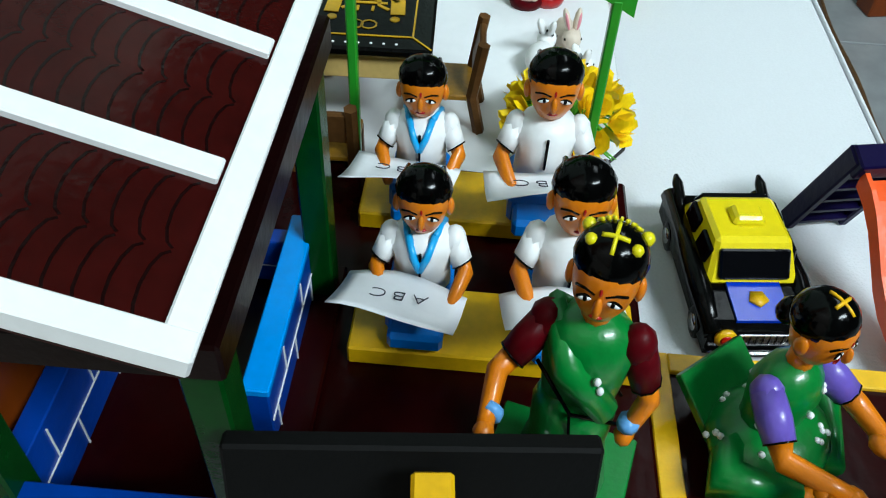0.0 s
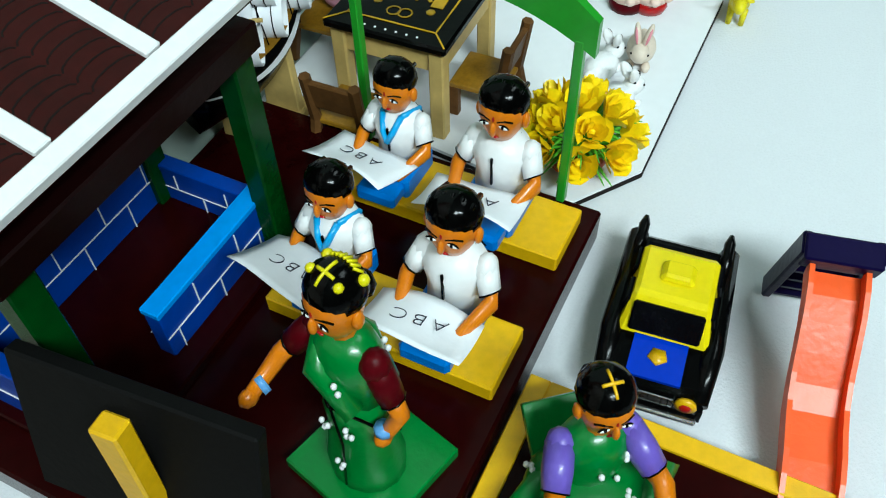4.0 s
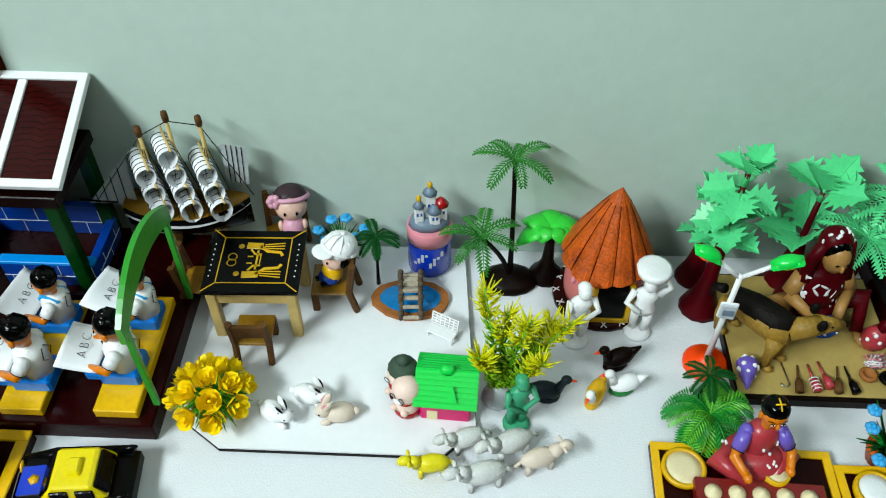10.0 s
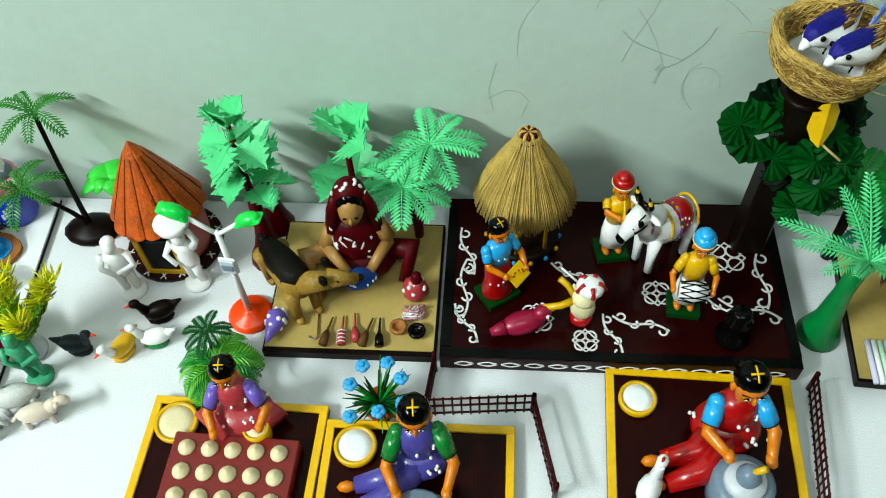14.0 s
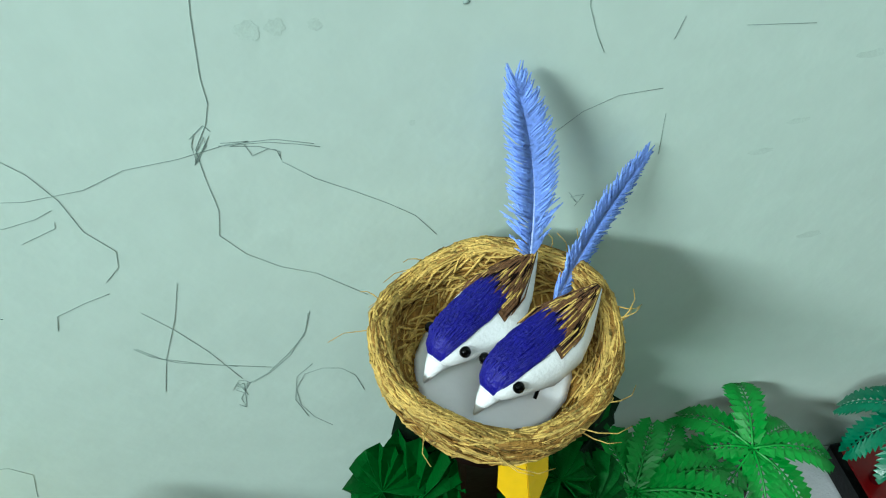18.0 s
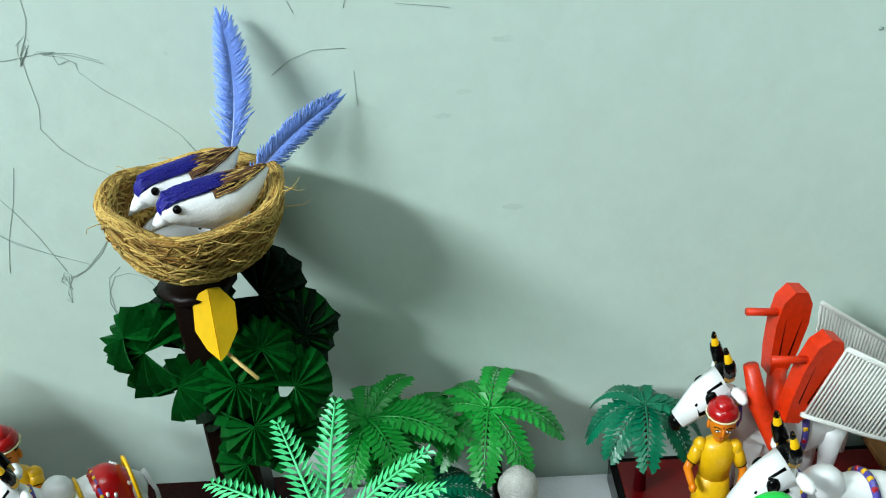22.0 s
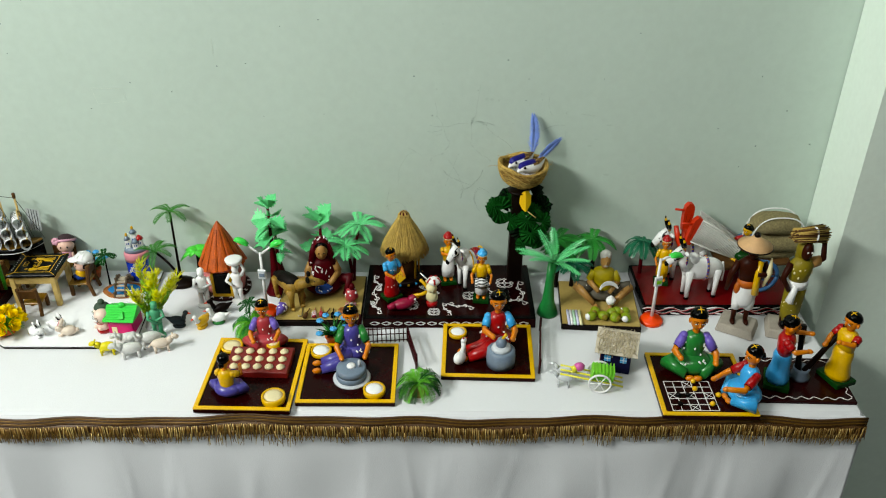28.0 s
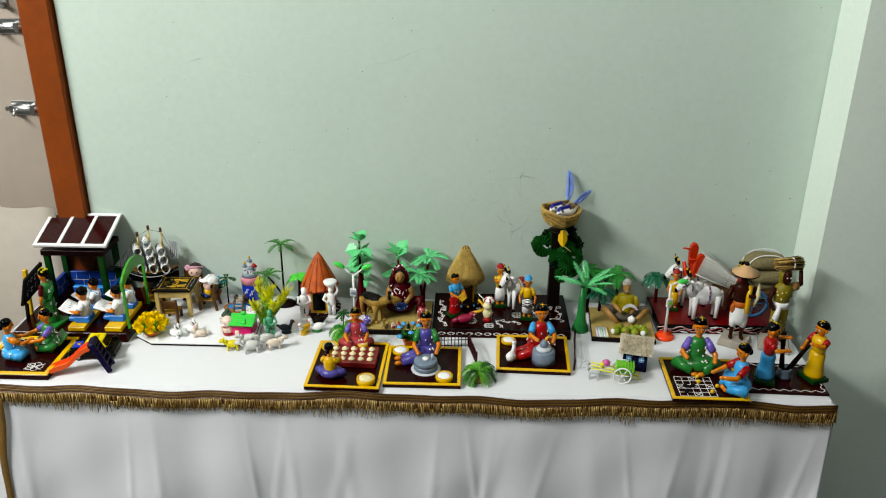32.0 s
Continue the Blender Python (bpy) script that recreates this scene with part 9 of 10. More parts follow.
def coconut_stall():
    e = thing("coconut_board", pose(1.443, -0.132, T, 0, 0, -4), "beige card board with a black painted edge", "board")
    b = Build()
    b.box(DARKWOOD, (0.150, 0.150, 0.012), (0, 0, 0.006), c=0.001)
    b.obj("base", e, "black painted edge")
    b = Build()
    b.box(CARD, (0.147, 0.146, 0.0016), (0, 0.001, 0.0124), c=0.0004)
    b.obj("top", e, "beige card top")
    z = T + 0.0134
    H = 0.108
    b = Build()
    b.ball(GREYCLOTH, (0.34 * H, 0.26 * H, 0.14 * H), (0, 0, 0.13 * H), n=16)
    b.lathe(MUSTARD, [(0.2 * H, 0.1 * H), (0.19 * H, 0.3 * H), (0.23 * H, 0.5 * H), (0.2 * H, 0.6 * H), (0.07 * H, 0.66 * H)], n=14, flat=(1.15, 0.85))
    b.lathe(TANSKIN, [(0.07 * H, 0.6 * H), (0.06 * H, 0.74 * H)], n=9)
    b.ball(TANSKIN, (0.115 * H, 0.125 * H, 0.15 * H), (0, -0.05 * H, 0.82 * H), n=14)
    b.ball(GREYHAIR, (0.135 * H, 0.135 * H, 0.11 * H), (0, 0.0, 0.9 * H), n=14, bump=0.05)
    b.ball(GREYHAIR, (0.06 * H, 0.02 * H, 0.014 * H), (0, -0.17 * H, 0.77 * H), n=7)
    b.ball(TANSKIN, (0.025 * H, 0.035 * H, 0.04 * H), (0, -0.175 * H, 0.82 * H), n=7)
    for s in (-1, 1):
        b.tube(MUSTARD, [(s * 0.22 * H, 0, 0.56 * H), (s * 0.33 * H, -0.06 * H, 0.4 * H)], [0.085 * H, 0.08 * H], 9)
        b.tube(TANSKIN, [(s * 0.33 * H, -0.06 * H, 0.4 * H), (s * 0.12 * H, -0.32 * H, 0.3 * H)], [0.06 * H, 0.045 * H], 9)
        b.tube(GREYCLOTH, [(s * 0.2 * H, 0.0, 0.18 * H), (s * 0.62 * H, -0.06 * H, 0.3 * H)], [0.12 * H, 0.11 * H], 10)
        b.tube(TANSKIN, [(s * 0.62 * H, -0.06 * H, 0.3 * H), (s * 0.2 * H, -0.36 * H, 0.06 * H)], [0.1 * H, 0.05 * H], 10)
        b.ball(TANSKIN, (0.06 * H, 0.1 * H, 0.04 * H), (s * 0.16 * H, -0.42 * H, 0.04 * H), n=8)
        for k in range(5):
            b.tube(WHITE, [(s * (0.3 + 0.07 * k) * H, -0.12 * H, 0.32 * H - 0.01 * k * H), (s * (0.32 + 0.07 * k) * H, 0.06 * H, 0.33 * H)], 0.008 * H, 4)
    b.obj("coconut_seller", None, "seated clay old man doll in a mustard shirt", "doll", at=pose(1.452, -0.112, z, 0, 0, -4) @ Matrix.Diagonal((0.8, 0.85, 1, 1)))
    b = Build()
    out = [(0.042 * math.cos(radians(a)), 0.042 * math.sin(radians(a))) for a in range(20, 161, 14)]
    inn = [(0.045 * math.cos(radians(a)) * 0.86, 0.045 * math.sin(radians(a)) * 0.6) for a in range(156, 23, -14)]
    b.slab(PLASTER, [(x * 0.55, y * 0.55) for x, y in out + inn], -0.0012, 0.0012)
    b.obj("curved_knife", None, "broad white curved knife blade in his hand", "knife", at=pose(1.458, -0.150, z + 0.036, 60, 10, 20))
    nuts = ((1.420, -0.188, 0), (1.430, -0.172, 1), (1.444, -0.186, 1), (1.464, -0.192, 1), (1.472, -0.172, 0), (1.487, -0.174, 1), (1.486, -0.192, 0), (1.462, -0.176, 1))
    for k, (x, y, g) in enumerate(nuts):
        b = Build()
        m = GREENNUT
        b.ball(m, (0.0095, 0.011, 0.009), (0, 0, 0.0088), (0, 0, 40 * k), n=12)
        b.ball(PLASTER if not g else OLIVE, (0.0066, 0.004, 0.0066), (0.0, -0.0085, 0.010), n=9)
        b.obj("coconut", None, "small green coconut with " + ("a cut white end" if not g else "a dark stalk"), "coconut", "coconuts", at=pose(x, y, z, 0, 0, 35 * (k % 5) - 60))
    b = Build()
    b.ball(PLASTER, (0.0095, 0.0095, 0.009), (0, 0, 0.009), n=12)
    b.lathe(PLASTER, [(0.008, 0.012), (0.002, 0.020)], n=10)
    b.obj("peeled_coconut", None, "peeled white coconut with pointed top", "coconut", "coconuts", at=pose(1.462, -0.154, z + 0.012, 0, 0, 0))
    for k, m in enumerate((STRAWLILAC, WHITE, STRAWGREEN, STRAWLILAC, STRAWYEL)):
        b = Build()
        b.tube(m, [(-0.0105 + 0.0056 * k, -0.022, 0.0030), (-0.0105 + 0.0056 * k, 0.022, 0.0030)], 0.0027, 10)
        b.obj("drinking_straw", None, "short pastel coloured paper straw", "straw", "straws", at=pose(1.388, -0.184, z, 0, 0, -2))


GREYCLOTH = mat("checked_grey_cloth", (0.12, 0.11, 0.09), 0.6, vary=0.35, size=90)
GREENNUT = mat("green_coconut", (0.20, 0.26, 0.025), 0.45, vary=0.25, size=70)
STRAWLILAC = mat("pale_lilac_straw", (0.60, 0.58, 0.78), 0.4, vary=0.05)
STRAWGREEN = mat("pale_green_straw", (0.45, 0.70, 0.50), 0.4, vary=0.05)
STRAWYEL = mat("pale_yellow_straw", (0.75, 0.70, 0.40), 0.4, vary=0.05)
coconut_stall()


# ---- the bullock cart display ----
def cart_display():
    x0, x1, y0, y1 = 1.527, 1.830, -0.155, -0.006
    h = 0.022
    e = thing("cart_board", pose(0, 0, T), "red display board with a black edge and painted waves", "board")
    b = Build()
    b.box(BLACK, (x1 - x0, y1 - y0, h), ((x0 + x1) / 2, (y0 + y1) / 2, h / 2), c=0.0012)
    b.obj("base", e, "black painted edge")
    b = Build()
    b.box(DARKRED, (x1 - x0 - 0.01, y1 - y0 - 0.01, 0.002), ((x0 + x1) / 2, (y0 + y1) / 2, h), c=0.0006)
    b.obj("red_top", e, "dark red painted top")
    b = Build()
    for k in range(2):
        pts = [(x0 + 0.004 + (x1 - x0 - 0.008) * i / 72, y0 - 0.0002, h * (0.34 + 0.30 * k) + 0.0036 * math.sin(i * 0.55 + 1.2 * k)) for i in range(73)]
        b.tube(PINKRED, pts, 0.0011, 4)
        b.tube(WHITE, [(x, y, zz + 0.0016) for x, y, zz in pts], 0.0005, 4)
    for i in range(7):
        cx = x0 + 0.022 + (x1 - x0 - 0.036) * i / 6.4
        b.ball(WHITE, (0.0105, 0.0006, 0.0019), (cx, y0, h * 0.20), (0, 10, 0), n=8)
        b.ball(WHITE, (0.0105, 0.0006, 0.0019), (cx - 0.014, y0, h * 0.82), (0, -10, 0), n=8)
    b.obj("painted_waves", e, "white and red painted waves", kind="stuff")
    z = T + h + 0.0012
    ox("cart_ox", pose(1.640, -0.118, z, 0, 0, 8) @ Matrix.Diagonal((0.96, 0.9, 1.16, 1)), 0.088, "white painted bullock with a dotted harness band", group="cart oxen")
    ox("cart_ox", pose(1.628, -0.048, z, 0, 0, 8) @ Matrix.Diagonal((0.96, 0.9, 1.16, 1)), 0.088, "white painted bullock behind the first one", group="cart oxen")
    c = thing("bullock_cart", pose(0, 0, z), "wooden bullock cart with white corded sides", "toy cart")
    b = Build()
    b.box(BROWNWOOD, (0.14, 0.075, 0.006), (1.755, -0.055, 0.05), (0, -6, 0), c=0.001)
    b.obj("cart_bed", c)
    for y, top, bot in ((-0.078, ((1.640, 0.146), (1.681, 0.122), (1.725, 0.090)), (1.622, 1.664, 1.716)), (-0.012, ((1.655, 0.131), (1.698, 0.101), (1.745, 0.068)), (1.656, 1.694, 1.740))):
        b = Build()
        bot = [(x, y, p[1] - d) for x, p, d in zip(bot, top, (0.047, 0.042, 0.030))]
        top = [(p[0], y, p[1]) for p in top]
        b.tube(CORD, top, 0.0017, 6)
        b.tube(CORD, bot, 0.0017, 6)
        rail = b.obj("side_rail", c)
        for k in range(38):
            q = k / 37
            def along(p, q):
                return Vector(p[0]).lerp(Vector(p[1]), q * 2) if q < 0.5 else Vector(p[1]).lerp(Vector(p[2]), q * 2 - 1)
            b = Build()
            b.tube(CORD, [along(top, q), along(bot, min(1, q + 0.02))], 0.0010, 4)
            b.obj("cord", rail, "white cord")
    for y in (-0.108, -0.004):
        b = Build()
        b.lathe(BROWNWOOD, [(0.006, -0.004), (0.006, 0.004)], (1.760, y, 0.038), (90, 0, 0), n=10)
        b.tube(SKYDARK, [(1.760 + 0.034 * math.cos(a), y, 0.038 + 0.034 * math.sin(a)) for a in [6.283 * i / 24 for i in range(25)]], 0.0042, 7)
        wheel = b.obj("wheel", c, "blue painted wheel")
        for k in range(8):
            a = 6.283 * k / 8
            b = Build()
            b.tube(SKYDARK, [(1.760, y, 0.038), (1.760 + 0.033 * math.cos(a), y, 0.038 + 0.033 * math.sin(a))], 0.0018, 5)
            b.obj("spoke", wheel)
    # The carved yoke
    lobe = [(0.0045, -0.030), (0.0085, -0.012), (0.0105, 0.008), (0.0095, 0.022), (0.0050, 0.030), (-0.0030, 0.031), (-0.0085, 0.024), (-0.0100, 0.008), (-0.0085, -0.012), (-0.0055, -0.030)]
    for x, y, zz, lean in ((1.617, -0.048, 0.138, -4), (1.627, -0.068, 0.118, -16)):
        b = Build()
        b.slab(ORANGERED, lobe, -0.0055, 0.0055, pose(x, y, zz, 90, 0, 8) @ pose(0, 0, 0, 0, 0, lean))
        for u in (-0.003, 0.003):
            b.slab(DARKWOOD, [(u - 0.0005, -0.014), (u + 0.0005, -0.016), (u * 1.7 + 0.0004, 0.012)], 0.0053, 0.0057, pose(x, y, zz, 90, 0, 8) @ pose(0, 0, 0, 0, 0, lean))
        o = b.obj("yoke_paddle", c, "carved orange paddle with dark strokes")
        b = Build()
        b.tube(ORANGERED, [(x - 0.027, y - 0.006, zz + 0.020), (x + 0.002, y - 0.001, zz + 0.014)], 0.0024, 7)
        b.obj("yoke_peg", o, "orange peg")
    b = Build()
    b.tube(ORANGERED, [(1.594, -0.062, 0.125), (1.600, -0.068, 0.100), (1.612, -0.078, 0.074), (1.617, -0.082, 0.060)], [0.0045, 0.0060, 0.0060, 0.0045], 8)
    b.tube(ORANGERED, [(1.616, -0.050, 0.112), (1.613, -0.060, 0.096), (1.610, -0.074, 0.080)], [0.0058, 0.0062, 0.0055], 8)
    b.obj("yoke_beam", c, "orange painted beam")
    for y in (-0.080, -0.040):
        b = Build()
        b.tube(WHITE, [(1.792 - 0.055 * (1 if math.cos(q) > 0 else -1) * abs(math.cos(q)) ** 0.75, y, 0.064 + 0.089 * math.sin(q) ** 0.6) for q in [math.pi * i / 24 for i in range(25)]], 0.0014, 6)
        b.obj("hoop", c, "white wire hoop")
    for x, y, zz, s, r in ((1.798, -0.052, 0.068, 0.94, 3), (1.800, -0.060, 0.092, 1.02, 3), (1.789, -0.058, 0.130, 1.02, 1)):
        b = Build()
        n = 18
        v, f = [], []
        rng = random.Random(int(zz * 1000))
        for i in range(11):
            q = -1 + 2 * i / 10
            w = (1 - abs(q) ** 3.2) ** 0.6
            for j in range(n):
                a = 2 * math.pi * j / n
                k = 1 + 0.05 * math.sin(3 * a + 4 * q) + rng.uniform(-0.015, 0.015)
                v.append((0.052 * s * q, 0.030 * s * w * k * math.cos(a), 0.0205 * s * w * k * math.sin(a)))
        for i in range(10):
            for j in range(n):
                k = (j + 1) % n
                f.append([i * n + j, i * n + k, (i + 1) * n + k, (i + 1) * n + j])
        b.add(BURLAP, v, f)
        b.obj("burlap_sack", None, "filled brown burlap sack loaded on the cart", "sack", "sacks", at=pose(x, y, z + zz, 0, r, 5))
    # Driver and woman passenger
    seated_doll("cart_woman", pose(1.734, -0.070, z + 0.056, 0, 0, -60), 0.078, RED, GREEN, "painted woman doll in red riding on the cart", marks=YELLOW, skin=GOLDY, reach=((-0.3, -0.3, 0.5), (0.3, -0.3, 0.6)))
    standing_doll("ox_driver", pose(1.577, -0.074, z, 0, 0, -10) @ Matrix.Diagonal((0.75, 0.8, 1, 1)), 0.106, GOLDY, GOLDY, "painted driver doll in a red turban between the bullocks", base=GREEN, turban=RED, skirt=False)


DARKRED = mat("dark_red_paint", (0.15, 0.006, 0.010), 0.3, vary=0.2, size=40, coat=0.3)
ORANGERED = mat("orange_red_paint", (0.52, 0.055, 0.012), 0.4, vary=0.2, size=50)
CORD = mat("white_cord", (0.62, 0.62, 0.58), 0.7, vary=0.12, size=200)
SKYDARK = mat("steel_blue_paint", (0.05, 0.13, 0.24), 0.35, vary=0.2, size=50)
cart_display()


def clay_walker(at, H, woman, label):
    """A clay villager on a rough block; one mesh."""
    b = Build()
    b.box(CLAYGREY, (0.42 * H, 0.34 * H, 0.08 * H), (0, 0, 0.04 * H), (0, 0, -22), c=0.012 * H, taper=0.9)
    z0 = 0.08 * H
    skin = DARKSKIN
    for s in (-1, 1):
        b.tube(skin, [(s * 0.07 * H, -0.01 * H, z0), (s * 0.065 * H, 0, z0 + 0.22 * H)], [0.024 * H, 0.038 * H], 9)
        b.ball(skin, (0.03 * H, 0.06 * H, 0.02 * H), (s * 0.075 * H, -0.035 * H, z0 + 0.012 * H), n=8)
    if woman:
        b.lathe(OLIVE, [(0.088 * H, z0 + 0.05 * H), (0.104 * H, z0 + 0.16 * H), (0.108 * H, 0.40 * H), (0.105 * H, 0.5 * H)], n=14, flat=(1.05, 0.8))
        b.lathe(WHITE, [(0.105 * H, 0.46 * H), (0.11 * H, 0.5 * H), (0.1 * H, 0.53 * H)], n=14, flat=(1.05, 0.85))
        b.lathe(OLIVE, [(0.09 * H, 0.5 * H), (0.105 * H, 0.6 * H), (0.115 * H, 0.68 * H), (0.06 * H, 0.73 * H)], n=14, flat=(1.1, 0.85))
        b.ball(OLIVE, (0.085 * H, 0.08 * H, 0.1 * H), (0, 0.02 * H, 0.8 * H), n=12)
        b.ball(skin, (0.06 * H, 0.066 * H, 0.08 * H), (0, -0.03 * H, 0.8 * H), n=12)
        b.tube(OLIVE, [(0, 0.05 * H, 0.86 * H), (0.02 * H, 0.09 * H, 0.7 * H), (0.03 * H, 0.09 * H, 0.5 * H)], [0.06 * H, 0.06 * H, 0.04 * H], 8)
        dots(b, CREAM, (0, 0, 0.33 * H), (0.109 * H, 0.086 * H, 0.2 * H), 70, 0.011 * H, 4)
        dots(b, CREAM, (0, 0, 0.62 * H), (0.124 * H, 0.098 * H, 0.12 * H), 30, 0.012 * H, 5)
        for s in (-1, 1):
            b.ball(WHITE, (0.012 * H, 0.006 * H, 0.008 * H), (s * 0.024 * H, -0.090 * H, 0.815 * H), n=6)
        b.tube(TANSKIN, [(0.10 * H, 0, 0.68 * H), (0.19 * H, 0, 0.70 * H)], [0.052 * H, 0.044 * H], 8)
        b.tube(skin, [(0.12 * H, 0, 0.68 * H), (0.22 * H, 0, 0.72 * H), (0.18 * H, 0, 0.9 * H)], [0.04 * H, 0.034 * H, 0.024 * H], 8)
        b.tube(skin, [(-0.12 * H, 0, 0.68 * H), (-0.19 * H, -0.03 * H, 0.56 * H), (-0.12 * H, -0.08 * H, 0.46 * H)], [0.04 * H, 0.032 * H, 0.024 * H], 8)
        b.tube(WHITE, [(-0.06 * H, -0.09 * H, 0.5 * H), (-0.1 * H, -0.1 * H, 0.36 * H)], [0.03 * H, 0.045 * H], 8)
        # The bundle of sticks on her head
        rng = random.Random(4)
        sticks = Build()
        for k in range(150):
            y, zz = rng.uniform(-0.055, 0.055) * H, 0.935 * H + rng.uniform(-0.045, 0.045) * H
            sticks.tube(STRAW if k % 2 else BROWNWOOD, [(-0.16 * H + rng.uniform(-0.03, 0.03) * H, y, zz), (0.17 * H + rng.uniform(-0.03, 0.03) * H, y * 1.25 + rng.uniform(-0.01, 0.01) * H, zz + rng.uniform(-0.01, 0.03) * H)], 0.0045 * H, 4)
        sticks.tube(WHITE, [(0.06 * H, 0.066 * H * math.cos(a), 0.935 * H + 0.060 * H * math.sin(a)) for a in [6.283 * i / 12 for i in range(13)]], 0.01 * H, 5)
        sticks.obj("stick_bundle", None, "bundle of dry brown sticks tied with white cord", "stick bundle", kind="stuff", at=at)
    else:
        for s in (-1, 1):
            b.tube(WHITE, [(s * 0.045 * H, -0.01 * H, 0.40 * H), (s * 0.068 * H, -0.015 * H, 0.30 * H), (s * 0.068 * H, -0.008 * H, 0.225 * H)], [0.05 * H, 0.062 * H, 0.046 * H], 10)
        b.lathe(WHITE, [(0.075 * H, z0 + 0.17 * H), (0.108 * H, z0 + 0.22 * H), (0.112 * H, 0.38 * H), (0.095 * H, 0.46 * H), (0.085 * H, 0.5 * H)], n=14, flat=(1.15, 0.85))
        b.lathe(ORANGECL, [(0.094 * H, 0.455 * H), (0.1 * H, 0.49 * H), (0.09 * H, 0.52 * H)], n=14, flat=(1.1, 0.9))
        b.ball(ORANGECL, (0.04 * H, 0.03 * H, 0.06 * H), (-0.1 * H, -0.04 * H, 0.44 * H), n=8)
        b.lathe(skin, [(0.085 * H, 0.5 * H), (0.1 * H, 0.6 * H), (0.12 * H, 0.68 * H), (0.05 * H, 0.74 * H)], n=14, flat=(1.15, 0.8))
        b.ball(skin, (0.062 * H, 0.07 * H, 0.085 * H), (0, -0.02 * H, 0.81 * H), n=12)
        b.lathe(HATTAN, [(0.185 * H, 0.845 * H), (0.188 * H, 0.852 * H), (0.1 * H, 0.885 * H), (0.05 * H, 0.925 * H), (0.03 * H, 0.935 * H)], n=26)
        b.tube(DARKWOOD, arc(0, 0, 0.846 * H, 0.185 * H, 0, 360, 26), 0.008 * H, 5)
        b.ball(DARKWOOD, (0.035 * H, 0.035 * H, 0.028 * H), (0, 0, 0.945 * H), n=9)
        b.tube(GOLDY, [(0.09 * H, -0.05 * H, 0.72 * H), (0.07 * H, -0.09 * H, 0.6 * H), (0.08 * H, -0.1 * H, 0.42 * H)], [0.03 * H, 0.035 * H, 0.04 * H], 8)
        b.tube(skin, [(-0.13 * H, 0, 0.68 * H), (-0.19 * H, -0.02 * H, 0.56 * H), (-0.22 * H, -0.05 * H, 0.42 * H)], [0.045 * H, 0.036 * H, 0.024 * H], 8)
        b.tube(skin, [(0.13 * H, 0, 0.68 * H), (0.2 * H, -0.03 * H, 0.58 * H), (0.06 * H, -0.11 * H, 0.62 * H)], [0.045 * H, 0.034 * H, 0.026 * H], 8)
        b.tube(CREAM, [(0.16 * H, -0.06 * H, 0.48 * H), (0.2 * H, -0.05 * H, 0.62 * H), (0.19 * H, -0.05 * H, 0.76 * H)], [0.012 * H, 0.035 * H, 0.008 * H], 8)
    b.obj("clay_villager", None, label, "doll", at=at)


CLAYGREY = mat("grey_clay_block", (0.34, 0.30, 0.25), 0.75, vary=0.15, size=60, bump=0.5)
HATTAN = mat("tan_hat", (0.56, 0.34, 0.19), 0.6, vary=0.12, size=70)
ORANGECL = mat("orange_cloth", (0.42, 0.12, 0.02), 0.55, vary=0.2, size=70)
clay_walker(pose(1.699, -0.196, T, 0, 0, -8) @ Matrix.Diagonal((0.76, 0.8, 1, 1)), 0.218, False, "dark clay farmer doll in a broad tan hat, on a block")
clay_walker(pose(1.786, -0.208, T, 0, 0, 4) @ Matrix.Diagonal((0.74, 0.8, 1, 1)), 0.228, True, "dark clay woman doll in olive sari carrying a bundle of sticks")


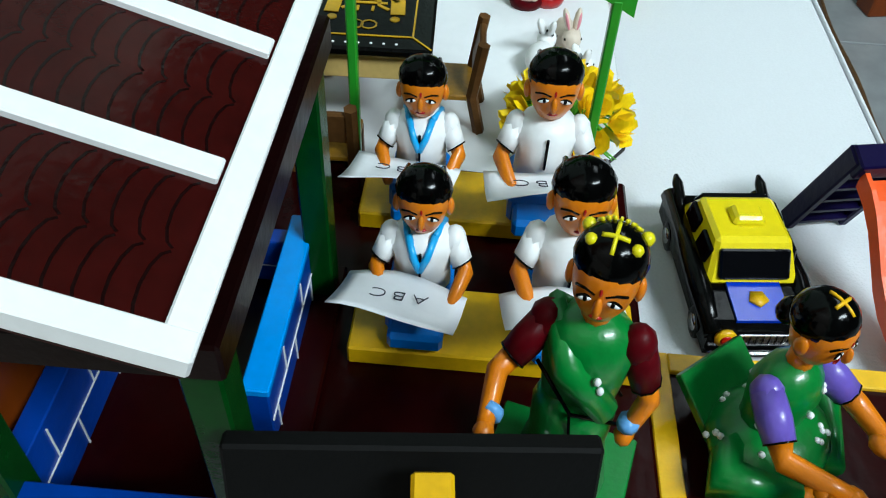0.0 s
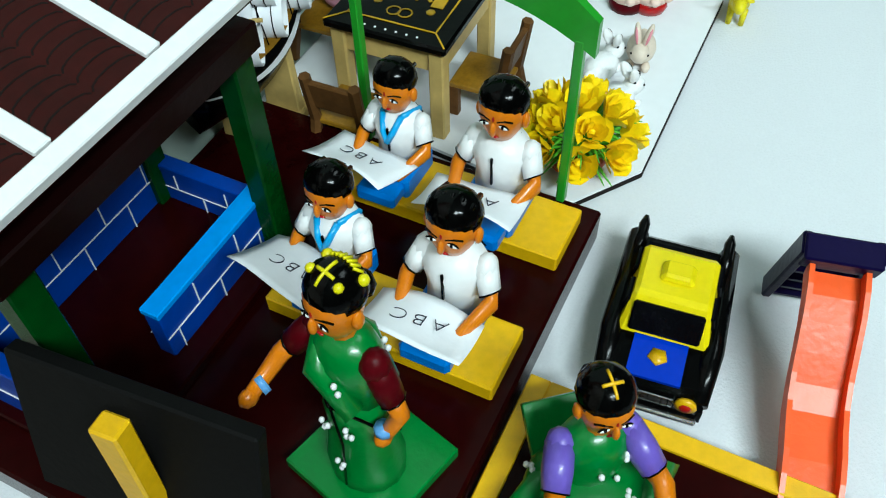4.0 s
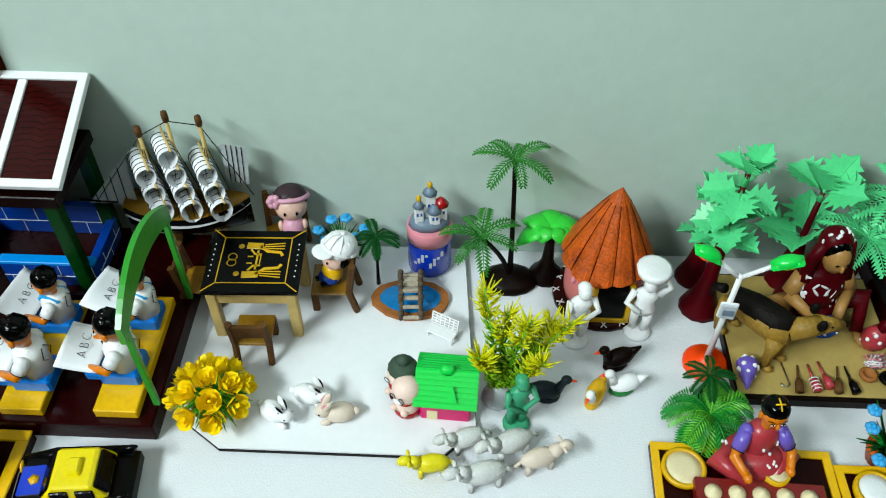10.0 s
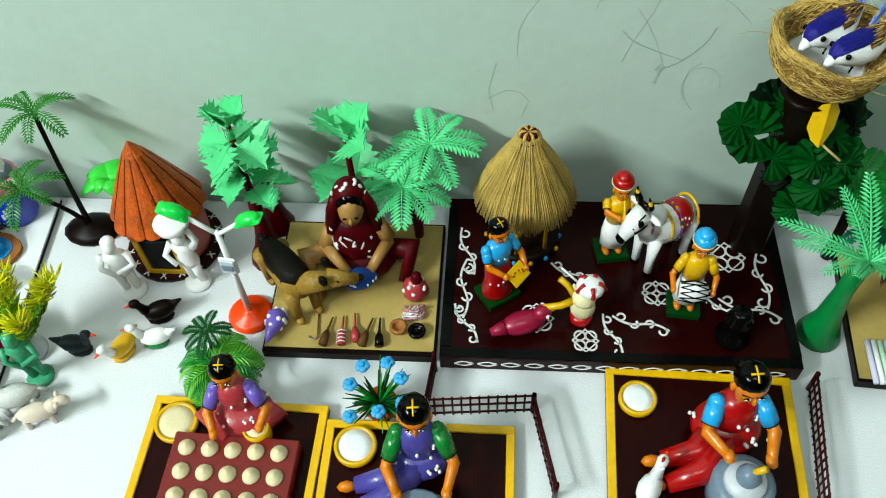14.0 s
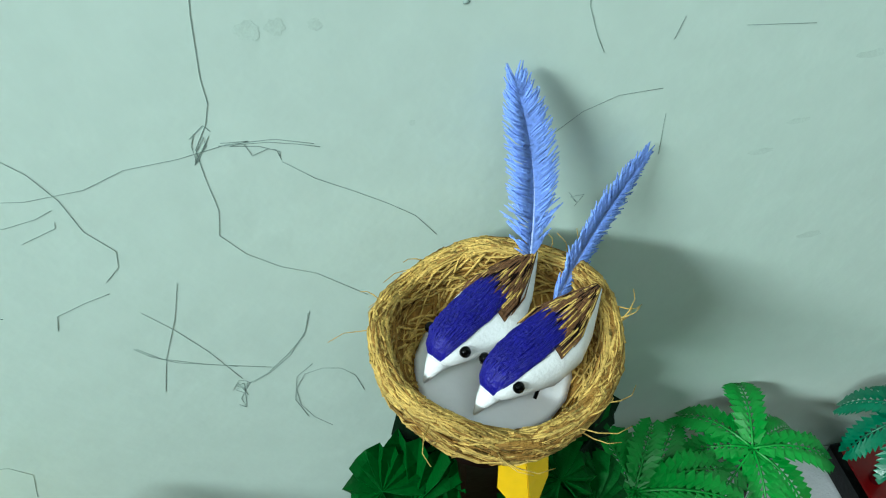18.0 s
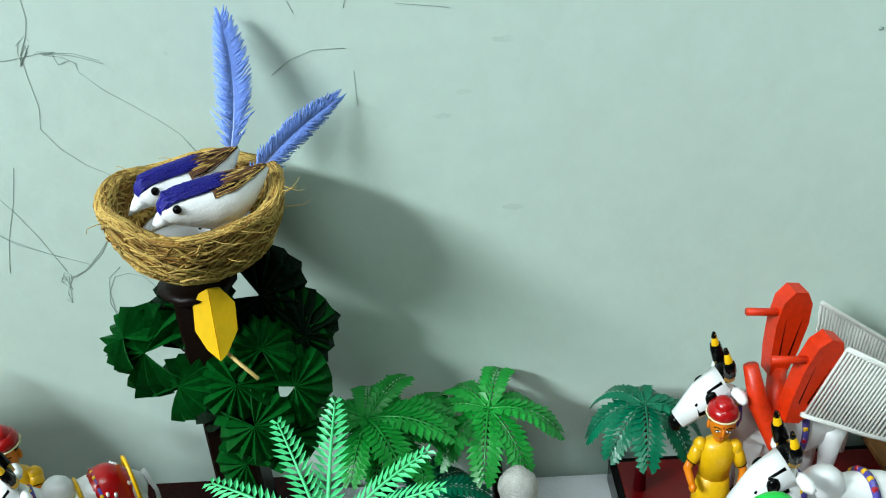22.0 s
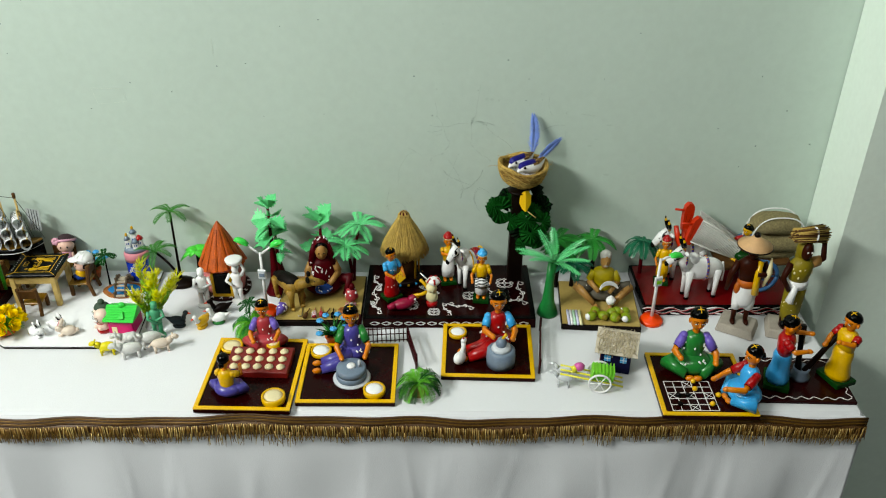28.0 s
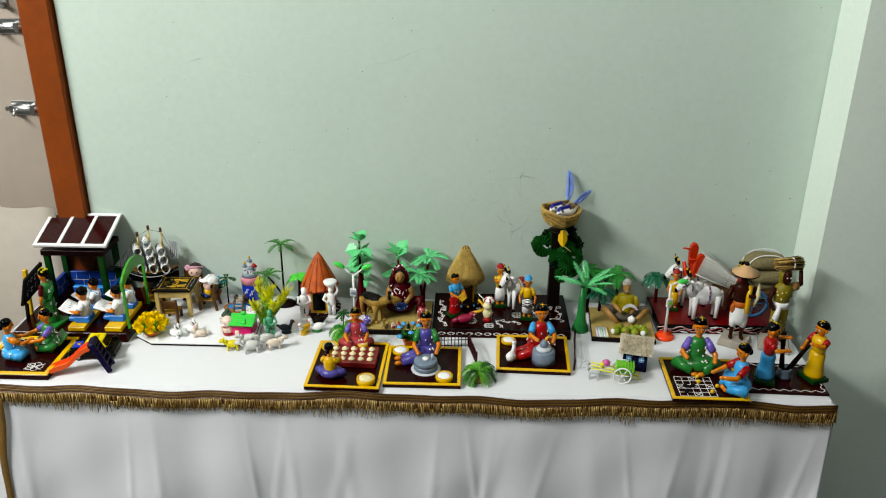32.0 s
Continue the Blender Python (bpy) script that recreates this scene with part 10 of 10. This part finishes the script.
# ---- the toy cart and hut at the table's front ----
def plastic_cart():
    e = thing("plastic_cart", pose(1.400, -0.362, T, 0, 0, -8), "small yellow and green plastic cart with white wheels", "toy cart")
    b = Build()
    for y in (-0.012, 0.0, 0.012):
        b.tube(YELLOWPL, [(-0.06, y, 0.028), (0.0, y, 0.02), (0.048, y, 0.012)], 0.0018, 6)
    b.obj("shafts", e, "yellow shafts")
    b = Build()
    b.box(LIMEPL, (0.040, 0.026, 0.018), (0.012, 0.0, 0.030), (0, 8, 0), c=0.002)
    for k in range(7):
        b.box(LIMEPL, (0.0025, 0.028, 0.020), (-0.005 + 0.0058 * k, 0, 0.031), (0, 8, 0), c=0.0006)
    b.obj("basket", e, "lime green ribbed basket")
    for y in (-0.019, 0.019):
        b = Build()
        b.tube(WHITE, [(0.008 + 0.0185 * math.cos(a), y, 0.0195 + 0.0185 * math.sin(a)) for a in [6.283 * i / 24 for i in range(25)]], 0.0018, 6)
        b.lathe(WHITE, [(0.003, -0.002), (0.003, 0.002)], (0.008, y, 0.0195), (90, 0, 0), n=8)
        w = b.obj("wheel", e, "white spoked wheel")
        for k in range(6):
            a = 6.283 * k / 6
            b = Build()
            b.tube(WHITE, [(0.008, y, 0.0195), (0.008 + 0.018 * math.cos(a), y, 0.0195 + 0.018 * math.sin(a))], 0.001, 5)
            b.obj("spoke", w)
    b = Build()
    b.ball(PINKPL2, (0.010, 0.008, 0.008), (-0.028, 0.002, 0.036), n=10, bump=0.08)
    b.ball(YELLOWPL, (0.006, 0.006, 0.007), (-0.036, 0, 0.032), n=8)
    b.obj("load", e, "pink and yellow load")
    for y in (-0.011, 0.011):
        b = Build()
        b.ball(ICEPL, (0.015, 0.006, 0.007), (-0.052, y, 0.020), n=10)
        b.tube(ICEPL, [(-0.064, y, 0.023), (-0.071, y, 0.031)], [0.004, 0.003], 7)
        b.ball(ICEPL, (0.005, 0.0028, 0.003), (-0.074, y, 0.031), n=7)
        for x in (-0.062, -0.044):
            for s in (-0.003, 0.003):
                b.tube(ICEPL, [(x, y + s, 0.018), (x, y + s, 0)], 0.0015, 5)
        b.obj("plastic_horse", e, "clear plastic draught horse")


YELLOWPL = mat("pale_yellow_plastic", (0.66, 0.62, 0.10), 0.3, vary=0.06)
LIMEPL = mat("lime_green_plastic", (0.16, 0.48, 0.06), 0.3, vary=0.12, size=60)
PINKPL2 = mat("pink_lilac_plastic", (0.55, 0.14, 0.32), 0.35, vary=0.12, size=60)
plastic_cart()


def straw_cottage():
    e = thing("straw_cottage", pose(1.446, -0.306, T, 0, 0, -14) @ Matrix.Scale(1.15, 4), "small navy card cottage with a straw thatched roof", "toy house")
    w, d, h = 0.046, 0.040, 0.040
    b = Build()
    b.box(NAVYCARD, (w, d, h), (0, 0, h / 2), c=0.0008)
    v = [(-w / 2, -d / 2, h), (-w / 2, d / 2, h), (-w / 2, 0, h + 0.022), (w / 2, -d / 2, h), (w / 2, d / 2, h), (w / 2, 0, h + 0.022)]
    b.add(NAVYCARD, v, [[0, 1, 2], [3, 5, 4], [0, 2, 5, 3], [1, 4, 5, 2]], None, False)
    b.obj("cottage_wall", e)
    for s in (-1, 1):
        for x in (-0.012, 0.012):
            b = Build()
            b.box(BLUEFLOWER, (0.010, 0.001, 0.011), (x, s * (d / 2 + 0.0003), h * 0.66), c=0.0003)
            b.box(WHITE, (0.0008, 0.0016, 0.011), (x, s * (d / 2 + 0.0004), h * 0.66), c=0)
            b.box(WHITE, (0.010, 0.0016, 0.0008), (x, s * (d / 2 + 0.0004), h * 0.66), c=0)
            b.obj("window", e, "pale blue window with white bars")
    b = Build()
    b.box(CLAYBR, (0.001, 0.014, 0.024), (-w / 2 - 0.0003, 0, 0.012), c=0.0003)
    b.obj("door", e, "brown door")
    rng = random.Random(2)
    for s in (-1, 1):
        b = Build()
        m = pose(0, s * 0.0135, h + 0.0135, -s * 40, 0, 0)
        b.box(CARDPALE, (w + 0.018, 0.041, 0.002), (0, 0, 0), c=0.0004)
        side = b.obj("roof_side", e, "pale card roof side")
        side.matrix_basis = m
        b = Build()
        for k in range(170):
            x, y, a = rng.uniform(-0.028, 0.028), rng.uniform(-0.018, 0.018), rng.uniform(0, 3.14)
            l = rng.uniform(0.004, 0.010)
            b.tube(STRAWPALE, [(x - l * math.cos(a) * 0.6, y - l * math.sin(a), 0.0014 + rng.uniform(0, 0.0012)), (x + l * math.cos(a) * 0.6, y + l * math.sin(a), 0.0014 + rng.uniform(0, 0.0016))], 0.0005, 3)
        b.obj("thatch", side, "scattered pale straw", kind="stuff")


NAVYCARD = mat("navy_card", (0.012, 0.012, 0.045), 0.6, vary=0.2, size=40)
CARDPALE = mat("pale_card", (0.52, 0.46, 0.36), 0.7, vary=0.1, size=50)
STRAWPALE = mat("pale_straw", (0.50, 0.42, 0.28), 0.7, vary=0.4, size=90)
straw_cottage()

# ---- the game players and the women pounding grain ----
bordered_mat("game_board", 1.502, 1.662, -0.449, -0.285, "maroon board with yellow border and a chalk game grid", skew=-1)


def game():
    b = Build()
    z = T + 0.0080
    for k in range(6):
        ribbon(b, CHALK, [(1.520 + 0.0155 * k, -0.436, z), (1.520 + 0.0155 * k, -0.362, z)], 0.0012)
    for k in range(6):
        ribbon(b, CHALK, [(1.520, -0.436 + 0.0148 * k, z), (1.5975, -0.436 + 0.0148 * k, z)], 0.0012)
    for i, j in ((0, 2), (2, 0), (4, 2), (2, 4), (2, 2)):
        x, y = 1.520 + 0.0155 * i, -0.436 + 0.0148 * j
        ribbon(b, CHALK, [(x, y, z), (x + 0.0155, y + 0.0148, z)], 0.001)
        ribbon(b, CHALK, [(x, y + 0.0148, z), (x + 0.0155, y, z)], 0.001)
    b.obj("game_grid", None, "white chalk grid with crossed squares on the board", "drawing")
    for x, y, m, n in ((1.570, -0.366, YELLOW, "yellow"), (1.568, -0.386, YELLOW, "yellow"), (1.588, -0.424, YELLOW, "yellow"), (1.604, -0.402, YELLOW, "yellow"), (1.536, -0.402, BLACK, "black"), (1.552, -0.402, BLACK, "black"), (1.534, -0.424, BLACK, "black")):
        b = Build()
        b.ball(m, (0.0048, 0.0048, 0.0045), (0, 0, 0.0044), n=10)
        b.obj("game_piece", None, "small round " + n + " game piece on the grid", "game piece", "game pieces", at=pose(x, y, T + 0.0084))


game()
seated_doll("game_player", pose(1.575, -0.322, Z8, 0, 0, -4), 0.128, LEAFGREEN, LEAFGREEN, "painted girl doll in green dress with violet sleeves", sleeve=VIOLET, marks=YELLOW, dot=WHITE, reach=((-0.24, -0.26, 0.34), (0.3, -0.3, 0.3)))
seated_doll("game_player", pose(1.648, -0.405, Z8, 0, 0, -78), 0.112, SKYBLUE, SKYBLUE, "painted girl doll in blue dress, leaning to the game", sleeve=RED, marks=YELLOW, dot=None, reach=((-0.2, -0.5, 0.32), (0.22, -0.52, 0.42)))


def pounding():
    e = thing("pounding_board", pose(1.756, -0.352, T, 0, 0, -2), "dark maroon board edged with white painted waves", "board")
    b = Build()
    b.box(MAROON, (0.168, 0.118, 0.006), (0, 0, 0.003), c=0.0008)
    b.obj("board", e)
    b = Build()
    for y, x0, x1 in ((-0.050, -0.078, 0.078), (0.050, -0.078, 0.078)):
        ribbon(b, CHALK, [(x0 + (x1 - x0) * i / 50, y + 0.003 * math.sin(i * 0.9), 0.0058) for i in range(51)], 0.0012)
    for x in (-0.076, 0.076):
        ribbon(b, CHALK, [(x + 0.003 * math.sin(i * 0.9), -0.05 + 0.1 * i / 34, 0.0058) for i in range(35)], 0.0012)
    b.obj("painted_waves", e, "white painted wavy border")
    z = T + 0.0063
    m = thing("stone_mortar", pose(1.762, -0.348, z), "grey blue mortar with two dark pestles", "mortar")
    b = Build()
    b.lathe(GREY, [(0.016, 0), (0.017, 0.006), (0.0125, 0.014), (0.0145, 0.022), (0.0115, 0.0225), (0.008, 0.016)], n=18)
    b.obj("bowl", m)
    b = Build()
    b.tube(DARKWOOD, [(-0.006, 0.0, 0.014), (-0.010, 0.004, 0.06), (-0.014, 0.006, 0.108)], [0.0062, 0.0046, 0.0058], 9)
    b.obj("pestle", m, "dark wooden pestle")
    b = Build()
    b.tube(DARKWOOD, [(0.006, 0.0, 0.014), (0.036, 0.006, 0.062), (0.066, 0.010, 0.112)], [0.0062, 0.0046, 0.0058], 9)
    b.obj("pestle", m, "dark wooden pestle, leaning")
    standing_doll("pounding_woman", pose(1.716, -0.362, z, 0, 0, 70), 0.142, RED, SKYBLUE, "painted woman doll in red top and blue sari", base=GREEN, marks=YELLOW, reach=((-0.1, -0.26, 0.62), (0.1, -0.26, 0.74)))
    standing_doll("pounding_woman", pose(1.824, -0.352, z, 0, 0, -70), 0.142, GOLDY, GOLDY, "painted woman doll in yellow sari with red sleeves", base=GREEN, sleeve=RED, marks=YELLOW, reach=((-0.1, -0.22, 0.52), (0.1, -0.24, 0.7)))


pounding()


# ---- pencil marks on the wall ----
FLAKE = mat("flaked_paint_edge", (0.60, 0.68, 0.60), 0.6, vary=0.1, size=60)
SMUDGE = mat("dirt_smudge", (0.455, 0.555, 0.49), 0.6, vary=0.1, size=200)


def scribbles():
    yw = 0.0078
    rng = random.Random(17)

    def line(pts, w=0.00032, material=None):
        b = Build()
        b.tube(material or PENCIL, [(x, yw, z) for x, z in pts], w * 0.36, 4)
        b.obj("pencil_line", None, "faint pencil scribble on the painted wall", "scribble", "pencil marks")

    def smudge(x, z, w, h):
        b = Build()
        rs = random.Random(int(x * 900))
        ring = [(w * q * math.cos(0.393 * i), h * q * math.sin(0.393 * i)) for i in range(16) for q in (rs.uniform(0.7, 1.1),)]
        b.slab(SMUDGE, ring, 0, 0.00004, pose(x, 0.0079, z, 90, 0, 0))
        b.obj("wall_smudge", None, "grey dirt smudge on the painted wall", "smudge", "wall smudges")

    line([(0.343, 1.35), (0.389, 1.352), (0.437, 1.366)], 0.0009, FLAKE)
    line([(0.44, 1.351), (0.496, 1.339), (0.551, 1.326), (0.564, 1.334)], 0.0009, FLAKE)
    line([(0.511, 1.367), (0.569, 1.371)], 0.0009, FLAKE)
    line([(0.664, 1.414), (0.739, 1.427)], 0.0009, FLAKE)
    line([(0.736, 1.401), (0.781, 1.389), (0.777, 1.417)], 0.0009, FLAKE)
    line([(0.824, 1.355), (0.887, 1.365), (0.957, 1.397), (0.99, 1.391)], 0.0009, FLAKE)
    line([(0.48, 1.153), (0.539, 1.151), (0.542, 1.126), (0.487, 1.121), (0.48, 1.153)], 0.0009, FLAKE)
    line([(0.717, 1.246), (0.717, 1.216)], 0.0009, FLAKE)
    line([(0.122, 1.11), (0.114, 1.045)], 0.0009, FLAKE)
    line([(1.208, 1.161), (1.204, 1.14), (1.201, 1.116), (1.201, 1.106), (1.198, 1.097), (1.192, 1.087), (1.192, 1.074), (1.193, 1.056), (1.19, 1.043), (1.198, 1.03), (1.21, 1.019), (1.224, 1.011), (1.244, 0.991)])
    line([(1.122, 1.125), (1.126, 1.109), (1.125, 1.098), (1.133, 1.088), (1.139, 1.074), (1.142, 1.057), (1.15, 1.044), (1.148, 1.035), (1.141, 1.028)])
    line([(1.112, 1.079), (1.128, 1.076), (1.149, 1.077), (1.165, 1.083), (1.185, 1.084), (1.203, 1.087), (1.22, 1.086), (1.234, 1.081)])
    line([(1.105, 1.068), (1.116, 1.065), (1.128, 1.067), (1.135, 1.07)])
    line([(1.134, 1.064), (1.133, 1.061), (1.119, 1.056)])
    line([(1.193, 1.094), (1.191, 1.089), (1.191, 1.081), (1.198, 1.092), (1.191, 1.082)])
    line([(1.201, 1.088), (1.211, 1.087), (1.204, 1.086), (1.214, 1.084), (1.221, 1.08), (1.221, 1.078)])
    line([(1.07, 1.032), (1.086, 1.023), (1.096, 1.017)])
    line([(1.139, 0.983), (1.147, 0.973), (1.163, 0.964), (1.178, 0.957)])
    line([(1.167, 1.02), (1.16, 0.998), (1.149, 0.972), (1.142, 0.948)])
    line([(1.216, 0.986), (1.212, 0.971), (1.202, 0.959), (1.19, 0.947), (1.18, 0.942)])
    line([(1.175, 0.944), (1.178, 0.933), (1.173, 0.939), (1.181, 0.943), (1.174, 0.931), (1.175, 0.923), (1.172, 0.926)])
    line([(1.212, 0.948), (1.203, 0.94), (1.199, 0.921), (1.203, 0.904)])
    line([(1.049, 0.954), (1.05, 0.982), (1.057, 1.0), (1.069, 1.019), (1.086, 1.023)])
    line([(1.031, 0.945), (1.024, 0.912), (1.029, 0.887)])
    line([(1.023, 0.902), (1.041, 0.913), (1.054, 0.91), (1.062, 0.9), (1.056, 0.879)])
    line([(1.113, 1.004), (1.116, 1.013), (1.129, 1.018), (1.14, 1.021)])
    line([(1.221, 1.075), (1.232, 1.064), (1.246, 1.054), (1.259, 1.044), (1.269, 1.035), (1.277, 1.022)])
    line([(1.2, 1.087), (1.209, 1.086), (1.218, 1.085), (1.228, 1.082), (1.236, 1.079)])
    line([(1.209, 1.086), (1.211, 1.08), (1.217, 1.082), (1.22, 1.081), (1.221, 1.076)])
    line([(1.19, 1.08), (1.192, 1.086), (1.196, 1.092), (1.196, 1.088), (1.192, 1.083), (1.19, 1.08)])
    line([(1.191, 1.092), (1.197, 1.097), (1.199, 1.094)])
    line([(1.138, 0.983), (1.143, 0.976), (1.153, 0.968), (1.169, 0.961), (1.194, 0.951)])
    line([(1.148, 1.006), (1.158, 0.991), (1.168, 0.972), (1.178, 0.947)])
    line([(1.217, 0.987), (1.213, 0.974), (1.203, 0.958), (1.191, 0.947), (1.182, 0.942)])
    line([(1.172, 0.939), (1.176, 0.946), (1.18, 0.944), (1.178, 0.938), (1.174, 0.942), (1.178, 0.943), (1.175, 0.923), (1.172, 0.924)])
    line([(1.234, 0.918), (1.231, 0.932), (1.225, 0.94), (1.216, 0.943), (1.207, 0.941), (1.201, 0.93), (1.201, 0.916), (1.206, 0.902), (1.214, 0.891)])
    line([(1.322, 1.144), (1.324, 1.13)])
    line([(1.337, 1.136), (1.337, 1.121), (1.341, 1.108), (1.344, 1.101)])
    line([(1.327, 1.067), (1.338, 1.075), (1.352, 1.08), (1.37, 1.08)])
    line([(1.373, 1.067), (1.373, 1.046)])
    line([(1.371, 1.102), (1.374, 1.111)])
    line([(1.399, 1.103), (1.428, 1.099)])
    line([(1.335, 1.033), (1.339, 1.026), (1.336, 1.03), (1.342, 1.03), (1.338, 1.024)])
    for x, z, w, h in ((1.22, 1.131, 0.0047, 0.0039), (1.229, 1.131, 0.0036, 0.0034), (1.242, 1.13, 0.0026, 0.0026), (1.457, 1.08, 0.0068, 0.0021), (1.434, 1.051, 0.0052, 0.0016), (1.421, 1.037, 0.0062, 0.0018), (1.461, 0.975, 0.0068, 0.0023), (1.271, 1.083, 0.0013, 0.0013), (1.125, 1.152, 0.0021, 0.0018)):
        smudge(x, z, w, h)
    b = Build()
    for k in range(46):
        x, z = rng.uniform(0.3, 1.86), rng.uniform(0.98, 1.6)
        b.ball(PENCIL, (rng.uniform(0.0006, 0.0022), 0.0005, rng.uniform(0.0005, 0.0016)), (x, yw, z), n=5)
    b.obj("wall_specks", None, "small dark scuff specks on the wall", "specks", kind="stuff")


scribbles()
